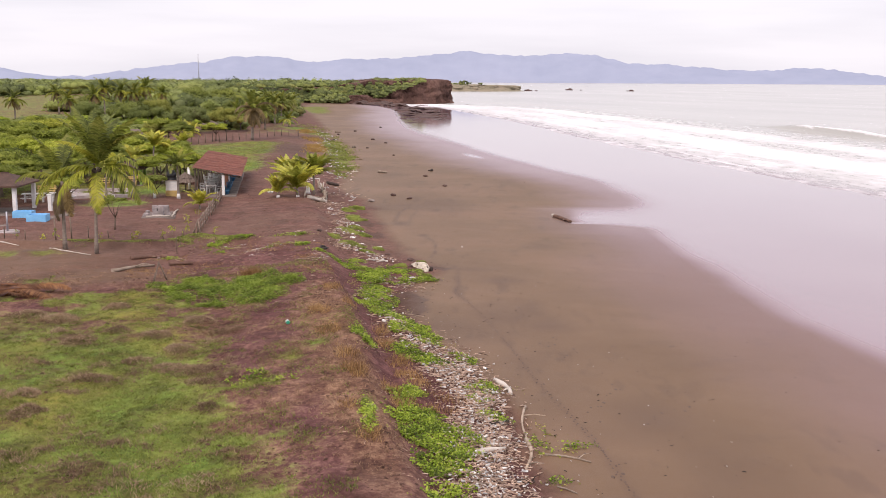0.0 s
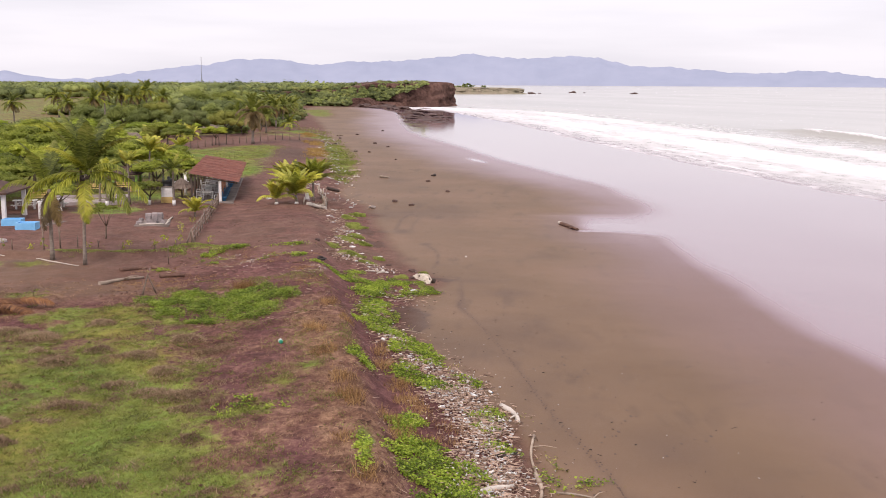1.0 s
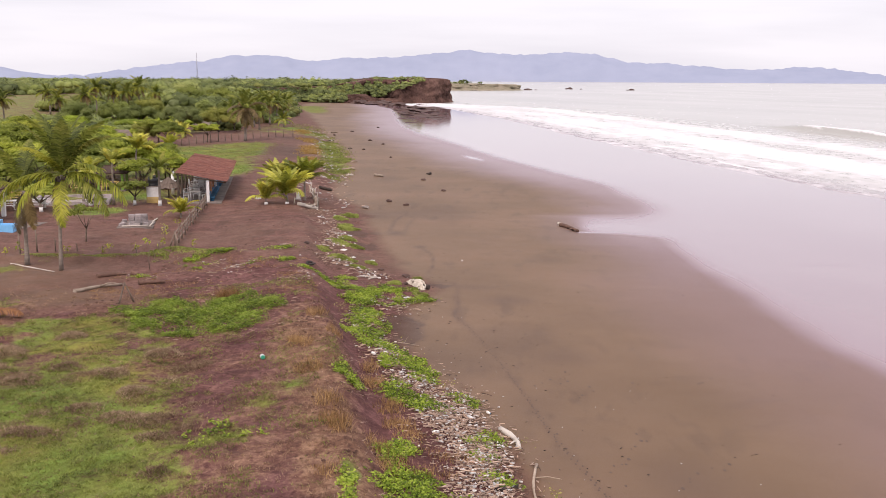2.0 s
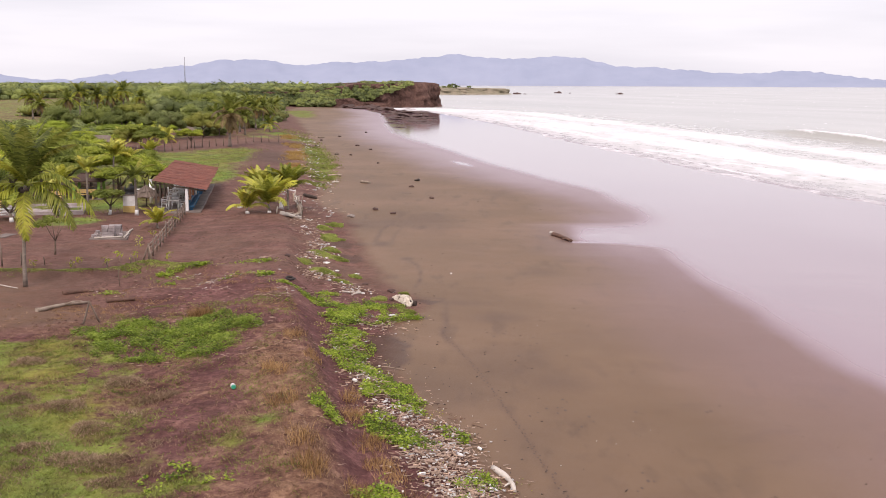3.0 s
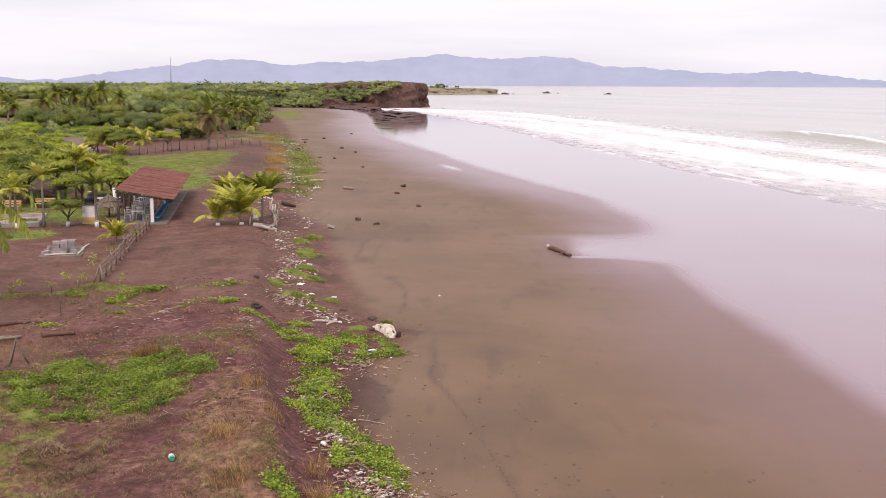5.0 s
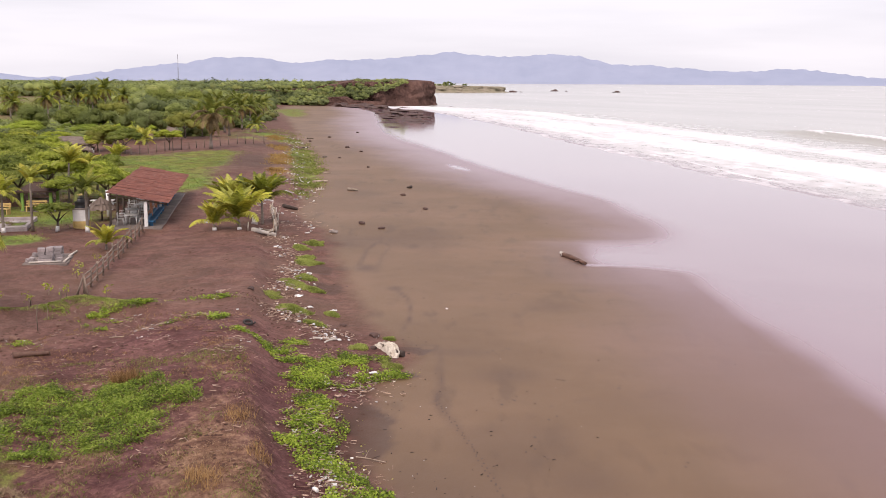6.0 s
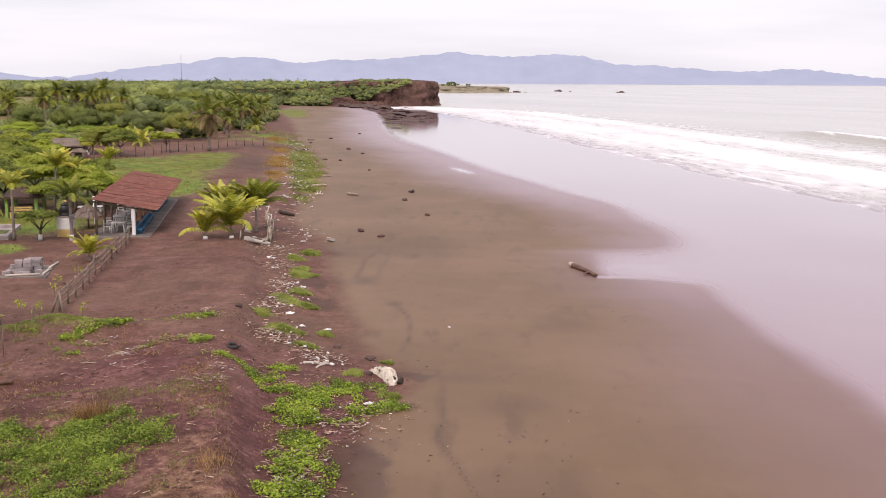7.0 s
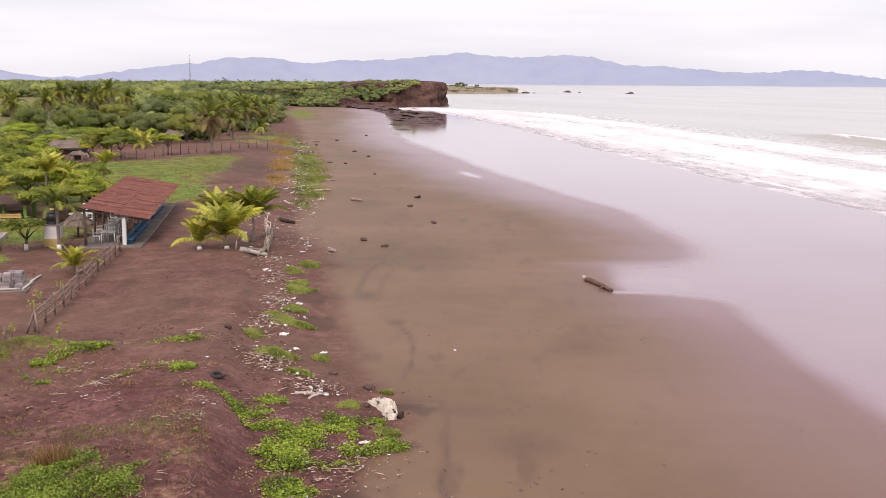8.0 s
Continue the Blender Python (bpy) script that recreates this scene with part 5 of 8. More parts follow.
def tufted(n, per, spread, x0, x1, y0, y1, chance, seed):
    """Blade places gathered into n tufts where chance allows."""
    cx, cy = scatter(n, x0, x1, y0, y1, chance, seed)
    r = np.random.default_rng(seed + 1)
    k = np.repeat(np.arange(len(cx)), per)
    s = spread * r.uniform(0.5, 1.4, len(cx))[k]
    return cx[k] + r.normal(0, 1, len(k)) * s, cy[k] + r.normal(0, 1, len(k)) * s


def grass_stuff(name, label, x, y, low, high, width, material, lean=0.6):
    h = rng.uniform(low, high, len(x)) * (0.7 + 0.9 * (fbm(x * 0.8, y * 0.8, 77) + 0.5))
    v, f = blades(x, y, ground_z(x, y) - 0.01, h, np.full(len(x), width) * rng.uniform(0.7, 1.3, len(x)), lean)
    return tagged(new(name, mesh_from(name, v, f, material)), label, "grass", kind="stuff")


TURF_CUT = 0.40
x, y = scatter(230000, -26, -2.5, 22, 55, lambda x, y: np.clip((turf(x, y) + 1.1 * fbm(x * 0.7, y * 0.7, 13) - TURF_CUT) * 1.6, 0, 1), 301)
grass_stuff("grass", "short green turf on the terrace above the beach", x, y, 0.02, 0.06, 0.035, M_GRASS, 2.2)
x, y = scatter(110000, -20, -1, 22, 56, lambda x, y: np.clip(dryness(x, y) * (1 - turf(x, y)) * np.where(fbm(x * 0.9, y * 0.9, 33) > 0.05, 1.0, 0.22), 0, 1), 303)
grass_stuff("dry_grass", "tufts of straw-coloured dry grass on bare soil", x, y, 0.02, 0.09, 0.022, M_STRAW, 2.0)
x, y = scatter(150000, -32, -12, 112, 220, lambda x, y: np.clip(blob(x, y, [(-20.2, 157, 2.2, 13, 8), (-17.3, 136, 1.3, 8, 8), (-27.8, 205, 2.0, 9, 10), (-23.5, 178, 1.8, 8, 10)], 0.95) + 1.6 * fbm(x * 0.7, y * 0.4, 59) - 0.3, 0, 1) * (blob(x, y, [(-20.2, 157, 2.6, 14, 8), (-17.3, 136, 1.6, 9, 8), (-27.8, 205, 2.4, 10, 10), (-23.5, 178, 2.1, 9, 10)], 0.9) > 0.05), 304)
grass_stuff("dry_grass", "tall orange-brown dry grass at the beach edge", x, y, 0.08, 0.32, 0.07, M_STRAW_ORANGE, 1.4)
x, y = scatter(60000, -48, -14, 84, 170, lambda x, y: turf(x, y) * 0.8, 305)
grass_stuff("grass", "green lawn behind the pavilion", x, y, 0.04, 0.13, 0.06, M_GRASS, 1.2)
x, y = scatter(44000, -36, -9, 100, 250, lambda x, y: blob(x, y, [(-13.4, 130, 2.0, 16, 8), (-17.5, 165, 2.4, 18, 12), (-23, 195, 2.5, 14, 12), (-30, 225, 4, 18, 12)], 0.8) * np.clip(0.5 + 2.2 * fbm(x * 0.7, y * 0.4, 60), 0, 1), 306)
grass_stuff("grass", "ragged green grass along the top of the beach", x, y, 0.06, 0.26, 0.09, M_GRASS, 1.0)

BANK_CLUMPS = [(-0.2, 33.0, .8, .35, 0), (-1.7, 34.6, .4, .9, 0), (-1.2, 33.2, .5, .6, 0), (-2.6, 42.6, .4, .8, 0), (-4.2, 45.6, .35, .9, 0), (-1.6, 38.2, .5, 1.0, 0), (-.9, 36.0, .6, 1.0, 0), (-2.3, 40.8, .4, .7, 0), (.2, 34.5, 1.0, .45, 0), (-1.4, 36.8, .5, .8, 0), (-10.2, 53.7, .5, .4, 0), (-5.3, 43.4, .6, 1.0, 10), (-4.6, 40.3, .5, .8, 0), (-2.8, 31.2, .4, .8, 0), (-3.5, 37.3, .6, 1.2, 10), (-3.0, 35.0, .4, 1.0, 0), (-1.9, 28.5, .4, .8, 0), (-5.3, 48.2, .5, .6, 0)]
TURF_CLUMPS = [(-7.2, 35.2, .6, .5, 0), (-5.8, 51.0, .6, .8, 0), (-12, 40.5, .9, .7, 0), (-15, 37, 1.1, .8, 0), (-13.5, 44, 1.2, .8, 0), (-17, 43.5, 1.4, .9, 0), (-9.8, 38, .9, .7, 0), (-18.5, 39, 1.0, .8, 0), (-8.8, 41.5, 1.2, .8, 0), (-5.2, 37.5, .5, .7, 0), (-6.6, 45.5, .5, .7, 0)]
x, y = scatter(190000, -12, 1.5, 24, 55, lambda x, y: np.clip(blob(x, y, BANK_CLUMPS, 0.9) + 1.8 * fbm(x * 2, y * 2, 64) - 0.2, 0, 1) * (blob(x, y, BANK_CLUMPS, 0.9) > 0.05), 309)
grass_stuff("dry_grass", "clumps of orange-brown dry grass on the bank", x, y, 0.10, 0.34, 0.018, M_STRAW_BANK, 1.0)
x, y = scatter(160000, -21, 1, 24, 55, lambda x, y: np.clip(blob(x, y, TURF_CLUMPS, 0.9) + 1.5 * fbm(x * 2, y * 2, 64) - 0.25, 0, 1) * (blob(x, y, TURF_CLUMPS, 0.9) > 0.05), 307)
grass_stuff("dry_grass", "brown withered grass clumps in the turf", x, y, 0.06, 0.20, 0.018, M_STRAW, 1.6)
x, y = tufted(5200, 26, 0.09, -26, -2.5, 22, 55, lambda x, y: np.clip(turf(x, y) * 1.1 - 0.15, 0, 1), 320)
grass_stuff("grass", "lush tufts of green grass standing in the turf", x, y, 0.03, 0.085, 0.032, M_GRASS, 2.0)
x, y = tufted(6000, 18, 0.08, -26, -2.5, 22, 56, lambda x, y: np.clip(0.30 + dryness(x, y) * 0.7 - 0.3 * turf(x, y), 0, 1) * (x < bank_crest(y) + 0.6), 322)
grass_stuff("dry_grass", "matted brown tufts of dead grass on the terrace", x, y, 0.02, 0.07, 0.022, M_STRAW, 3.0)
x, y = scatter(170000, -14, -2, 23, 56, lambda x, y: np.clip(0.16 + 3.0 * (fbm(x * 0.8, y * 0.8, 65) + 0.02), 0, 1) * (fbm(x * 0.8, y * 0.8, 65) > -0.02) * (x < bank_crest(y) + 0.3), 308)
grass_stuff("grass", "sparse green sprigs over the bare terrace", x, y, 0.02, 0.07, 0.028, M_GRASS, 2.0)

STRAND_TUFTS = [(-11.9, 62.8, .16, .5, 0), (-11.6, 61.4, .2, .6, 0), (-11.5, 60.2, .35, .4, 0), (-21.0, 62.9, 1.6, .35, 0), (-18.6, 63.0, 1.0, .3, 0), (-5.4, 49.4, .5, .4, 0)]
x, y = scatter(60000, -23, -5, 48, 66, lambda x, y: np.clip(blob(x, y, STRAND_TUFTS, 0.9) + 1.8 * fbm(x * 2, y * 2, 64) - 0.2, 0, 1) * (blob(x, y, STRAND_TUFTS, 0.9) > 0.05), 323)
grass_stuff("dry_grass", "faded wisps of dry grass on the low bank of earth", x, y, 0.06, 0.22, 0.016, M_STRAW_BANK, 1.3)
x, y = scatter(4600, -10.8, -9.2, 52.4, 53.6, lambda x, y: blob(x, y, [(-10.0, 53.0, .6, .4, 0)], 0.95) ** 1.5, 324)
grass_stuff("dry_grass", "tall orange-brown tuft of dry grass beside the weeds", x, y, 0.12, 0.5, 0.022, M_STRAW_BANK, 0.9)
x, y = tufted(1500, 16, 0.13, -17, -5, 53, 62.5, lambda x, y: np.clip(0.15 + 3.0 * fbm(x * 0.5, y * 0.6, 326), 0, 1) * (x < bank_crest(y) + 0.4), 325)
grass_stuff("dry_grass", "thin brown dead grass on the bare terrace", x, y, 0.03, 0.10, 0.018, M_STRAW_BANK, 2.4)
x, y = scatter(110000, -24, -11.5, 62, 66.8, lambda x, y: np.clip(blob(x, y, [(-14.4, 64.9, 2.6, 1.2, -8), (-16.2, 63.9, 1.5, .8, 10), (-18.6, 63.2, 1.8, .6, 0), (-22, 63, 2.5, .6, 0)], 0.9) * 1.2 + 1.6 * fbm(x, y, 328) - 0.35, 0, 1), 327)
grass_stuff("grass", "short olive grass over the low bank of earth", x, y, 0.02, 0.06, 0.028, M_CUSHION, 2.2)

# low mounds of matted brown grass standing in the turf
tuss = np.random.default_rng(361)
mx_, my_ = scatter(620, -24, -4.5, 23, 53, lambda x, y: np.clip(0.25 + 2.6 * fbm(x * 0.25, y * 0.25, 362) + 0.25 * step(42, 47, y), 0, 1) * (turf(x, y) > 0.3), 363)
size_ = tuss.uniform(0.16, 0.42, len(mx_))
k_ = np.repeat(np.arange(len(mx_)), 150)
gx_, gy_ = mx_[k_] + tuss.normal(0, 1, len(k_)) * size_[k_], my_[k_] + tuss.normal(0, 1, len(k_)) * size_[k_] * 0.8
rise_ = 0.22 * size_[k_] * np.exp(-((gx_ - mx_[k_]) ** 2 + (gy_ - my_[k_]) ** 2) / size_[k_] ** 2)
MOUNDS = [(-16.2, 43.8, .95), (-17.7, 44.2, .9), (-14.2, 40.2, .75), (-12.0, 35.1, .85), (-13.3, 33.2, .7), (-12.7, 31.6, .85), (-8.7, 36.1, .9), (-9.7, 36.5, .7), (-7.3, 31.9, .55), (-11.1, 37.3, .7), (-11.3, 40.9, .8), (-13.2, 41.7, .7), (-10.0, 38.8, .7), (-15.5, 41.6, .5), (-8.2, 34.6, .55), (-14.6, 46.2, .8), (-10.4, 43.5, .8), (-8.6, 42.0, .6)]
for cx, cy, wide in MOUNDS:
    n = int(1500 * wide * wide)
    q, a = np.sqrt(tuss.uniform(0, 1, n)), tuss.uniform(0, 2 * np.pi, n)
    reach = wide * (0.85 + 1.6 * fbm(np.cos(a) * 1.2 + cx, np.sin(a) * 1.2 + cy, 364))
    gx_, gy_ = np.r_[gx_, cx + q * np.cos(a) * reach], np.r_[gy_, cy + q * np.sin(a) * reach * 0.8]
    rise_ = np.r_[rise_, 0.22 * wide * (1 - q ** 2)]
k_ = np.arange(len(gx_))
v, f = blades(gx_, gy_, ground_z(gx_, gy_) + rise_ - 0.02, tuss.uniform(0.04, 0.12, len(k_)), tuss.uniform(0.02, 0.04, len(k_)), 2.2)
tagged(new("tussocks", mesh_from("tussocks", v, f, M_TUSSOCK)), "matted grey-brown tussocks of dead grass in the turf", "grass", kind="stuff")

VINES_FORK = [(-3.4, 57.6, 1.0, .8, 0), (-2.6, 58.5, .6, .6, 0), (-6.9, 59.0, .5, .4, 0), (-6.2, 58.7, .6, .45, 0), (-5.5, 58.1, .6, .6, 0), (-4.6, 57.2, .8, .9, 0), (-3.7, 56.6, 1.0, 1.5, 0), (-2.9, 58.4, .8, .8, 20), (-3.8, 54.6, .9, 1.4, 10), (-3.5, 52.3, .7, 1.6, 8), (-3.4, 50.4, .8, 1.4, 5), (-3.4, 48.6, .7, .9, 0), (-2.0, 56.2, .9, .4, 30), (-2.8, 54.8, .8, .3, 25), (-1.0, 56.9, .5, .5, 0), (-5.2, 59.8, .5, .4, 0), (-1.6, 58.9, .3, .3, 0)]
VINES_STRAND = [(-2.7, 47.2, .7, 1.0, 15), (-1.9, 46.1, .6, .8, 0), (-1.2, 44.6, .6, 1.3, 15), (-.7, 43.2, .5, .9, 0), (-2.0, 43.9, .35, .8, 0), (-1.6, 41.0, .5, .8, 0), (-3.2, 40.3, .5, 1.1, 10), (-1.4, 39.8, .6, 1.0, 10), (-.5, 39.0, .6, 1.2, 20), (.8, 40.4, .6, .6, 0), (-1.2, 34.4, .5, 1.0, 0), (-.7, 31.6, .8, 1.6, 12), (.1, 30.0, 1.0, 1.7, 8), (.0, 28.0, .7, 1.2, 0), (.9, 30.8, .5, .4, 0), (.3, 25.9, .6, 1.2, 0)]
VINES_FOOT = [(1.4, 36.4, .6, .7, 0), (1.7, 33.5, .5, .5, 0), (1.2, 35.0, .4, .4, 0), (-2.2, 30.2, .22, 1.3, 10), (-2.9, 39.4, .35, .6, 0)]
VINES_TERRACE = [(3.1, 31.7, .6, .9, 0), (4.0, 31.3, .7, .2, 0), (3.1, 28.3, .4, .4, 0), (-12.0, 63.7, .7, .3, -8), (-15.9, 63.4, .6, .16, 5), (-9.5, 65.2, .9, .3, 5), (-10.7, 64.5, .6, .1, 28), (-9.6, 61.5, .8, .2, -5), (-10.4, 60.4, .5, .16, 25), (-7.6, 58.7, .55, .2, -25), (-6.8, 55.8, .35, .16, 0), (-6.4, 54.7, .35, .15, 0), (-13.1, 62.1, .6, .22, 0), (-13.3, 60.6, .25, .4, 0), (-13.9, 60.9, .25, .15, 0), (-14.6, 61.8, .25, .15, 0), (-15.5, 58.0, .6, .3, 0), (-4.8, 63.8, .5, .6, 0), (-6.6, 34.5, .62, .8, 0), (-5.4, 34.2, .7, .13, 0)]
VINES_BERM = [(-14.2, 62.9, .6, .35, 0), (-13.8, 63.5, .9, .4, 20), (-12.9, 64.0, .9, .35, -6), (-8.6, 61.1, .38, .5, 0), (-9.1, 65.3, .4, .22, 0)]
VINES = [(a, b, c * 1.25, d * 1.2, e) for a, b, c, d, e in VINES_FORK + VINES_STRAND + VINES_FOOT + VINES_BERM]
THIN = [(a, b, c * 1.2, d * 1.35, e) for a, b, c, d, e in VINES_TERRACE]
x, y = scatter(900000, -17, 5, 22, 67, lambda x, y: np.clip(blob(x, y, VINES, 0.9) * 1.9 + 2.2 * fbm(x * 1.0, y * 1.0, 55) + 3.0 * fbm(x * 2.6, y * 2.6, 57) - 0.46, 0, 1) * (blob(x, y, VINES, 0.85) > 0.06), 311)
tx, ty = scatter(700000, -18, 5, 26, 67, lambda x, y: np.clip(blob(x, y, THIN, 0.9) * 1.2 + 2.6 * fbm(x * 1.3, y * 1.0, 155) + 3.4 * fbm(x * 3.2, y * 3.2, 157) - 0.72, 0, 0.6) * (blob(x, y, THIN, 0.85) > 0.06), 315)
x, y = np.r_[x, tx], np.r_[y, ty]
lift = rng.uniform(0.005, 0.16, len(x)) * (0.5 + 1.0 * (fbm(x * 1.6, y * 1.6, 56) + 0.5))
v, f = leaf_quads(np.stack([x, y, ground_z(x, y) + lift], -1), np.stack([rng.normal(0, 0.5, len(x)), rng.normal(0, 0.5, len(x)), np.ones(len(x))], -1), rng.uniform(0.020, 0.058, len(x)), 0.75)
RANK = [(-9.6, 50.6, 3.1, 3.0, 0), (-7.8, 50.6, 1.4, 1.8, 0), (-11.8, 51.2, 1.8, 1.7, 0), (-9.0, 48.0, 2.0, 1.8, 0), (-11.2, 48.8, 2.4, 1.8, 0), (-13.0, 50.0, 1.4, 1.4, 0), (-10.2, 46.6, 1.2, 1.0, 0)]
rx, ry = scatter(230000, -16, -4, 43, 56, lambda x, y: np.clip(blob(x, y, RANK, 0.8) * 1.4 + 2.6 * fbm(x * 0.9, y * 0.9, 67) + 2.2 * fbm(x * 3, y * 3, 68) - 0.58, 0, 1) * (blob(x, y, RANK, 0.8) > 0.06), 313)
rv, rf = leaf_quads(np.stack([rx, ry, ground_z(rx, ry) + rng.uniform(0.01, 0.22, len(rx)) * (0.4 + 1.2 * (fbm(rx * 1.4, ry * 1.4, 69) + 0.5))], -1), np.stack([rng.normal(0, 0.6, len(rx)), rng.normal(0, 0.6, len(rx)), np.ones(len(rx))], -1), rng.uniform(0.02, 0.06, len(rx)), 0.5)
tagged(new("weeds", mesh_from("weeds", rv, rf, M_LEAF_RANK)), "rank patch of bright green weeds on the terrace", "weeds", kind="stuff")
tagged(new("beach_creeper", mesh_from("beach_creeper", v, f, M_LEAF_VINE)), "bright green creeping vine spread over the bank", "creeper", kind="stuff")
# sparse yellowing leaves and dry runners straggling out of the creepers
FRINGE = [(a, b, c * 1.9, d * 1.6, e) for a, b, c, d, e in VINES + THIN]
x, y = scatter(130000, -18, 5, 22, 67, lambda x, y: np.clip(blob(x, y, FRINGE, 0.9) * 0.7 + 2.6 * fbm(x * 1.3, y * 1.3, 155) + 2.0 * fbm(x * 5, y * 5, 157) - 0.72, 0, 1) * (blob(x, y, FRINGE, 0.85) > 0.05), 331)
v, f = leaf_quads(np.stack([x, y, ground_z(x, y) + rng.uniform(0.005, 0.06, len(x))], -1), np.stack([rng.normal(0, 0.5, len(x)), rng.normal(0, 0.5, len(x)), np.ones(len(x))], -1), rng.uniform(0.018, 0.048, len(x)), 0.7)
tagged(new("creeper_fringe", mesh_from("creeper_fringe", v, f, M_LEAF_FRINGE)), "yellowing straggling leaves at the creeper's edge", "creeper", kind="stuff")
CUSHIONS = [(-8.3, 85.1, .9, 1.1), (-7.5, 87.7, .8, 1.1), (-7.2, 79.6, .8, 1.1), (-7.3, 82.0, .6, .9), (-5.75, 71.6, .8, .8), (-7.0, 72.4, .8, 1.1), (-6.6, 74.4, .6, .9), (-6.0, 65.7, .9, .8), (-4.4, 66.8, .5, .6),
            (-2.7, 60.8, .55, .5), (-1.3, 58.1, .45, .45), (-4.9, 63.6, .5, .5), (-7.4, 68.6, .5, .6), (-1.5, 62.4, .3, .3)]
cush = np.random.default_rng(371)
bx_, by_, bz_, bh_ = [], [], [], []
for cx, cy, rx, ry in CUSHIONS:
    n = int(5200 * rx * ry) + 400
    q, a = np.sqrt(cush.uniform(0, 1, n)), cush.uniform(0, 2 * np.pi, n)
    reach = 0.8 + 1.9 * fbm(np.cos(a) * 1.3 + cx, np.sin(a) * 1.3 + cy, 372)
    px, py = cx + rx * q * np.cos(a) * reach, cy + ry * q * np.sin(a) * reach
    hold = cush.uniform(0, 1, n) < 1.15 - 0.55 * q + 1.2 * fbm(px * 2.2, py * 2.2, 373)
    bx_.append(px[hold])
    by_.append(py[hold])
    bz_.append(0.16 * min(rx, ry) * (1 - q[hold] ** 2))
    bh_.append(cush.uniform(0.06, 0.14, n)[hold])
bx_, by_, bz_, bh_ = (np.concatenate(q) for q in (bx_, by_, bz_, bh_))
v, f = blades(bx_, by_, ground_z(bx_, by_) + bz_ - 0.02, bh_, np.full(len(bx_), 0.04), 1.3)
tagged(new("beach_grass", mesh_from("beach_grass", v, f, M_CUSHION)), "low soft cushions of green grass on the dark sand", "grass", kind="stuff")
TUFTS = [(-12.4, 118, 1.2, 4, 8), (-13.0, 127, 1.9, 7, 8), (-14.6, 142, 2.2, 8, 8), (-17.0, 158, 2.2, 9, 8), (-20.5, 177, 2.2, 9, 8), (-26, 204, 2.4, 12, 10)]
x, y = scatter(420000, -31, -9, 105, 220, lambda x, y: np.clip(blob(x, y, TUFTS, 0.95) * 1.1 + 2.4 * fbm(x * 0.9, y * 0.45, 58) + 1.6 * fbm(x * 3, y * 1.6, 59) - 0.42, 0, 1) * (blob(x, y, TUFTS, 0.8) > 0.08), 312)
grass_stuff("beach_grass", "ragged green grass at the top of the far beach", x, y, 0.06, 0.18, 0.05, M_GRASS, 1.2)


def clods(name, label, x, y, low, high, material, seed):
    """Small uneven lumps of earth: squashed octahedra half sunk in the ground."""
    r = np.random.default_rng(seed)
    n = len(x)
    size = low * (high / low) ** (r.uniform(0, 1, n) ** 2.2)
    base = np.array([(1, 0, 0), (0, 1, 0), (-1, 0, 0), (0, -1, 0), (0, 0, 0.75), (0.7, 0.7, 0.35), (-0.7, 0.7, 0.35), (-0.7, -0.7, 0.35), (0.7, -0.7, 0.35)], float)
    v = base[None] * size[:, None, None] * r.uniform(0.65, 1.35, (n, 9, 1)) * np.stack([r.uniform(0.8, 1.4, n), r.uniform(0.8, 1.4, n), r.uniform(0.6, 1.2, n)], -1)[:, None]
    a = r.uniform(0, 6.28, n)
    c, s = np.cos(a)[:, None], np.sin(a)[:, None]
    v = np.stack([v[..., 0] * c - v[..., 1] * s + x[:, None], v[..., 0] * s + v[..., 1] * c + y[:, None], v[..., 2] + (ground_z(x, y) - size * 0.15)[:, None]], -1)
    tri = [(0, 5, 4), (5, 1, 4), (1, 6, 4), (6, 2, 4), (2, 7, 4), (7, 3, 4), (3, 8, 4), (8, 0, 4)]
    i = np.arange(n)[:, None] * 9
    f = np.concatenate([i + np.array(q) for q in tri], 1).reshape(-1, 3)
    return tagged(new(name, mesh_from(name, v.reshape(-1, 3), f, material, True)), label, "soil", kind="stuff")


x, y = scatter(30000, -17, 1.5, 24, 68, lambda x, y: np.clip(0.30 + 2.6 * fbm(x * 0.8, y * 0.8, 161), 0, 1) * (1 - 0.85 * turf(x, y)) * (x < beach_edge(y) - 0.6), 341)
clods("soil_clods", "dark crumbled lumps of soil on the terrace and bank", x, y, 0.015, 0.07, M_CLOD, 342)
x, y = scatter(1400, -22, -6, 66, 100, lambda x, y: np.clip(0.2 + 2.0 * fbm(x * 0.5, y * 0.5, 162), 0, 1) * (x < beach_edge(y) - 0.6), 343)
clods("soil_clods", "dark lumps of soil on the sandy yard", x, y, 0.02, 0.09, M_CLOD, 344)


# ---- open dining pavilion ----
def corrugated_sheet():
    """A roof sheet 0.95 m wide and 2.3 m long, ribbed along its length."""
    cols, verts, faces = 20, [], []
    for j in range(2):
        for i in range(cols + 1):
            verts.append((2.15 * j, 0.95 * i / cols, 0.022 * math.sin(i * math.pi / 2 + 0.6)))
    for i in range(cols):
        faces.append((i, i + 1, cols + 2 + i, cols + 1 + i))
    me = mesh_from("roof_sheet", verts, faces, M_ROOF)
    return me


def make_table(x, y, z, turn):
    ob = thing("table", x, y, z, turn, "white plastic table standing under the pavilion roof", "table", "dining tables")
    part("tabletop", boxed(-0.45, 0.45, -0.45, 0.45, 0.70, 0.74, bevel=0.012), M_PLASTIC, ob)
    for sx in (-1, 1):
        for sy in (-1, 1):
            part("leg", tubed([(sx * 0.40, sy * 0.40, 0), (sx * 0.37, sy * 0.37, 0.70)], [0.022, 0.03], 8), M_PLASTIC, ob)
    return ob


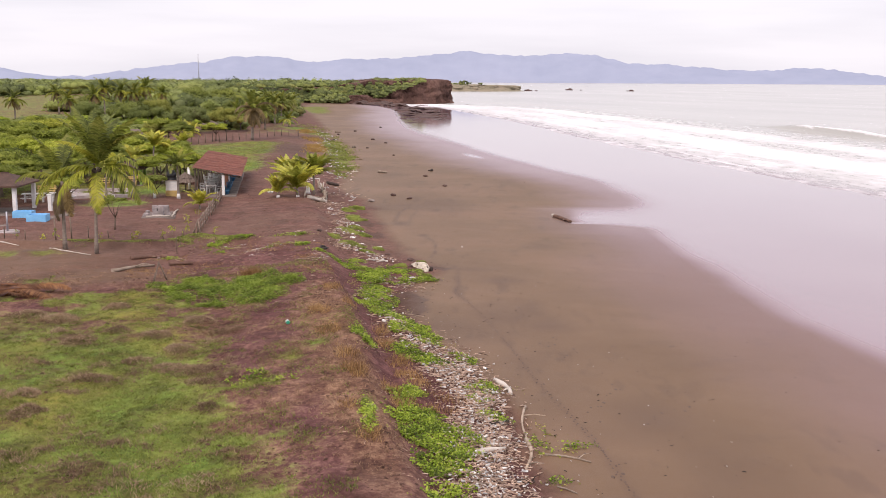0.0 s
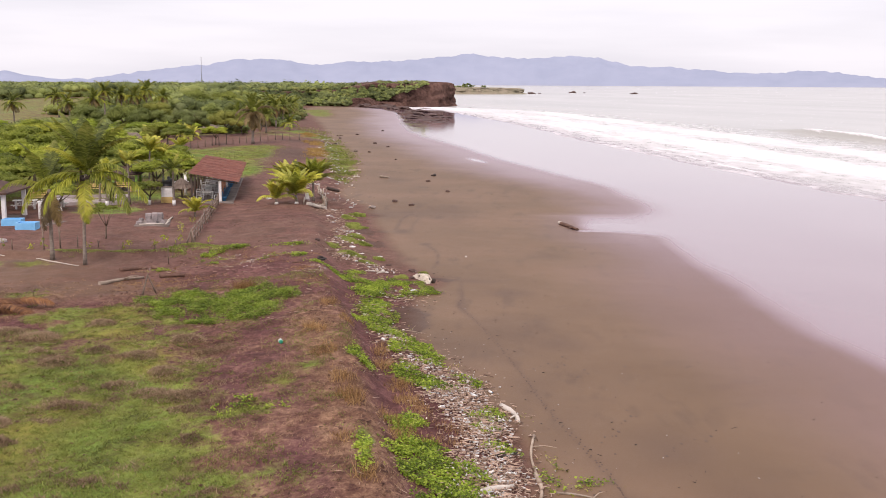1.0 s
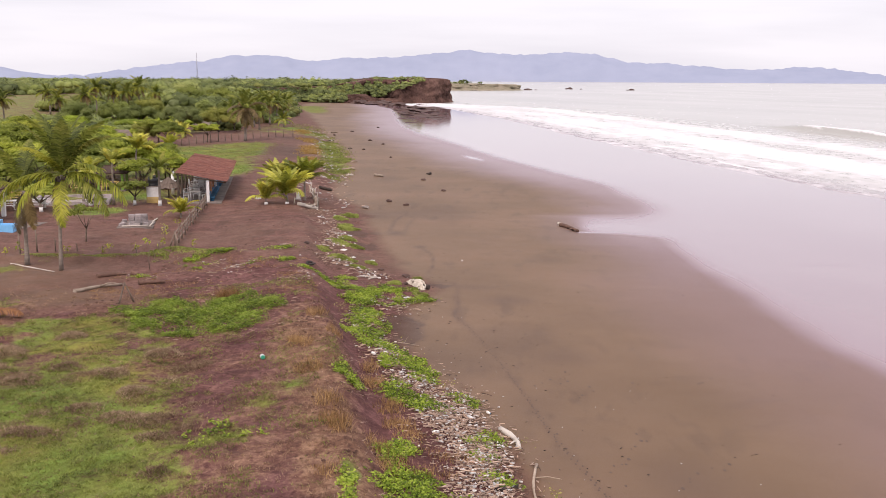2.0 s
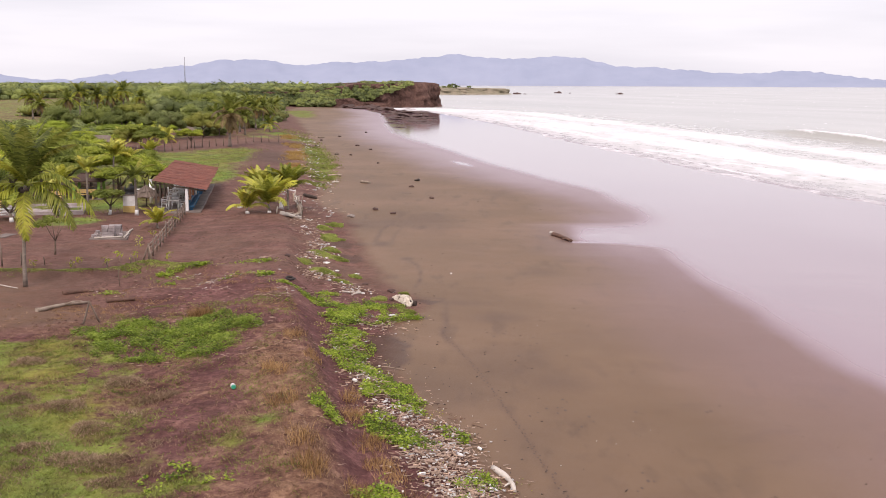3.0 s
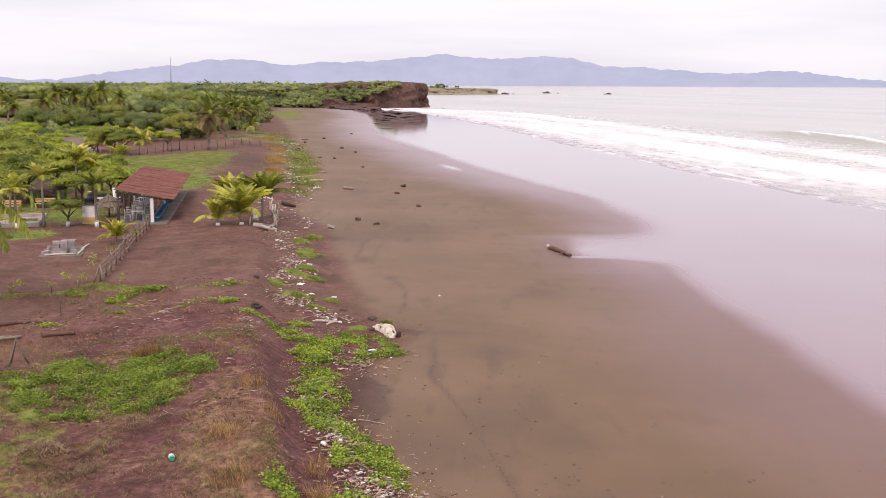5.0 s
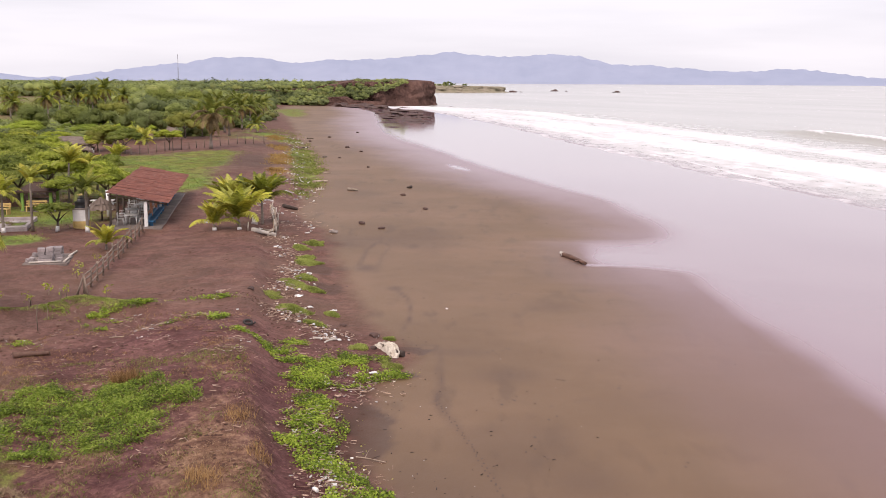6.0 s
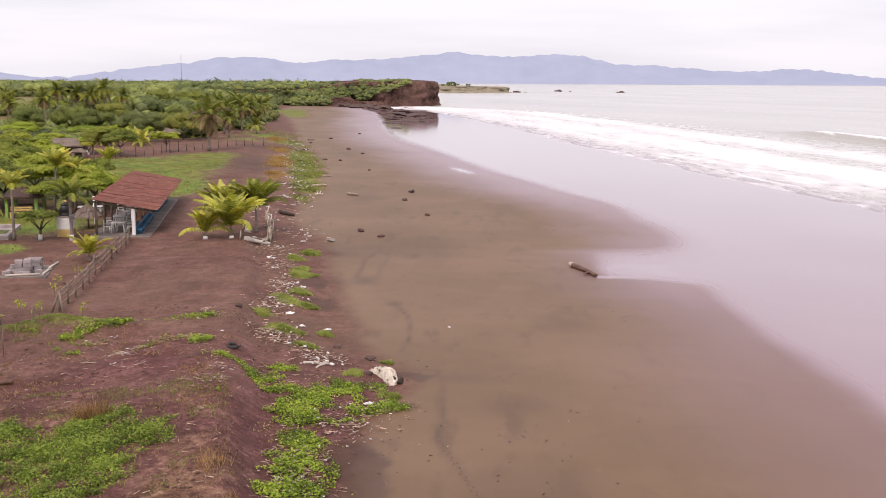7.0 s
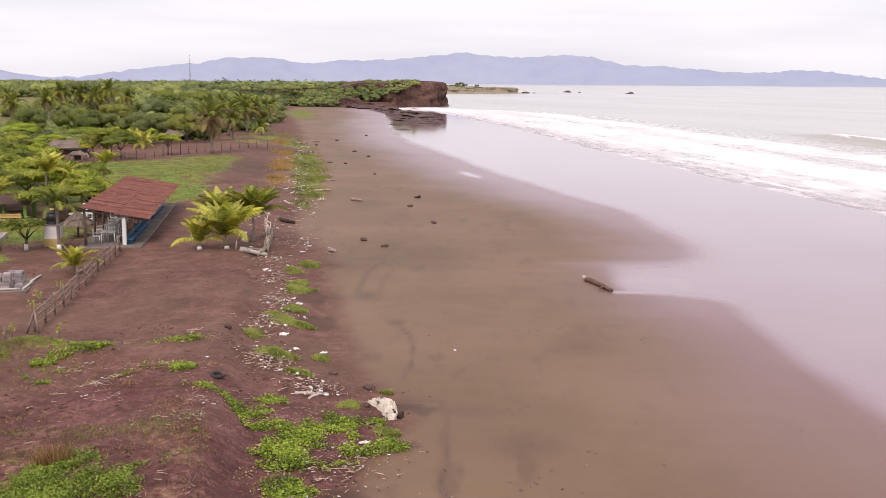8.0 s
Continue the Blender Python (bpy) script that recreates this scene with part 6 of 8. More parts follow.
def make_chair(x, y, z, turn):
    ob = thing("chair", x, y, z, turn, "white plastic garden chair under the pavilion roof", "chair", "plastic chairs")
    part("seat", boxed(-0.22, 0.22, -0.22, 0.22, 0.42, 0.45, bevel=0.01), M_PLASTIC, ob)
    bm = bmesh.new()
    for i in range(5):
        box(bm, -0.21 + 0.09 * i, -0.15 + 0.09 * i, 0.19, 0.215, 0.46, 0.80)
    box(bm, -0.23, 0.23, 0.185, 0.22, 0.80, 0.87, bevel=0.01)
    part("backrest", bm, M_PLASTIC, ob)
    for sx in (-1, 1):
        part("armrest", boxed(sx * 0.22 - 0.02, sx * 0.22 + 0.02, -0.2, 0.2, 0.62, 0.645), M_PLASTIC, ob)
        for sy in (-1, 1):
            part("leg", tubed([(sx * 0.23, sy * 0.22, 0), (sx * 0.2, sy * 0.19, 0.43)], [0.016, 0.024], 6), M_PLASTIC, ob)
    return ob


PAV = pose(-18.2, 89.0, 0.92, 0, 0, 9.5)


def pav(x, y, z=0.0):
    return PAV @ Vector((x, y, z))


def make_pavilion():
    ob = thing("pavilion", *PAV.translation, 9.5, "open dining pavilion with a rusty corrugated roof and blue parapet", "pavilion")
    part("slab", boxed(-3.9, 0.0, 0.0, 22.0, -0.6, 0.12, bevel=0.03), M_CONCRETE, ob, "grey concrete floor slab")
    sea_x, land_x = -1.1, -3.45
    low, high, span = 1.72, 2.46, 4.15

    def roof_z(x):
        return low + (high - low) * (0.45 - x) / span

    for i in range(7):
        y = 0.8 + 3.4 * i
        if i == 0:
            part("post", boxed(sea_x - 0.12, sea_x + 0.12, y - 0.12, y + 0.12, 0.12, roof_z(sea_x) - 0.14, bevel=0.02), M_WHITE, ob, "white square corner post")
        else:
            part("post", boxed(sea_x - 0.09, sea_x + 0.09, y - 0.09, y + 0.09, 0.12, roof_z(sea_x) - 0.14, bevel=0.015), M_SALMON if i % 3 else M_WHITE, ob, "painted masonry post")
        part("post", tubed([(land_x, y, 0.1), (land_x + 0.03, y, 1.2), (land_x, y, roof_z(land_x) - 0.12)], [0.10, 0.085, 0.08], 8), M_BARK, ob, "rough timber post")
        part("rafter", tubed([(0.35, y, roof_z(0.35) - 0.10), (-3.6, y, roof_z(-3.6) - 0.10)], [0.055, 0.06], 6), M_BARK, ob, "round timber rafter")
    for x in (0.3, -1.1, -2.3, -3.45):
        part("purlin", tubed([(x, 0.55, roof_z(x) - 0.045), (x, 22.2, roof_z(x) - 0.045)], [0.05, 0.05], 6), M_BARK, ob, "round timber purlin")
    for y0, y1 in ((0.95, 4.1), (4.3, 9.4), (12.6, 17.7), (17.9, 21.1)):
        part("parapet", boxed(sea_x - 0.07, sea_x + 0.07, y0, y1, 0.12, 0.62, bevel=0.015), M_BLUE, ob, "low blue painted parapet wall")
        bench = part("bench", boxed(sea_x + 0.11, sea_x + 0.47, y0, y1, 0.40, 0.47, bevel=0.01), M_BLUE, ob, "blue bench along the parapet")
        k = y0 + 0.3
        while k < y1:
            part("bench_leg", boxed(sea_x + 0.16, sea_x + 0.42, k - 0.05, k + 0.05, 0.12, 0.398), M_BLUE, bench)
            k += 1.5
        for z in (0.88,):
            part("handrail", boxed(sea_x - 0.03, sea_x + 0.03, y0, y1, z, z + 0.07), M_SALMON, ob, "salmon painted handrail")
    sheet = corrugated_sheet()
    tilt = -math.degrees(math.atan2(high - low, span))
    r = random.Random(2)
    for row in range(2):
        for i in range(24):
            x = -3.72 + 2.06 * row
            m = pose(x + r.uniform(-0.05, 0.05), 0.45 + 0.905 * i, roof_z(x) + 0.035 + 0.028 * (1 - row) + r.uniform(0, 0.005), r.uniform(-0.2, 0.2), -tilt + r.uniform(-0.2, 0.2), r.uniform(-0.3, 0.3))
            shared("roof_sheet", sheet, ob, m)
    return ob


make_pavilion()
table = None
for i, (x, y) in enumerate(((-2.2, 1.9), (-2.5, 4.9), (-2.2, 7.9), (-2.5, 10.9), (-2.2, 13.9), (-2.4, 17.4))):
    p = pav(x, y, 0.12)
    if table is None:
        table = make_table(*p, 9 + 12 * i)
        chair = make_chair(*pav(x + 0.75, y, 0.12), -81)
    else:
        copy_thing(table, pose(*p, 0, 0, 9 + 17 * i))
        copy_thing(chair, pose(*pav(x + 0.75, y + 0.1, 0.12), 0, 0, -81 + 9 * i))
    copy_thing(chair, pose(*pav(x - 0.75, y, 0.12), 0, 0, 99 + 7 * i))
    copy_thing(chair, pose(*pav(x, y + 0.78, 0.12), 0, 0, 9 - 5 * i))


# ---- fence from the pavilion ----
def make_rail_fence():
    ax, ay, bx, by = -19.2, 87.9, -16.25, 67.6
    ob = thing("fence", ax, ay, 0, 0, "weathered grey wooden rail fence beside the sandy yard", "fence")
    r = random.Random(9)
    n = 12
    tops = []
    for i in range(n + 1):
        k = i / n
        x, y = (bx - ax) * k, (by - ay) * k
        z = gz(ax + x, ay + y)
        h = r.uniform(0.92, 1.12)
        part("post", tubed([(x, y, z - 0.2), (x + r.uniform(-.04, .04), y, z + h)], [0.062, 0.05], 7), M_FENCE, ob)
        tops.append((x, y, z))
    for (x0, y0, z0), (x1, y1, z1) in zip(tops, tops[1:]):
        for h in (0.30, 0.60, 0.88):
            part("rail", tubed([(x0, y0, z0 + h + r.uniform(-.04, .04)), ((x0 + x1) / 2, (y0 + y1) / 2, (z0 + z1) / 2 + h + r.uniform(-.05, .03)), (x1, y1, z1 + h + r.uniform(-.04, .04))], [0.034, 0.038, 0.032], 6), M_FENCE, ob)
    x, y, z = tops[-1]
    for dx, dy in ((-0.28, -0.25), (0.25, -0.3)):
        part("brace", tubed([(x + dx, y + dy, z - 0.05), (x, y, z + 0.9)], [0.05, 0.04], 6), M_FENCE, ob)


def make_wire_fence():
    pts = [(-46, 149), (-40.5, 158), (-38, 166), (-33.5, 176), (-28.5, 184), (-25.5, 186)]
    ob = thing("fence", pts[0][0], pts[0][1], 0, 0, "line of rough timber fence posts along a dirt track", "fence")
    r = random.Random(10)
    for (ax, ay), (bx, by) in zip(pts, pts[1:]):
        n = max(2, int(math.hypot(bx - ax, by - ay) / 1.7))
        for i in range(n):
            x, y = ax + (bx - ax) * i / n, ay + (by - ay) * i / n
            z = gz(x, y)
            part("post", tubed([(x - pts[0][0], y - pts[0][1], z - 0.2), (x - pts[0][0] + r.uniform(-.08, .08), y - pts[0][1], z + r.uniform(1.1, 1.5))], [0.075, 0.055], 6), M_BARK, ob)


make_rail_fence()
make_wire_fence()


# ---- water tank on its plinth ----
def make_water_tank():
    x, y = -23.95, 89.9
    z = gz(x, y) - 0.05
    ob = thing("tank_plinth", x, y, z, 8, "white masonry plinth with a yellow painted base", "plinth")
    part("base", boxed(-0.50, 0.50, -0.5, 0.5, 0, 0.60, bevel=0.02), M_YELLOW, ob, "yellow painted lower wall")
    part("body", boxed(-0.48, 0.48, -0.48, 0.48, 0.60, 1.42, bevel=0.02), M_WHITE, ob, "white painted upper wall")
    part("top", boxed(-0.54, 0.54, -0.54, 0.54, 1.42, 1.49, bevel=0.02), M_CONCRETE, ob)
    tank = thing("water_tank", x, y, z + 1.49, 0, "black plastic water tank on a white plinth", "water tank")
    bm = bmesh.new()
    tube(bm, [(0, 0, 0), (0, 0, 0.08), (0, 0, 0.10), (0, 0, 0.28), (0, 0, 0.31), (0, 0, 0.5), (0, 0, 0.53), (0, 0, 0.66)], [0.41, 0.41, 0.39, 0.39, 0.41, 0.41, 0.39, 0.38], 24)
    part("body", bm, M_BLACK, tank)
    part("shoulder", tubed([(0, 0, 0.662), (0, 0, 0.78), (0, 0, 0.86)], [0.38, 0.28, 0.20], 24), M_BLACK, tank)
    part("lid", tubed([(0, 0, 0.862), (0, 0, 0.93), (0, 0, 0.96)], [0.22, 0.22, 0.15], 20), M_YELLOW, tank, "faded yellow lid")


make_water_tank()


# ---- thatch, shelters and huts ----
def thatch_cone(bm, radius, z0, z1, seed, sides=40):
    """A shaggy round thatch: two overlapping rings of uneven straw."""
    r = random.Random(seed)
    for a, b, r0, r1 in ((z0, z0 + (z1 - z0) * 0.6, radius, radius * 0.45), (z0 + (z1 - z0) * 0.42, z1, radius * 0.66, 0.04)):
        lo, hi = [], []
        for i in range(sides):
            t = 2 * math.pi * i / sides
            k = r0 * r.uniform(0.92, 1.08)
            lo.append(bm.verts.new((math.cos(t) * k, math.sin(t) * k, a + r.uniform(-0.10, 0.04))))
            hi.append(bm.verts.new((math.cos(t) * r1, math.sin(t) * r1, b)))
        under = bm.verts.new((0, 0, a + 0.12))
        for i in range(sides):
            j = (i + 1) % sides
            bm.faces.new((lo[i], lo[j], hi[j], hi[i]))
            bm.faces.new((lo[j], lo[i], under))
        bm.faces.new(hi)
    return bm


def make_palapa(x, y, radius, height, label):
    z = gz(x, y)
    ob = thing("palapa", x, y, z, 0, label, "sunshade")
    part("post", tubed([(0, 0, -0.1), (0.02, 0, height - 0.3)], [0.07, 0.06], 8), M_BARK, ob)
    part("thatch", thatch_cone(bmesh.new(), radius, height * 0.52, height, 4), M_THATCH, ob)


def hip_roof(bm, w, d, z0, z1, ridge, over=0.0):
    """A hipped roof slab of real thickness over w by d; ridge: the length of its ridge along x."""
    a = [(-w / 2, -d / 2), (w / 2, -d / 2), (w / 2, d / 2), (-w / 2, d / 2)]
    lo = [bm.verts.new((x, y, z0 - 0.12)) for x, y in a]
    mi = [bm.verts.new((x, y, z0)) for x, y in a]
    r0, r1 = bm.verts.new((-ridge / 2, 0, z1)), bm.verts.new((ridge / 2, 0, z1))
    for i in range(4):
        bm.faces.new((lo[i], lo[(i + 1) % 4], mi[(i + 1) % 4], mi[i]))
    bm.faces.new((mi[0], mi[1], r1, r0))
    bm.faces.new((mi[2], mi[3], r0, r1))
    bm.faces.new((mi[1], mi[2], r1))
    bm.faces.new((mi[3], mi[0], r0))
    bm.faces.new(lo[::-1])
    return bm


def make_shelter(x, y, w, d, eave, peak, turn, post_mat, roof_mat, label, post=0.11, benches=()):
    z = gz(x, y) - 0.02
    ob = thing("shelter", x, y, z, turn, label, "shelter")
    part("floor_slab", boxed(-w / 2 + .1, w / 2 - .1, -d / 2 + .1, d / 2 - .1, -0.3, 0.08, bevel=0.02), M_CONCRETE, ob, "concrete floor slab")
    for sx in (-1, 1):
        for sy in (-1, 1):
            part("post", boxed(sx * (w / 2 - .4) - post, sx * (w / 2 - .4) + post, sy * (d / 2 - .4) - post, sy * (d / 2 - .4) + post, 0.08, eave - 0.12, bevel=0.02), post_mat, ob)
    part("roof", hip_roof(bmesh.new(), w, d, eave, peak, w * 0.45), roof_mat, ob)
    part("ridge_cap", tubed([(-w * 0.23, 0, peak + 0.01), (w * 0.23, 0, peak + 0.01)], [0.07, 0.07], 6), roof_mat, ob)
    return ob


def make_bench(x, y, turn, material, label):
    z = gz(x, y)
    ob = thing("bench", x, y, z, turn, label, "bench", "park benches")
    for i in range(3):
        part("seat_slat", boxed(-0.8, 0.8, -0.2 + 0.14 * i, -0.08 + 0.14 * i, 0.42, 0.46), material, ob)
    for i in range(2):
        part("back_slat", boxed(-0.8, 0.8, 0.23, 0.27, 0.55 + 0.18 * i, 0.68 + 0.18 * i), material, ob)
    for sx in (-0.65, 0.65):
        part("leg", boxed(sx - 0.04, sx + 0.04, -0.2, 0.22, 0, 0.42), material, ob)
        part("back_post", boxed(sx - 0.04, sx + 0.04, 0.27, 0.32, 0, 0.88), material, ob)


def make_picnic_table(x, y, turn, material, label):
    z = gz(x, y)
    ob = thing("picnic_table", x, y, z, turn, label, "table", "picnic tables")
    part("tabletop", boxed(-0.9, 0.9, -0.4, 0.4, 0.71, 0.76, bevel=0.01), material, ob)
    for s in (-1, 1):
        part("seat", boxed(-0.9, 0.9, s * 0.72 - 0.14, s * 0.72 + 0.14, 0.42, 0.46, bevel=0.01), material, ob)
        part("leg", boxed(s * 0.7 - 0.05, s * 0.7 + 0.05, -0.75, 0.75, 0.34, 0.42), material, ob)
        part("leg", boxed(s * 0.7 - 0.06, s * 0.7 + 0.06, -0.15, 0.15, 0, 0.71), material, ob)


make_palapa(-23.65, 93.3, 1.05, 1.75, "small round thatched sunshade on a timber post")
make_shelter(-34.3, 78.2, 5.4, 5.0, 2.25, 3.0, 4, M_WHITE, M_ROOF_BROWN, "open shelter with white posts and a dark brown roof", 0.14)
make_shelter(-30.45, 99.6, 2.9, 3.2, 1.65, 2.15, 8, M_GREENPAINT, M_ROOF_BROWN, "open shelter with green posts and a brown roof")
make_bench(-30.3, 98.2, 3, M_YELLOW, "yellow painted wooden bench by the shelter")
make_bench(-32.4, 96.6, -8, M_YELLOW, "yellow painted wooden bench on the lawn")
make_bench(-34.4, 88.6, 12, M_YELLOW, "yellow painted wooden bench near the pool")
make_picnic_table(-30.7, 100.8, 12, M_BLOCK, "pale picnic table under the shelter roof")
make_picnic_table(-31.6, 84.8, 40, M_PLASTIC, "white picnic table near the pool")
make_picnic_table(-33.8, 84.5, 10, M_PLASTIC, "white picnic table near the white-posted shelter")
make_picnic_table(-25.6, 99.6, 10, M_PLASTIC, "white picnic table on the lawn behind the pavilion")


def make_hut(x, y, w, d, eave, peak, turn, label, wall_mat):
    z = gz(x, y) - 0.05
    ob = thing("hut", x, y, z, turn, label, "hut")
    wall = part("wall", boxed(-w / 2 + .5, w / 2 - .5, -d / 2 + .5, d / 2 - .5, 0, eave), wall_mat, ob)
    part("door", boxed(-0.45, 0.45, -d / 2 + .46, -d / 2 + .498, 0, min(1.9, eave - .1)), M_DARKWOOD, wall, "dark doorway")
    bm = bmesh.new()
    hip_roof(bm, w, d, eave, peak, w * 0.5)
    bmesh.ops.subdivide_edges(bm, edges=bm.edges[:], cuts=3, use_grid_fill=True)
    r = random.Random(int(w * 10))
    for v in bm.verts:
        v.co += Vector((r.uniform(-.06, .06), r.uniform(-.06, .06), r.uniform(-.07, .07)))
    part("roof", bm, M_THATCH, ob, "grey weathered thatched roof")


make_hut(-52.5, 169, 6.0, 5.0, 0.95, 1.95, 12, "thatched hut with a low grey roof among trees", M_DARKWOOD)
make_hut(-47, 204.5, 4.6, 4.0, 0.9, 1.9, 6, "small dark thatched hut at the wood's edge", M_DARKWOOD)
make_hut(-46.6, 157.5, 2.0, 1.9, 0.85, 1.3, 25, "tiny shed with pale walls beside the track", M_BLOCK)


# ---- pool, tanks, blocks ----
def basin(bm, w, d, h, wall, floor):
    """An open-topped rectangular basin with walls of real thickness."""
    box(bm, -w / 2, w / 2, -d / 2, d / 2, 0, floor)
    box(bm, -w / 2, w / 2, -d / 2, -d / 2 + wall, floor, h)
    box(bm, -w / 2, w / 2, d / 2 - wall, d / 2, floor, h)
    box(bm, -w / 2, -w / 2 + wall, -d / 2 + wall, d / 2 - wall, floor, h)
    box(bm, w / 2 - wall, w / 2, -d / 2 + wall, d / 2 - wall, floor, h)
    return bm


pool = thing("pool", -30.6, 90.0, gz(-30.6, 90) - 0.1, 14, "empty grey concrete wading pool with a raised rim", "pool")
part("basin", basin(bmesh.new(), 6.0, 5.6, 0.34, 0.25, 0.12), M_BLOCK, pool)
for x, y, turn in ((-30.75, 75.1, 6), (-29.0, 73.3, 4)):
    tank = thing("washing_tank", x, y, gz(x, y) - 0.02, turn, "pale blue painted open concrete tank on a path", "tank", "blue tanks")
    part("basin", basin(bmesh.new(), 1.35, 1.0, 0.5, 0.09, 0.10), M_TANKBLUE, tank)
for x, y, w, d, turn in ((-30.4, 71.6, 6.2, 0.9, 28), (-33, 73.4, 5, 0.8, 4), (-28.6, 75.2, 0.9, 4.4, -12)):
    slab = thing("path_slab", x, y, gz(x, y), turn, "pale worn concrete path slab on dark sand", "path")
    part("slab", boxed(-w / 2, w / 2, -d / 2, d / 2, -0.15, 0.05, bevel=0.02), M_CONCRETE, slab)
pole = thing("pole", -28.9, 68.0, gz(-28.9, 68), 0, "thin grey pole in a round concrete base", "pole")
part("base", tubed([(0, 0, -0.1), (0, 0, 0.08)], [0.75, 0.72], 20), M_BLOCK, pole, "round concrete base")
part("shaft", tubed([(0, 0, 0.08), (0, 0, 1.35)], [0.07, 0.06], 8), M_STEEL, pole)
post = thing("gate_post", -30.3, 78.9, gz(-30.3, 78.9), 0, "short white painted square post", "post")
part("shaft", boxed(-0.14, 0.14, -0.14, 0.14, -0.1, 1.25, bevel=0.02), M_WHITE, post)
part("cap", boxed(-0.18, 0.18, -0.18, 0.18, 1.252, 1.32, bevel=0.02), M_WHITE, post)
post = thing("gate_post", -23.9, 95.6, gz(-23.9, 95.6), 0, "tall white painted round post on the lawn", "post")
part("shaft", tubed([(0, 0, -0.1), (0, 0, 1.9)], [0.13, 0.13], 12), M_WHITE, post)
part("cap", tubed([(0, 0, 1.902), (0, 0, 1.97)], [0.17, 0.15], 12), M_WHITE, post)


def make_block_grill():
    x, y = -21.5, 77.4
    ob = thing("block_hearth", x, y, gz(x, y) - 0.02, 12, "pale concrete block hearth on a low slab", "hearth")
    part("slab", boxed(-1.25, 1.15, -1.7, 1.6, -0.2, 0.05, bevel=0.03), M_CONCRETE, ob, "cracked concrete slab")
    for x0, y0, x1, y1 in ((0.95, -1.55, 1.1, 0.1), (0.98, 0.25, 1.2, 2.0), (-0.9, -1.62, 0.8, -1.5)):
        part("board", tubed([(x0, y0, 0.11), ((x0 + x1) / 2, (y0 + y1) / 2, 0.12), (x1, y1, 0.11)], [0.06, 0.055, 0.06], 6), M_DRIFT_PALE, ob, "pale weathered board edging the slab")
    r = random.Random(3)
    me = boxed(-0.19, 0.19, -0.09, 0.09, 0, 0.19, bevel=0.012)
    first = part("block", me, M_BLOCK, ob)
    first.matrix_basis = pose(0.62, -0.9, 0.054, 0, 0, 40)
    for x0, y0 in ((-0.95, 0.9), (-1.0, -1.1), (-0.85, -0.75)):
        shared("block", first.data, ob, pose(x0, y0, 0.054, 0, 0, 60 * x0))
    for y0, rows_, layers in ((-1.15, 3, 4), (0.15, 4, 3)):
        for z in range(layers):
            for i in range(2):
                for j in range(rows_):
                    if z == layers - 1 and (i + j) % 3 == 2:
                        continue
                    shared("block", first.data, ob, pose(-0.28 + 0.4 * i + 0.3 * (y0 > 0) + r.uniform(-.04, .04), y0 + 0.2 * j, 0.054 + 0.196 * z, 0, 0, r.uniform(-4, 4)))


make_block_grill()


def make_sapling(x, y, seed):
    r = random.Random(seed)
    h = r.uniform(0.4, 0.8)
    ob = thing("sapling", x, y, gz(x, y), 0, "thin sapling with a few yellow-green leaves in sand", "sapling", "planted saplings")
    part("stem", tubed([(0, 0, -0.05), (r.uniform(-.06, .06), 0, h * 0.5), (r.uniform(-.1, .1), r.uniform(-.1, .1), h)], [0.018, 0.014, 0.008], 6), M_DRIFT, ob)
    k = 22
    c = np.stack([rng.normal(0, 0.11, k), rng.normal(0, 0.11, k), h * rng.uniform(0.45, 1.08, k)], -1)
    v, f = leaf_quads(c, rng.normal(size=(k, 3)) + [0, 0, 0.6], rng.uniform(0.05, 0.12, k), 0.4)
    lv = new("leaves", mesh_from("leaves", v, f, M_FROND_YELLOW if seed % 2 else M_LEAF_ALMOND))
    lv.parent = ob


for i, (x, y) in enumerate(((-26.6, 63.9), (-25.1, 64.3), (-24.2, 64.0), (-21.6, 64.4), (-19.4, 64.2), (-17.6, 64.3), (-16.0, 62.2), (-18.0, 71.7), (-17.9, 67.4), (-18.5, 73.5), (-16.6, 66.2), (-14.9, 66.6), (-18.2, 75.6), (-19.7, 66.0))):
    make_sapling(x, y, i)

# stakes left of an old fence
for i, (x, y, h, w) in enumerate(((-24.8, 65.6, 1.5, .055), (-23.85, 65.75, 1.35, .05), (-22.8, 65.8, .75, .04), (-26.5, 65.0, .6, .04), (-21.6, 66.0, .5, .035), (-15.75, 60.5, 1.1, .022), (-16.8, 66.0, .55, .05), (-17.9, 65.2, .45, .035), (-27.9, 65.2, .7, .04), (-19.9, 65.4, .45, .035))):
    r = random.Random(i + 640)
    post = thing("stake", x, y, gz(x, y), 0, "weathered dark stake standing in the sand", "stake", "old fence stakes")
    part("shaft", tubed([(0, 0, -0.15), (r.uniform(-.03, .03), r.uniform(-.03, .03), h * 0.5), (r.uniform(-.07, .07), r.uniform(-.05, .05), h)], [w, w * 0.9, w * 0.75], 7), M_BARK if i % 3 else M_FENCE, post)
    part("stub", tubed([(0, 0, h * 0.7), (0.05 + w, 0.03, h * 0.78)], [w * 0.5, w * 0.3], 5), M_BARK if i % 3 else M_FENCE, post)

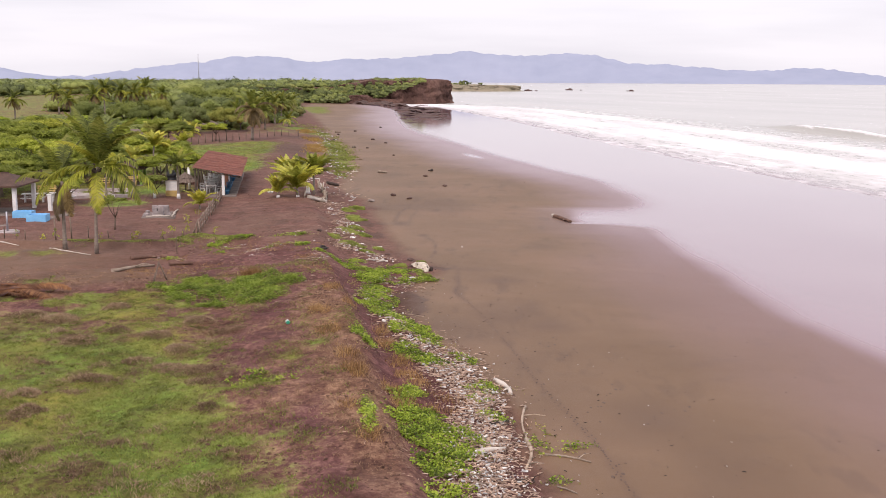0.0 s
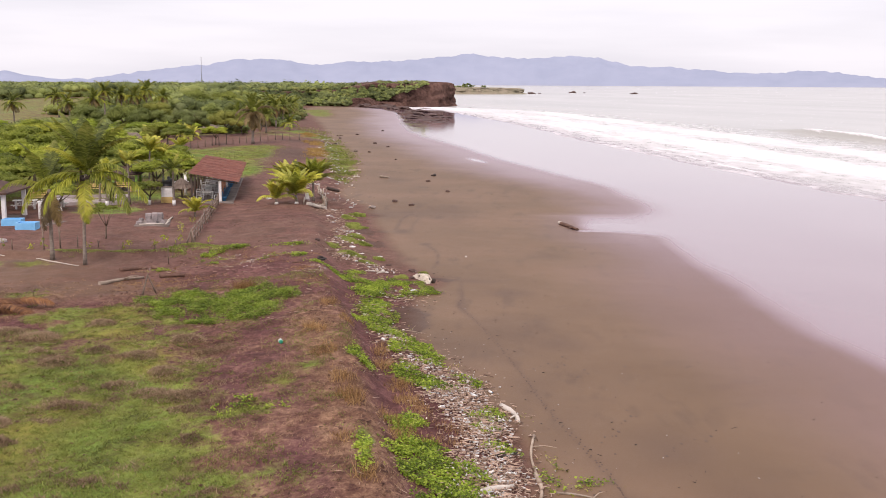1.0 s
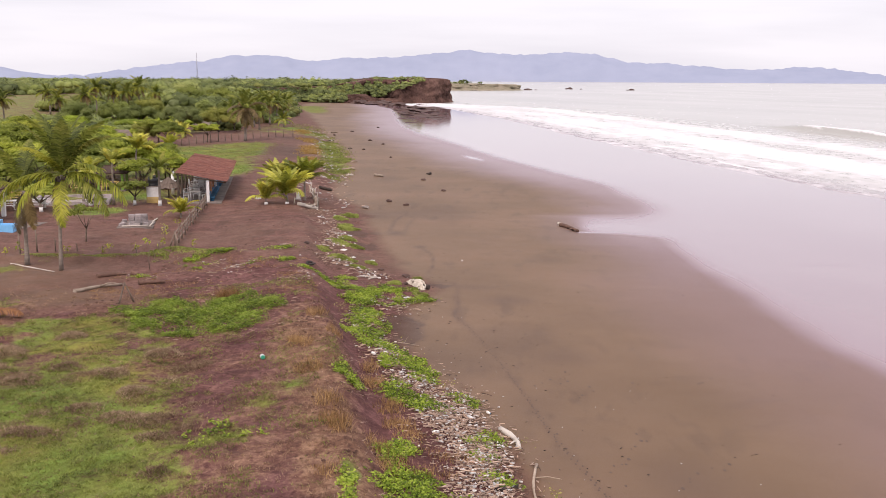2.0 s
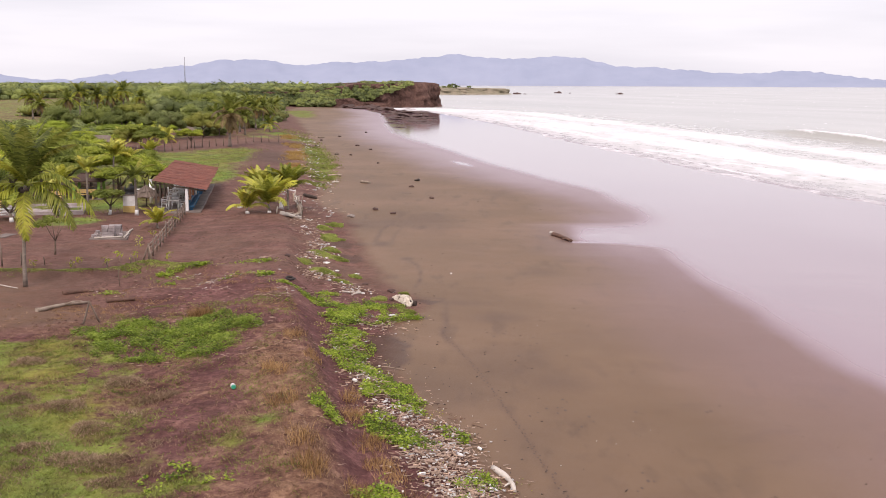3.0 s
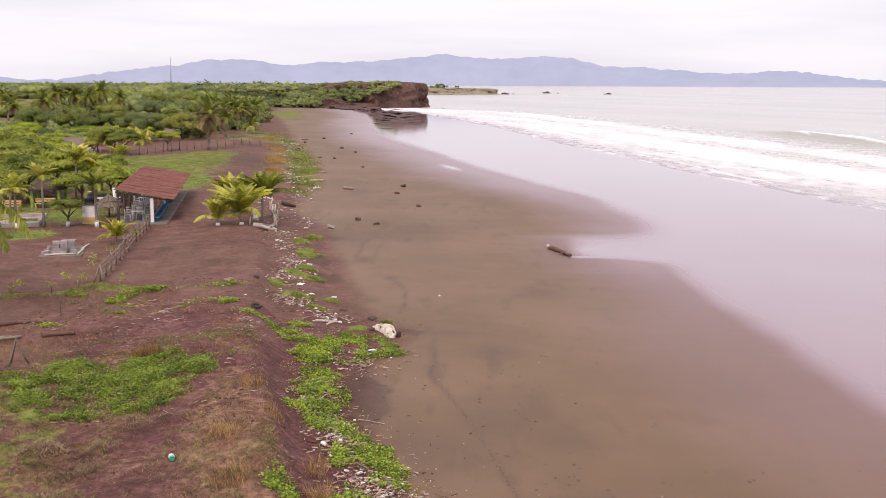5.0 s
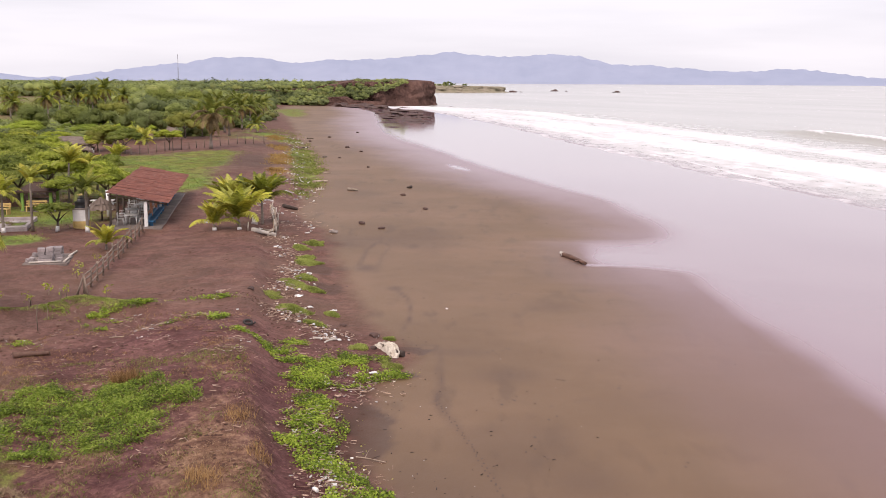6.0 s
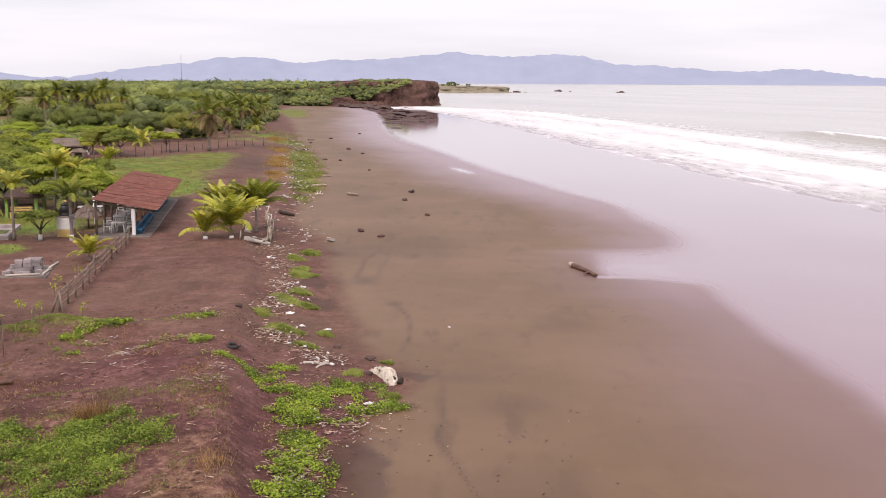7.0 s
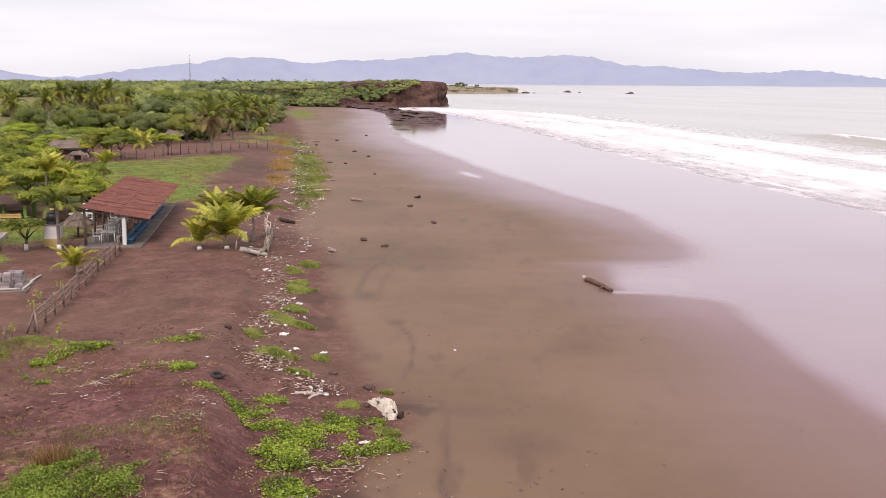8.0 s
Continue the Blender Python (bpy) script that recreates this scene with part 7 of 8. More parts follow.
# pale mast beyond the woods
mast = thing("radio_mast", -365, 1500, 2, 0, "thin grey lattice radio mast far inland", "mast")
for a in (0, 120, 240):
    part("leg", tubed([(0.9 * math.cos(radians(a)), 0.9 * math.sin(radians(a)), 0), (0.3 * math.cos(radians(a)), 0.3 * math.sin(radians(a)), 44)], [0.14, 0.10], 5), M_STEEL, mast)
bm = bmesh.new()
for i in range(22):
    for a in (0, 120, 240):
        k0, k1 = 0.9 - 0.6 * i / 22, 0.9 - 0.6 * (i + 1) / 22
        tube(bm, [(k0 * math.cos(radians(a)), k0 * math.sin(radians(a)), 2.0 * i), (k1 * math.cos(radians(a + 120)), k1 * math.sin(radians(a + 120)), 2.0 * i + 2)], [0.07, 0.07], 4)
part("bracing", bm, M_STEEL, mast)


# ---- driftwood, rocks and litter ----
def driftwood(x0, y0, x1, y1, radius, label, material=M_DRIFT, name="driftwood_log", forks=0, bend=0.08, seed=0, lift=0.6, group=""):
    """A tapering, knotted piece of wood lying between two places on the ground."""
    r = random.Random(seed + 500)
    ob = thing(name, x0, y0, 0, 0, label, "driftwood", group)
    length = math.hypot(x1 - x0, y1 - y0)
    side = Vector((-(y1 - y0), x1 - x0, 0)).normalized()
    pts, radii = [], []
    n = 7
    sway = r.uniform(0.9, 1.1)
    for i in range(n + 1):
        k = i / n
        w = math.sin(k * math.pi * sway) * bend * length
        x, y = x0 + (x1 - x0) * k + side.x * w, y0 + (y1 - y0) * k + side.y * w
        rest = 0.75 * (gz(x0, y0) * (1 - k) + gz(x1, y1) * k) + 0.25 * gz(x, y)
        pts.append((x - x0, y - y0, max(rest, gz(x, y) - radius * 0.4) + radius * lift))
        radii.append(radius * (1 - 0.45 * k) * r.uniform(0.85, 1.15))
    part("trunk", tubed(pts, radii, 9), material, ob)
    for i in range(forks):
        j = r.randint(2, n - 1)
        base = Vector(pts[j])
        out = side * r.choice((-1, 1)) * length * r.uniform(0.15, 0.3) + Vector(((x1 - x0), (y1 - y0), 0)).normalized() * length * 0.15
        tip = base + out + Vector((0, 0, r.uniform(0.02, 0.25)))
        part("branch", tubed([base, (base + tip) / 2 + Vector((0, 0, 0.05)), tip], [radii[j] * 0.6, radii[j] * 0.42, radii[j] * 0.15], 7), material, ob)
    return ob


log = driftwood(8.75, 85.0, 9.75, 81.8, 0.17, "reddish-brown waterlogged driftwood log on wet sand", M_LOG, forks=1, bend=0.03, seed=1, lift=0.75)
part("broken_end", tubed([(0.04, -0.12, gz(8.75, 85) + 0.13), (-0.10, 0.30, gz(8.75, 85) + 0.20)], [0.185, 0.09], 9), M_DRIFT_PALE, log, "pale broken end")
driftwood(1.85, 37.9, 2.35, 36.2, 0.10, "pale bleached driftwood root on the strand line", M_DRIFT_PALE, "driftwood_root", 1, seed=2)
driftwood(2.75, 35.0, 2.65, 31.6, 0.05, "long crooked driftwood branch on the strand line", M_DRIFT, "driftwood_branch", 1, -0.05, seed=3)
driftwood(2.55, 31.9, 2.35, 29.2, 0.07, "thick driftwood branch on the strand line", M_DRIFT, "driftwood_branch", 1, 0.06, seed=4)
driftwood(1.0, 29.7, 1.85, 30.5, 0.10, "short bleached driftwood log among litter", M_DRIFT_PALE, seed=5)
driftwood(3.0, 30.5, 4.3, 30.0, 0.04, "thin twig trailing over the sand", M_DRIFT, "driftwood_branch", 1, seed=6)
driftwood(0.8, 27.2, 1.4, 26.4, 0.07, "weathered grey driftwood stick among litter", M_DRIFT, "driftwood_branch", seed=7)
driftwood(2.1, 33.3, 1.5, 32.9, 0.09, "dark driftwood stub among litter", M_DARKWOOD, seed=8)
driftwood(0.6, 28.0, 1.1, 27.2, 0.08, "weathered grey driftwood stick among litter", M_DRIFT, "driftwood_branch", 1, seed=9)
driftwood(2.0, 27.7, 2.5, 28.0, 0.06, "dark charred stick on sand", M_DARKWOOD, "driftwood_branch", 1, seed=10)
driftwood(3.1, 27.9, 3.6, 27.6, 0.03, "thin twig lying on the sand", M_DRIFT, "driftwood_branch", seed=11)
driftwood(-23.6, 61.5, -20.5, 59.6, 0.042, "long pale bamboo pole lying on dark sand", M_DRIFT_PALE, "bamboo_pole", 0, 0.0, seed=12)
driftwood(-17.7, 58.0, -16.4, 58.7, 0.13, "dark fallen log on the sand", M_LOG, "fallen_log", 0, seed=13)
driftwood(-17.5, 54.3, -15.9, 56.4, 0.11, "weathered grey log lying on the sand", M_DRIFT, "fallen_log", 1, seed=14)
driftwood(-15.1, 56.4, -13.9, 56.8, 0.12, "weathered reddish-brown log lying on the sand", M_LOG, "fallen_log", seed=15)
driftwood(-16.2, 58.9, -15.8, 58.7, 0.14, "reddish-brown rotten stump on the terrace", M_LOG, "driftwood_stump", seed=27, lift=0.7)
driftwood(-8.5, 58.65, -8.0, 58.5, 0.045, "short reddish stick sunk in the soil", M_LOG, "driftwood_branch", seed=28)
driftwood(-27.5, 62.5, -25.6, 61.9, 0.05, "pale plank lying on dark sand", M_DRIFT_PALE, "plank", 0, 0.0, seed=16)
driftwood(-8.3, 122.6, -7.2, 121.8, 0.16, "dark driftwood log on the beach", M_DRIFT, forks=1, seed=17, lift=0.8)
driftwood(-12.6, 129.4, -11.2, 130.5, 0.17, "grey driftwood log by the beach grass", M_DRIFT, seed=18)
driftwood(-12.4, 105.7, -11.2, 106.1, 0.20, "short dark log on the beach", M_DARKWOOD, seed=19)
driftwood(-11.9, 88.0, -10.3, 88.3, 0.18, "pale driftwood log by the brushwood fence", M_DRIFT_PALE, forks=2, seed=20)
driftwood(-4.1, 60.7, -3.6, 61.7, 0.045, "bleached stick on the strand line", M_DRIFT_PALE, "driftwood_branch", 1, seed=26)
driftwood(-4.6, 61.0, -3.7, 61.4, 0.06, "bleached stick on the strand line", M_DRIFT_PALE, "driftwood_branch", 2, seed=21)
driftwood(-3.5, 53.9, -2.0, 54.8, 0.02, "crooked bleached branch among creepers", M_DRIFT, "driftwood_branch", 1, seed=22)
driftwood(-1.9, 48.4, -1.0, 48.2, 0.018, "bleached stick on sand", M_DRIFT, "driftwood_branch", 1, seed=23)
driftwood(-12.4, 59.1, -11.8, 58.95, 0.028, "weathered stick on the terrace", M_DRIFT, "driftwood_branch", 1, seed=24)
for i, (x, y, l, turn, mat) in enumerate(((-12.2, 140.5, 1.2, 34, M_DRIFT), (-15.2, 166, 1.0, 62, M_BARK), (-23.0, 214, 1.4, 40, M_BARK), (-11.0, 122, 0.9, 40, M_DRIFT_PALE), (-20.5, 186, 1.1, -35, M_DARKWOOD))):
    c, s = math.cos(radians(turn)) * l / 2, math.sin(radians(turn)) * l / 2
    driftwood(x - c, y - s, x + c, y + s, 0.10 + 0.02 * (i % 3), "weathered driftwood piece lying along the beach top", mat, forks=1 + i % 2, seed=120 + i, lift=0.7, group="driftwood along the beach top")
driftwood(-2.0, 126.2, -2.4, 125.6, 0.15, "small dark stump on the beach", M_DARKWOOD, "driftwood_stump", seed=25, lift=0.9)
for i, (x, y, s) in enumerate(((-2.6, 118.8, .22), (-5.2, 98.1, .25), (-3.55, 95.5, .2), (-0.35, 108, .22), (-6.9, 93.2, .27), (-3.67, 64.5, .13), (-2.2, 62.9, .19), (-2.1, 60.8, .13), (-8.35, 67.7, .15), (-9.4, 83.5, .15),
                              (-8.0, 150, .2), (-14, 190, .28), (-20, 220, .3), (-11, 180, .22), (-16, 240, .3), (-22, 205, .28), (-13, 165, .22))):
    r = random.Random(i + 70)
    rock = thing("rock", x, y, gz(x, y), r.uniform(0, 360), "dark rounded rock lying on the beach sand" if i not in (4, 6) else "half-buried brown stone with a pale patch", "rock", "rocks on the beach")
    bm = bmesh.new()
    bmesh.ops.create_icosphere(bm, subdivisions=2, radius=s)
    for v in bm.verts:
        k = 1 + 0.45 * noise.noise(v.co * (1.6 / s) + Vector((i * 5, 0, 0)))
        v.co = Vector((v.co.x * k * 1.4, v.co.y * k, v.co.z * k * 0.62 + s * 0.3))
    part("stone", bm, M_ROCK if i != 4 else M_STONE, rock)
    part("pale_patch" if i in (4, 6) else "chip", tubed([(s * 0.9, 0.1 * s, 0.0), (s * 1.25, 0.15 * s, 0.1 * s)], [s * 0.3, s * 0.18], 7), M_SCRAPS if i in (4, 6) else M_ROCK, rock)

for i, (x, y, w, h) in enumerate(((140, 1213, 7, 2.4), (196, 1122, 5, 1.8), (82, 1085, 5, 2.0), (92, 1100, 2.5, 1.0), (152, 1200, 2, 1.0), (8, 480, 1.2, .5))):
    r = random.Random(i + 90)
    rock = thing("sea_rock", x, y, SEA_Z - 0.3, r.uniform(0, 360), "dark rock breaking the sea's surface", "rock", "rocks in the sea")
    bm = bmesh.new()
    bmesh.ops.create_icosphere(bm, subdivisions=3, radius=1)
    for v in bm.verts:
        k = 1 + 0.5 * noise.noise(v.co * 1.7 + Vector((i * 3, 0, 0)))
        v.co = Vector((v.co.x * k * w, v.co.y * k * w * 0.6, v.co.z * k * h))
    part("stone", bm, M_ROCK, rock)

for i, (x, y, w, h) in enumerate(((-9, 330, 4.5, .5), (-13, 345, 3.5, .6), (-6, 315, 4.0, .35), (-12.5, 300, 2.4, .3), (-10, 272, 1.8, .22), (-4, 300, 2.6, .22), (-15, 375, 4.0, .9), (-8, 362, 4.0, .7), (-3, 345, 3.2, .45), (-14, 402, 4.0, 1.0), (-6, 400, 3.5, .8), (-22, 440, 4.5, 1.3), (-12, 460, 4, 1.2), (-30, 455, 5, 1.6), (-5, 480, 3, 1.0), (-40, 465, 4, 1.8))):
    r = random.Random(i + 110)
    rock = thing("rock_ledge", x, y, gz(x, y) - 0.1, r.uniform(-20, 20), "low dark rock ledge on wet sand under the cliff", "rock", "ledges below the cliff")
    bm = bmesh.new()
    bmesh.ops.create_icosphere(bm, subdivisions=3, radius=1)
    for v in bm.verts:
        k = 1 + 0.6 * noise.noise(v.co * 1.9 + Vector((i * 7, 2, 0)))
        v.co = Vector((v.co.x * k * w, v.co.y * k * w * 1.6, v.co.z * k * h))
    part("stone", bm, M_ROCK, rock)


def make_tarp():
    x, y = -1.4, 60.4
    ob = thing("crumpled_tarpaulin", x, y, gz(x, y), 9, "crumpled dirty cream tarpaulin draped over a log", "tarpaulin")
    n, verts, faces = 64, [], []
    for j in range(n + 1):
        for i in range(n + 1):
            u, v = i / n * 2 - 1, j / n * 2 - 1
            wide = 0.30 + 0.10 * v
            px = u * wide + 0.15 * noise.noise((u * 1.6, v * 2.0, 3)) - 0.16 * v + 0.10 * math.cos(v * 2.6)
            py = v * 0.95 + 0.16 * noise.noise((u * 2.0, v * 2.0, 9))
            d = max(0, 1 - (u * u * 0.9 + v * v * 0.8))
            fold = 1 - abs(noise.noise((u * 2.6 + v * 1.2, v * 1.5, 5))) * 2.4
            pz = 0.03 + 0.15 * d ** 0.6 + 0.17 * max(0, fold) ** 2 + 0.09 * abs(noise.noise((u * 4.5 + v * 2, v * 3.2, 1))) + 0.09 * max(0, 1 - 3.2 * abs(noise.noise((u * 3.4 - v * 2.6, v * 2.2 + u, 12)))) + 0.05 * max(0, 1 - 3 * abs(noise.noise((u * 7 + v * 3, v * 6, 15)))) + 0.025 * noise.noise((u * 13, v * 16, 5))
            edge = max(abs(u), abs(v))
            pz = pz * (1 - max(0, edge - 0.85) / 0.15 * 0.9)
            verts.append((px, py, max(pz * 0.72, 0.015)))
    for j in range(n):
        for i in range(n):
            k = j * (n + 1) + i
            faces.append((k, k + 1, k + n + 2, k + n + 1))
    cloth = new("cloth", mesh_from("cloth", verts, faces, M_TARP, True))
    cloth.parent = ob
    part("log_end", tubed([(0.16, -0.55, 0.12), (0.46, -0.78, 0.12)], [0.14, 0.13], 12), M_DARKWOOD, ob, "dark log end showing under the cloth")


make_tarp()

tyre = thing("tyre", -7.2, 60.45, gz(-7.2, 60.45) + 0.02, 20, "old black rubber tyre half sunk in sand", "tyre")
bm = bmesh.new()
rows = [[bm.verts.new(((0.22 + 0.06 * math.cos(q)) * math.cos(a), (0.21 + 0.08 * math.cos(q)) * math.sin(a), 0.07 + 0.07 * math.sin(q))) for q in [k * math.pi / 5 for k in range(10)]] for a in [k * math.pi / 14 for k in range(28)]]
for i in range(28):
    for j in range(10):
        bm.faces.new((rows[i][j], rows[(i + 1) % 28][j], rows[(i + 1) % 28][(j + 1) % 10], rows[i][(j + 1) % 10]))
tyre.matrix_basis = pose(-7.2, 60.5, gz(-7.2, 60.5) + 0.02, 16, 6, 15) @ Matrix.Scale(0.76, 4)
part("casing", bm, M_RUBBER, tyre)
bm = tubed([(0.22, -0.16, 0.05), (0.38, 0.0, 0.07), (0.36, 0.22, 0.02)], [0.04, 0.045, 0.02], 6)
part("torn_strip", bm, M_RUBBER, tyre, "torn strip of rubber")


def make_buoy(x, y, label, body, cap, size, turn):
    ob = thing("plastic_container", x, y, gz(x, y), turn, label, "container")
    bm = bmesh.new()
    tube(bm, [(-size, 0, size * 0.8), (-size * 0.9, 0, size * 0.8), (size * 0.5, 0, size * 0.85), (size * 0.95, 0, size * 0.9), (size * 1.25, 0, size * 0.95)], [size * 0.6, size * 0.8, size * 0.82, size * 0.55, size * 0.22], 14)
    part("body", bm, body, ob)
    part("end_cap", tubed([(-size * 1.55, 0, size * 0.78), (-size * 1.002, 0, size * 0.8)], [size * 0.62, size * 0.8], 14), cap, ob)


make_buoy(-6.4, 42.2, "green and white plastic jerrycan on bare soil", M_PLASTIC, M_GREENPLASTIC, 0.10, 110)


# bottles and small containers, one by one
def make_bottle(seed, tone):
    r = random.Random(seed)
    ob = thing("plastic_bottle", 0, 0, 0, 0, "empty white plastic bottle washed up on the strand line", "bottle", "washed-up bottles")
    part("body", tubed([(-0.12, 0, 0.045), (-0.115, 0, 0.045), (0.06, 0, 0.045), (0.10, 0, 0.045), (0.13, 0, 0.045)], [0.03, 0.043, 0.043, 0.03, 0.015], 10), tone, ob)
    part("cap", tubed([(0.131, 0, 0.045), (0.155, 0, 0.045)], [0.018, 0.018], 8), M_BLUE if seed % 2 else M_PLASTIC, ob)
    return ob


bottle_src = [make_bottle(1, M_PLASTIC), make_bottle(2, M_PLASTIC), make_bottle(3, M_SCRAPS)]
lit = random.Random(77)
LITTER = [(.3, 38.5, .9, 2.6), (1.2, 34.8, .8, 2.2), (1.3, 30.8, .9, 2.0), (1.3, 27.2, 1.0, 1.4), (-.9, 42.0, .9, 1.6), (-2.4, 45.5, .8, 2.2), (-3.4, 50.0, .7, 2.2), (-2.2, 55.0, 1.2, 1.6), (-4.2, 62.0, .9, .9), (-6.2, 64.9, .8, 1.5),
          (-7.2, 71.0, .8, 2.2), (-7.6, 76.0, .6, 2.6), (-8.7, 81.5, .8, 1.8), (-9.6, 87, 1.2, 2.4)]
for i in range(80):
    cx, cy, rx, ry = LITTER[lit.choice((0, 0, 1, 1, 2, 2, 3, 3, 4, 5, 6, 7, 8, 9, 10, 10, 11, 11, 12, 13))]
    x, y = cx + lit.gauss(0, rx * 0.55), cy + lit.gauss(0, ry * 0.55)
    size = lit.uniform(0.5, 1.0)
    m = pose(x, y, gz(x, y) + 0.01, lit.uniform(-12, 12), lit.uniform(-12, 12), lit.uniform(0, 360)) @ Matrix.Diagonal((size, size * 1.2, size * 1.2, 1))
    if i < 3:
        bottle_src[i].matrix_basis = m
    else:
        copy_thing(bottle_src[i % 3], m)
for x, y, s in ((-6.6, 75.9, .34), (-1.87, 56.9, .22), (-6.3, 69.2, .28), (-5.5, 67.3, .2), (1.7, 28.8, .22), (1.45, 27.9, .18), (1.0, 29.0, .15), (2.3, 29.0, .16), (-9.5, 83.5, .4), (-4.4, 67.6, .2), (-2.3, 43.8, .16), (-2.9, 46.5, .18),
                (1.03, 68.8, .12), (-4.2, 61.9, .2), (-15.9, 92.5, .5), (-11.8, 91.0, .2), (-9.5, 64.9, .1), (-3.2, 52.6, .13), (-8.0, 62.5, .1)):
    ob = thing("plastic_bag", x, y, gz(x, y), lit.uniform(0, 360), "crumpled white plastic bag on the strand line", "bag", "washed-up bags")
    bm = bmesh.new()
    s = s * 0.52
    bmesh.ops.create_icosphere(bm, subdivisions=3, radius=s)
    for v in bm.verts:
        k = 1 + 0.9 * noise.noise(v.co * (1.5 / s) + Vector((x, y, 0))) + 0.35 * noise.noise(v.co * (4.0 / s) + Vector((y, x, 0)))
        v.co = Vector((v.co.x * k * 1.25, v.co.y * k * 0.8, max(v.co.z * k * 0.42 + s * 0.2, 0.004)))
    part("bag", bm, M_PLASTIC, ob)
    part("knot", tubed([(s * 0.2, 0, s * 0.45), (s * 0.45, s * 0.1, s * 0.62)], [s * 0.13, s * 0.05], 6), M_PLASTIC, ob)


def stick_stuff(name, label, places, seed, low, high, thick, material, category):
    """Small sticks, each a short three-sided tapering bar, thrown flat over the ground."""
    r = np.random.default_rng(seed)
    n = len(places)
    x, y = places[:, 0], places[:, 1]
    a, l, t = r.uniform(0, np.pi, n), r.uniform(low, high, n), r.uniform(0.5, 1.2, n) * thick
    d = np.stack([np.cos(a), np.sin(a), r.normal(0, 0.10, n)], -1)
    s = np.stack([-np.sin(a), np.cos(a), 0 * a], -1)
    c = np.stack([x, y, ground_z(x, y) + t * 0.6 + r.uniform(0, 0.10, n)], -1)
    up = np.array([0, 0, 1.0])
    e0, e1 = c - d * (l / 2)[:, None], c + d * (l / 2)[:, None]
    tt = t[:, None]
    v = np.stack([e0 - s * tt, e0 + s * tt, e0 + up * tt * 1.5, e1 - s * tt * .6, e1 + s * tt * .6, e1 + up * tt], 1).reshape(-1, 3)
    i = np.arange(n)[:, None] * 6
    f = np.concatenate([i + q for q in ([0, 1, 4], [0, 4, 3], [1, 2, 5], [1, 5, 4], [2, 0, 3], [2, 3, 5], [0, 2, 1], [3, 4, 5])], 1).reshape(-1, 3)
    return tagged(new(name, mesh_from(name, v, f, material)), label, category, kind="stuff")


def litter_places(n, seed, weights, tight=0.55):
    r = np.random.default_rng(seed)
    L = np.array(LITTER)
    k = r.choice(len(L), n, p=np.array(weights) / sum(weights))
    return np.stack([L[k, 0] + r.normal(0, 1, n) * L[k, 2] * tight, L[k, 1] + r.normal(0, 1, n) * L[k, 3] * tight], -1)


W_NEAR = [9, 9, 8, 6, 3, 2.5, 2, 1.5, 2, 3.5, 4, 3, 3, 2.5]
W_STICK = [14, 15, 13, 9, 4, 2.2, 1.8, 1.2, 1.5, 2.5, 2.8, 2, 2, 1.6]
W_WHITE = [9, 9, 8, 6, 3, 2, 1.2, 1.0, 0.9, 0.8, 0.9, 0.6, 0.8, 0.6]
stick_stuff("driftwood_debris", "tangle of small bleached sticks along the strand line", litter_places(5600, 81, W_STICK, 0.62), 82, 0.05, 0.27, 0.020, M_DRIFT_BITS, "driftwood")
stick_stuff("driftwood_debris", "dark reddish sticks and bark tangled along the strand line", litter_places(1500, 181, W_NEAR, 0.70), 182, 0.05, 0.45, 0.015, M_BARK_BITS, "driftwood")
stick_stuff("litter_scraps", "scattered pale scraps of litter along the strand line", litter_places(1300, 83, W_WHITE, 0.60), 84, 0.03, 0.14, 0.030, M_SCRAPS, "litter")
far_l = np.random.default_rng(85)
fy = 92 + 150 * far_l.uniform(0, 1, 460) ** 1.4
stick_stuff("litter_scraps", "pale litter and sticks strewn along the far beach edge", np.stack([beach_edge(fy) - far_l.uniform(-1.0, 4.5, 460), fy], -1), 86, 0.10, 0.45, 0.03, M_DRIFT_BITS, "litter")
wy = np.repeat(95 + 120 * far_l.uniform(0, 1, 34) ** 1.1, 5) + far_l.normal(0, 2.0, 170)
stick_stuff("litter_scraps", "white litter strewn along the far beach edge", np.stack([beach_edge(wy) - np.repeat(far_l.uniform(0.2, 3.6, 34), 5) + far_l.normal(0, 0.6, 170), wy], -1), 88, 0.08, 0.42, 0.065, M_SCRAPS, "litter")
run_v = np.repeat(np.array([(a, b, c, d) for a, b, c, d, e in VINES]), 26, axis=0)
run_xy = run_v[:, :2] + far_l.normal(0, 0.85, (len(run_v), 2)) * run_v[:, 2:]
stick_stuff("creeper_runners", "dry pale runners straggling from the creepers", run_xy, 91, 0.08, 0.30, 0.007, M_DRIFT_BITS, "runners")
by = 26 + 95 * far_l.uniform(0, 1, 90) ** 1.2
bx = beach_edge(by) + far_l.uniform(0.02, 1, 90) ** 2.2 * (wet_edge(by) - beach_edge(by) - 2)
stick_stuff("beach_bits", "small dark bits of bark and weed on open sand", np.stack([bx, by], -1), 89, 0.04, 0.15, 0.014, M_DARKWOOD, "debris")
sy = 27 + 36 * far_l.uniform(0, 1, 210)
sx = beach_edge(sy) + 0.1 + 7.0 * far_l.uniform(0, 1, 210) ** 1.7
stick_stuff("beach_bits", "tiny crumbs of bark and leaf strewn over the open sand", np.stack([sx[:150], sy[:150]], -1), 95, 0.02, 0.11, 0.016, M_DARKWOOD, "debris")
stick_stuff("beach_bits", "tiny white chips strewn over the open sand", np.stack([sx[150:], sy[150:]], -1), 96, 0.02, 0.07, 0.012, M_SCRAPS, "debris")
ty = far_l.uniform(45, 62, 300)
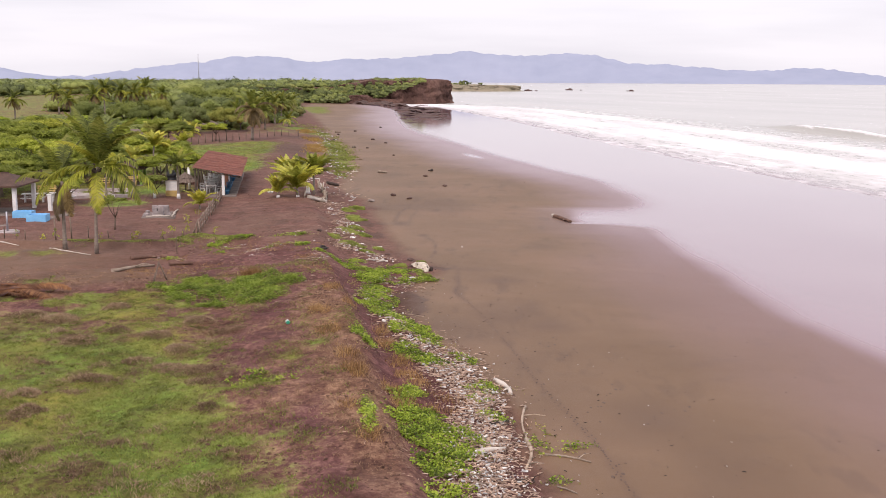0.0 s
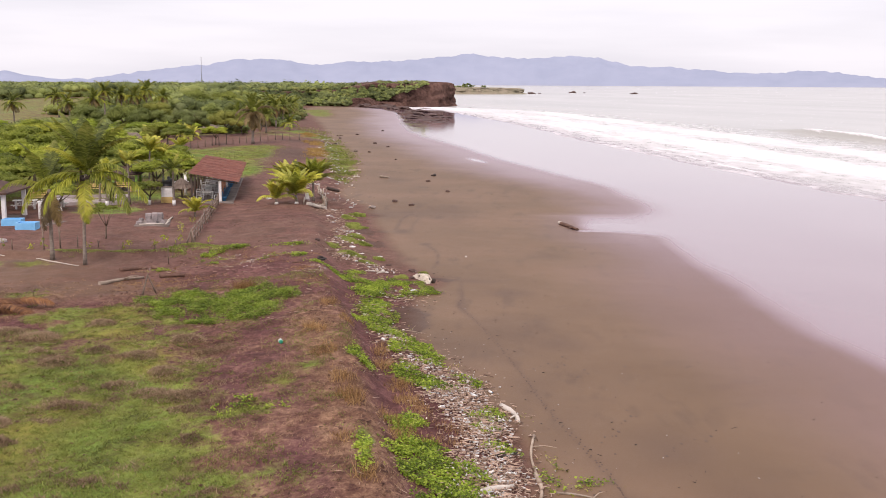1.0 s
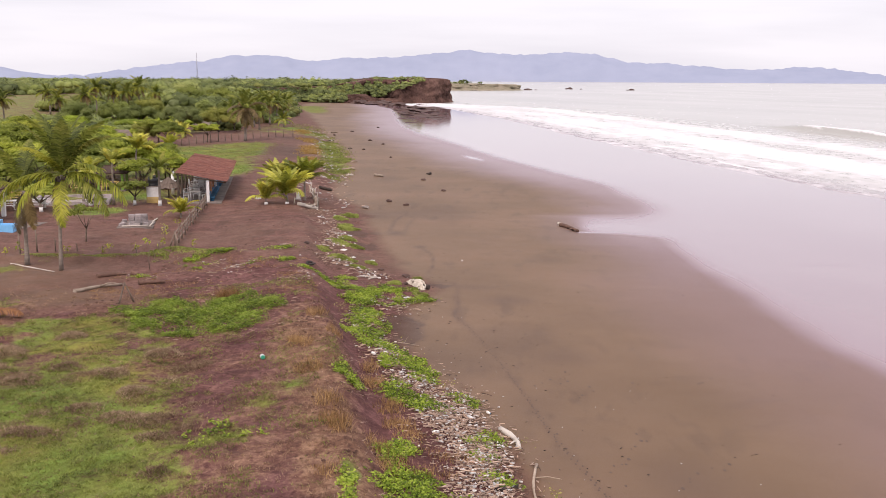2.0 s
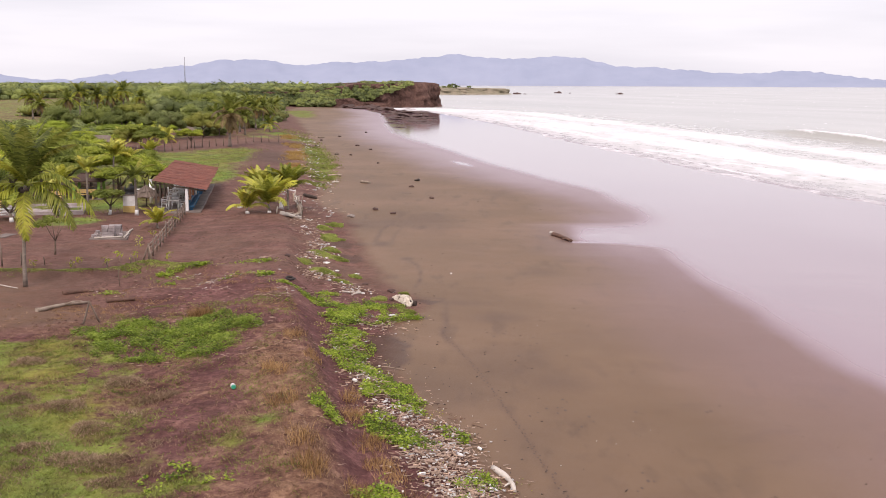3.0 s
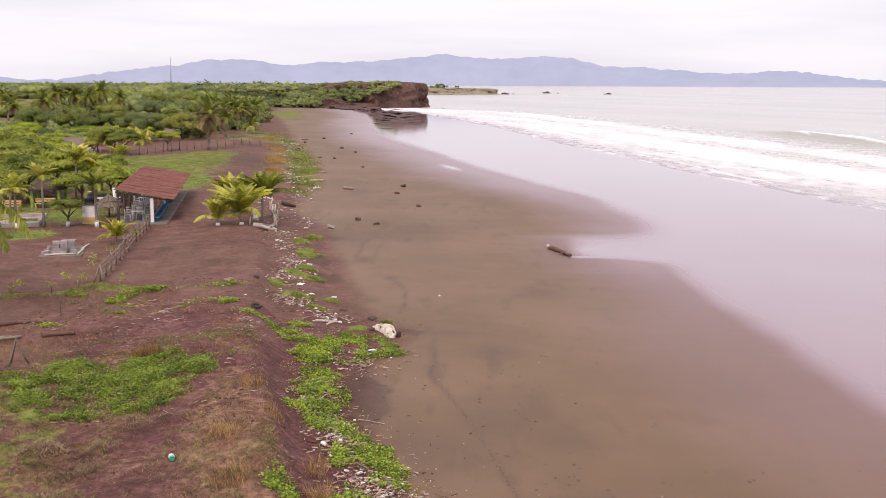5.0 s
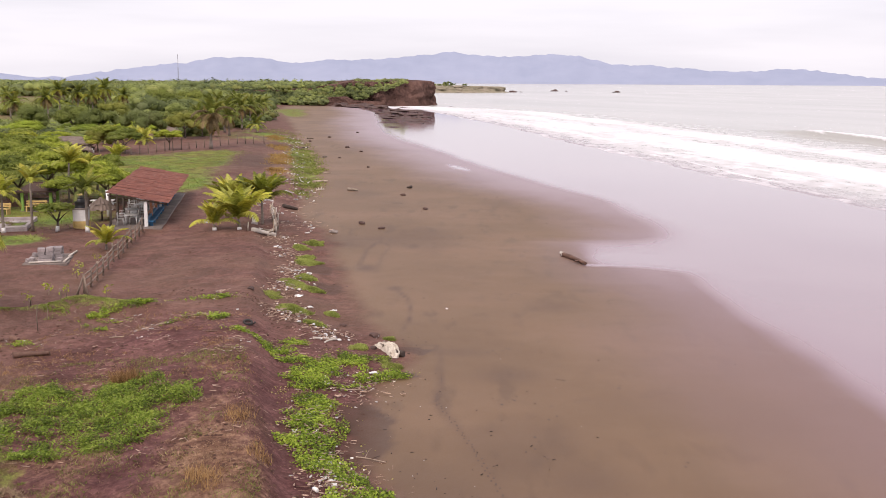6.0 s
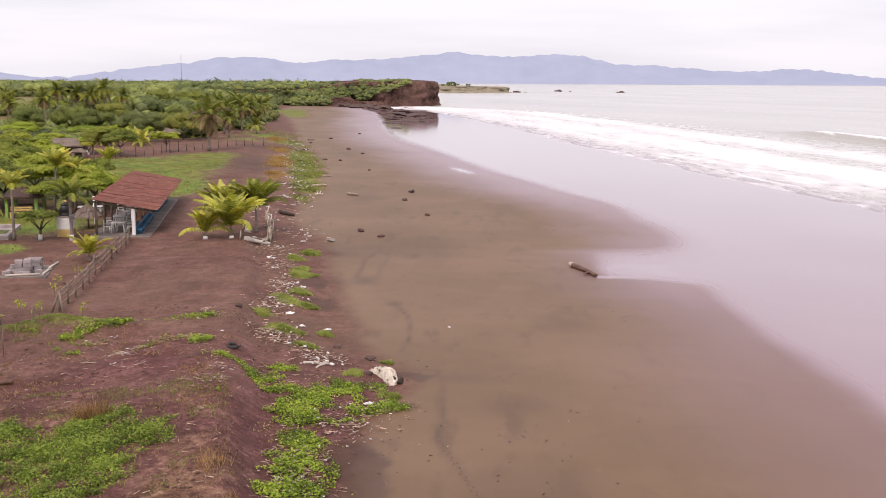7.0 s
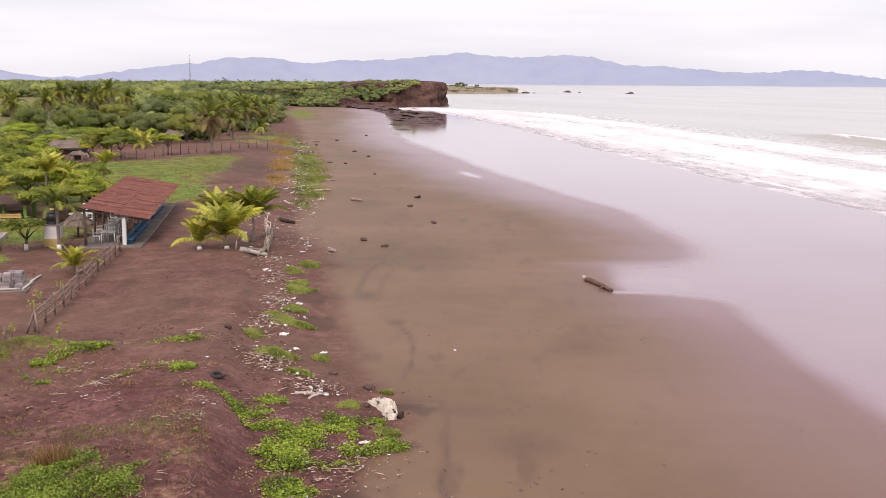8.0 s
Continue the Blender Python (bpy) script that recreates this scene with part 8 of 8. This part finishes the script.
stick_stuff("twigs", "twigs and chips scattered over the bare terrace", np.stack([bank_crest(ty) - far_l.uniform(0, 8, 300), ty], -1), 87, 0.05, 0.28, 0.012, M_DRIFT_BITS, "twigs")

spot = np.repeat(np.array([(-11.2, 59.7, .35, .2), (-11.0, 59.6, .3, .2), (-10.3, 58.2, .5, .4), (-9.6, 61.5, .8, .15), (-10.5, 60.3, .4, .15), (-12.9, 62.3, .6, .3), (-6.9, 57.4, .3, .3), (-6.7, 55.7, .4, .3), (-9.6, 66.9, .2, .4), (-15.6, 58.4, .6, .3)]), 4, axis=0)
stick_stuff("litter_scraps", "white scraps of litter caught on the terrace", spot[:, :2] + far_l.normal(0, 0.9, (len(spot), 2)) * spot[:, 2:], 93, 0.03, 0.16, 0.022, M_SCRAPS, "litter")
stick_stuff("twigs", "dry runners and twigs lying on the outer terrace", np.repeat(spot[:, :2], 7, axis=0) + far_l.normal(0, 0.8, (7 * len(spot), 2)) * np.repeat(spot[:, 2:], 7, axis=0), 94, 0.06, 0.26, 0.010, M_DRIFT_BITS, "twigs")

# dead palm fronds in a heap
heap = thing("dead_frond_heap", -19.8, 48.6, gz(-19.8, 48.6), 10, "heap of reddish-brown dead palm fronds on grass", "frond heap")
M_HEAP = foliage("rusty_dead_fronds", (0.13, 0.055, 0.028), (0.25, 0.115, 0.055), (0.38, 0.20, 0.10), vary="object", patch=0.8)
for i in range(12):
    r = random.Random(i + 300)
    sc = r.uniform(0.45, 0.75)
    shared("dead_frond", frond("low", M_HEAP), heap, pose(r.uniform(-1.6, 0.6), r.uniform(-0.5, 0.5), 0.25 + 0.03 * i, r.uniform(-25, 25), r.uniform(-4, 8), r.uniform(-40, 40) + 180 * (i % 2)) @ Matrix.Diagonal((sc, sc, sc * 0.35, 1)))

BRUSH = [(-12.2, 88.0), (-11.0, 88.2), (-10.7, 89.8), (-11.2, 94.2), (-12.2, 99.5), (-12.9, 103.0)]
# a tripod of sticks, and the brushwood fence beside the young palms
tripod = thing("stick_tripod", -14.6, 52.6, gz(-14.6, 52.6), 0, "three dark sticks leaned together on bare soil", "sticks")
for a, h in ((20, 0.95), (140, 0.85), (250, 0.9)):
    part("stick", tubed([(0.42 * math.cos(radians(a)), 0.42 * math.sin(radians(a)), -0.05), (0.02, 0.02, h)], [0.045, 0.028], 6), M_BARK, tripod)
brush = thing("brushwood_fence", BRUSH[0][0], BRUSH[0][1], gz(*BRUSH[0]), 0, "low ragged brushwood fence of stacked grey driftwood", "fence")
run = [0.0]
for (ax, ay), (bx, by) in zip(BRUSH, BRUSH[1:]):
    run.append(run[-1] + math.hypot(bx - ax, by - ay))
for i in range(64):
    r = random.Random(i + 900)
    k = run[-1] * (i + 0.5) / 64
    e = k + r.uniform(0.7, 1.9)
    (x0, y0), (x1, y1) = ((float(np.interp(q, run, [p[0] for p in BRUSH])) + r.uniform(-.22, .22), float(np.interp(q, run, [p[1] for p in BRUSH])) + r.uniform(-.2, .2)) for q in (k, e))
    if i % 4 == 0:
        x1, y1 = x0 + r.uniform(-.3, .3), y0 + r.uniform(-.4, .4)
        z0, z1 = gz(x0, y0) - 0.1, gz(x0, y0) + r.uniform(0.45, 0.85)
    else:
        z0, z1 = gz(x0, y0) + r.uniform(0.02, 0.35), gz(x1, y1) + r.uniform(0.05, 0.45)
    a, b = Vector((x0, y0, z0)) - brush.matrix_basis.translation, Vector((x1, y1, z1)) - brush.matrix_basis.translation
    part("branch", tubed([a, (a + b) / 2 + Vector((r.uniform(-.06, .06), r.uniform(-.06, .06), r.uniform(-.04, .06))), b], [0.06, 0.05, 0.03], 6), M_DRIFT if i % 3 else M_DRIFT_PALE, brush)
marker = thing("marker_block", -12.45, 92.2, gz(-12.45, 92.2), 10, "small white painted concrete marker on sand", "marker")
part("shaft", boxed(-0.16, 0.16, -0.16, 0.16, -0.1, 0.62, bevel=0.02), M_WHITE, marker)
part("foot", boxed(-0.24, 0.24, -0.24, 0.24, -0.1, 0.12, bevel=0.02), M_BLOCK, marker)

# footprints: shallow rimmed hollows in a wandering line


def footprints():
    v, f, places = [], [], []
    r = random.Random(12)
    seg = [0]
    for (a, b), (c, d) in zip(TRACK, TRACK[1:]):
        seg.append(seg[-1] + math.hypot(c - a, d - b))
    n = int(seg[-1] / 0.19)
    for i in range(n):
        s = seg[-1] * i / n
        x = float(np.interp(s, seg, [p[0] for p in TRACK])) + (0.04 if i % 2 else -0.04) + r.uniform(-.05, .05)
        y = float(np.interp(s, seg, [p[1] for p in TRACK])) + r.uniform(-.06, .06)
        places.append((x, y, 0.8))
    # stray prints over the open sand, in loose groups
    for i in range(26):
        cx, cy = r.uniform(1.5, 9.0), r.uniform(27, 76)
        for j in range(r.randint(1, 5)):
            places.append((cx + 0.35 * j * r.uniform(0.2, 1.0) + 0.6, cy + 0.45 * j * r.uniform(0.3, 1.1), r.uniform(0.7, 1.5)))
    for x, y, size in places:
        z = gz(x, y)
        k = len(v)
        for rad, h in ((0.062 * size, 0.002), (0.042 * size, 0.010), (0.026 * size, 0.004)):
            for q in range(8):
                a = q * math.pi / 4
                v.append((x + rad * 0.7 * math.cos(a), y + rad * 1.3 * math.sin(a), z + h * r.uniform(0.6, 1.2)))
        for ring in range(2):
            for q in range(8):
                p = (q + 1) % 8
                f.append((k + ring * 8 + q, k + ring * 8 + p, k + ring * 8 + 8 + p, k + ring * 8 + 8 + q))
        f.append((k + 16, k + 17, k + 18, k + 19))
        f.append((k + 16, k + 19, k + 20, k + 23))
        f.append((k + 20, k + 21, k + 22, k + 23))
    M_PRINT = surface("damp_churned_sand", (0.070, 0.041, 0.026), (0.115, 0.067, 0.041), 0.6, 3.0, 20.0, 0.3)
    return tagged(new("footprints", mesh_from("footprints", v, f, M_PRINT)), "line of footprints pressed into the sand", "footprints", kind="stuff")


footprints()
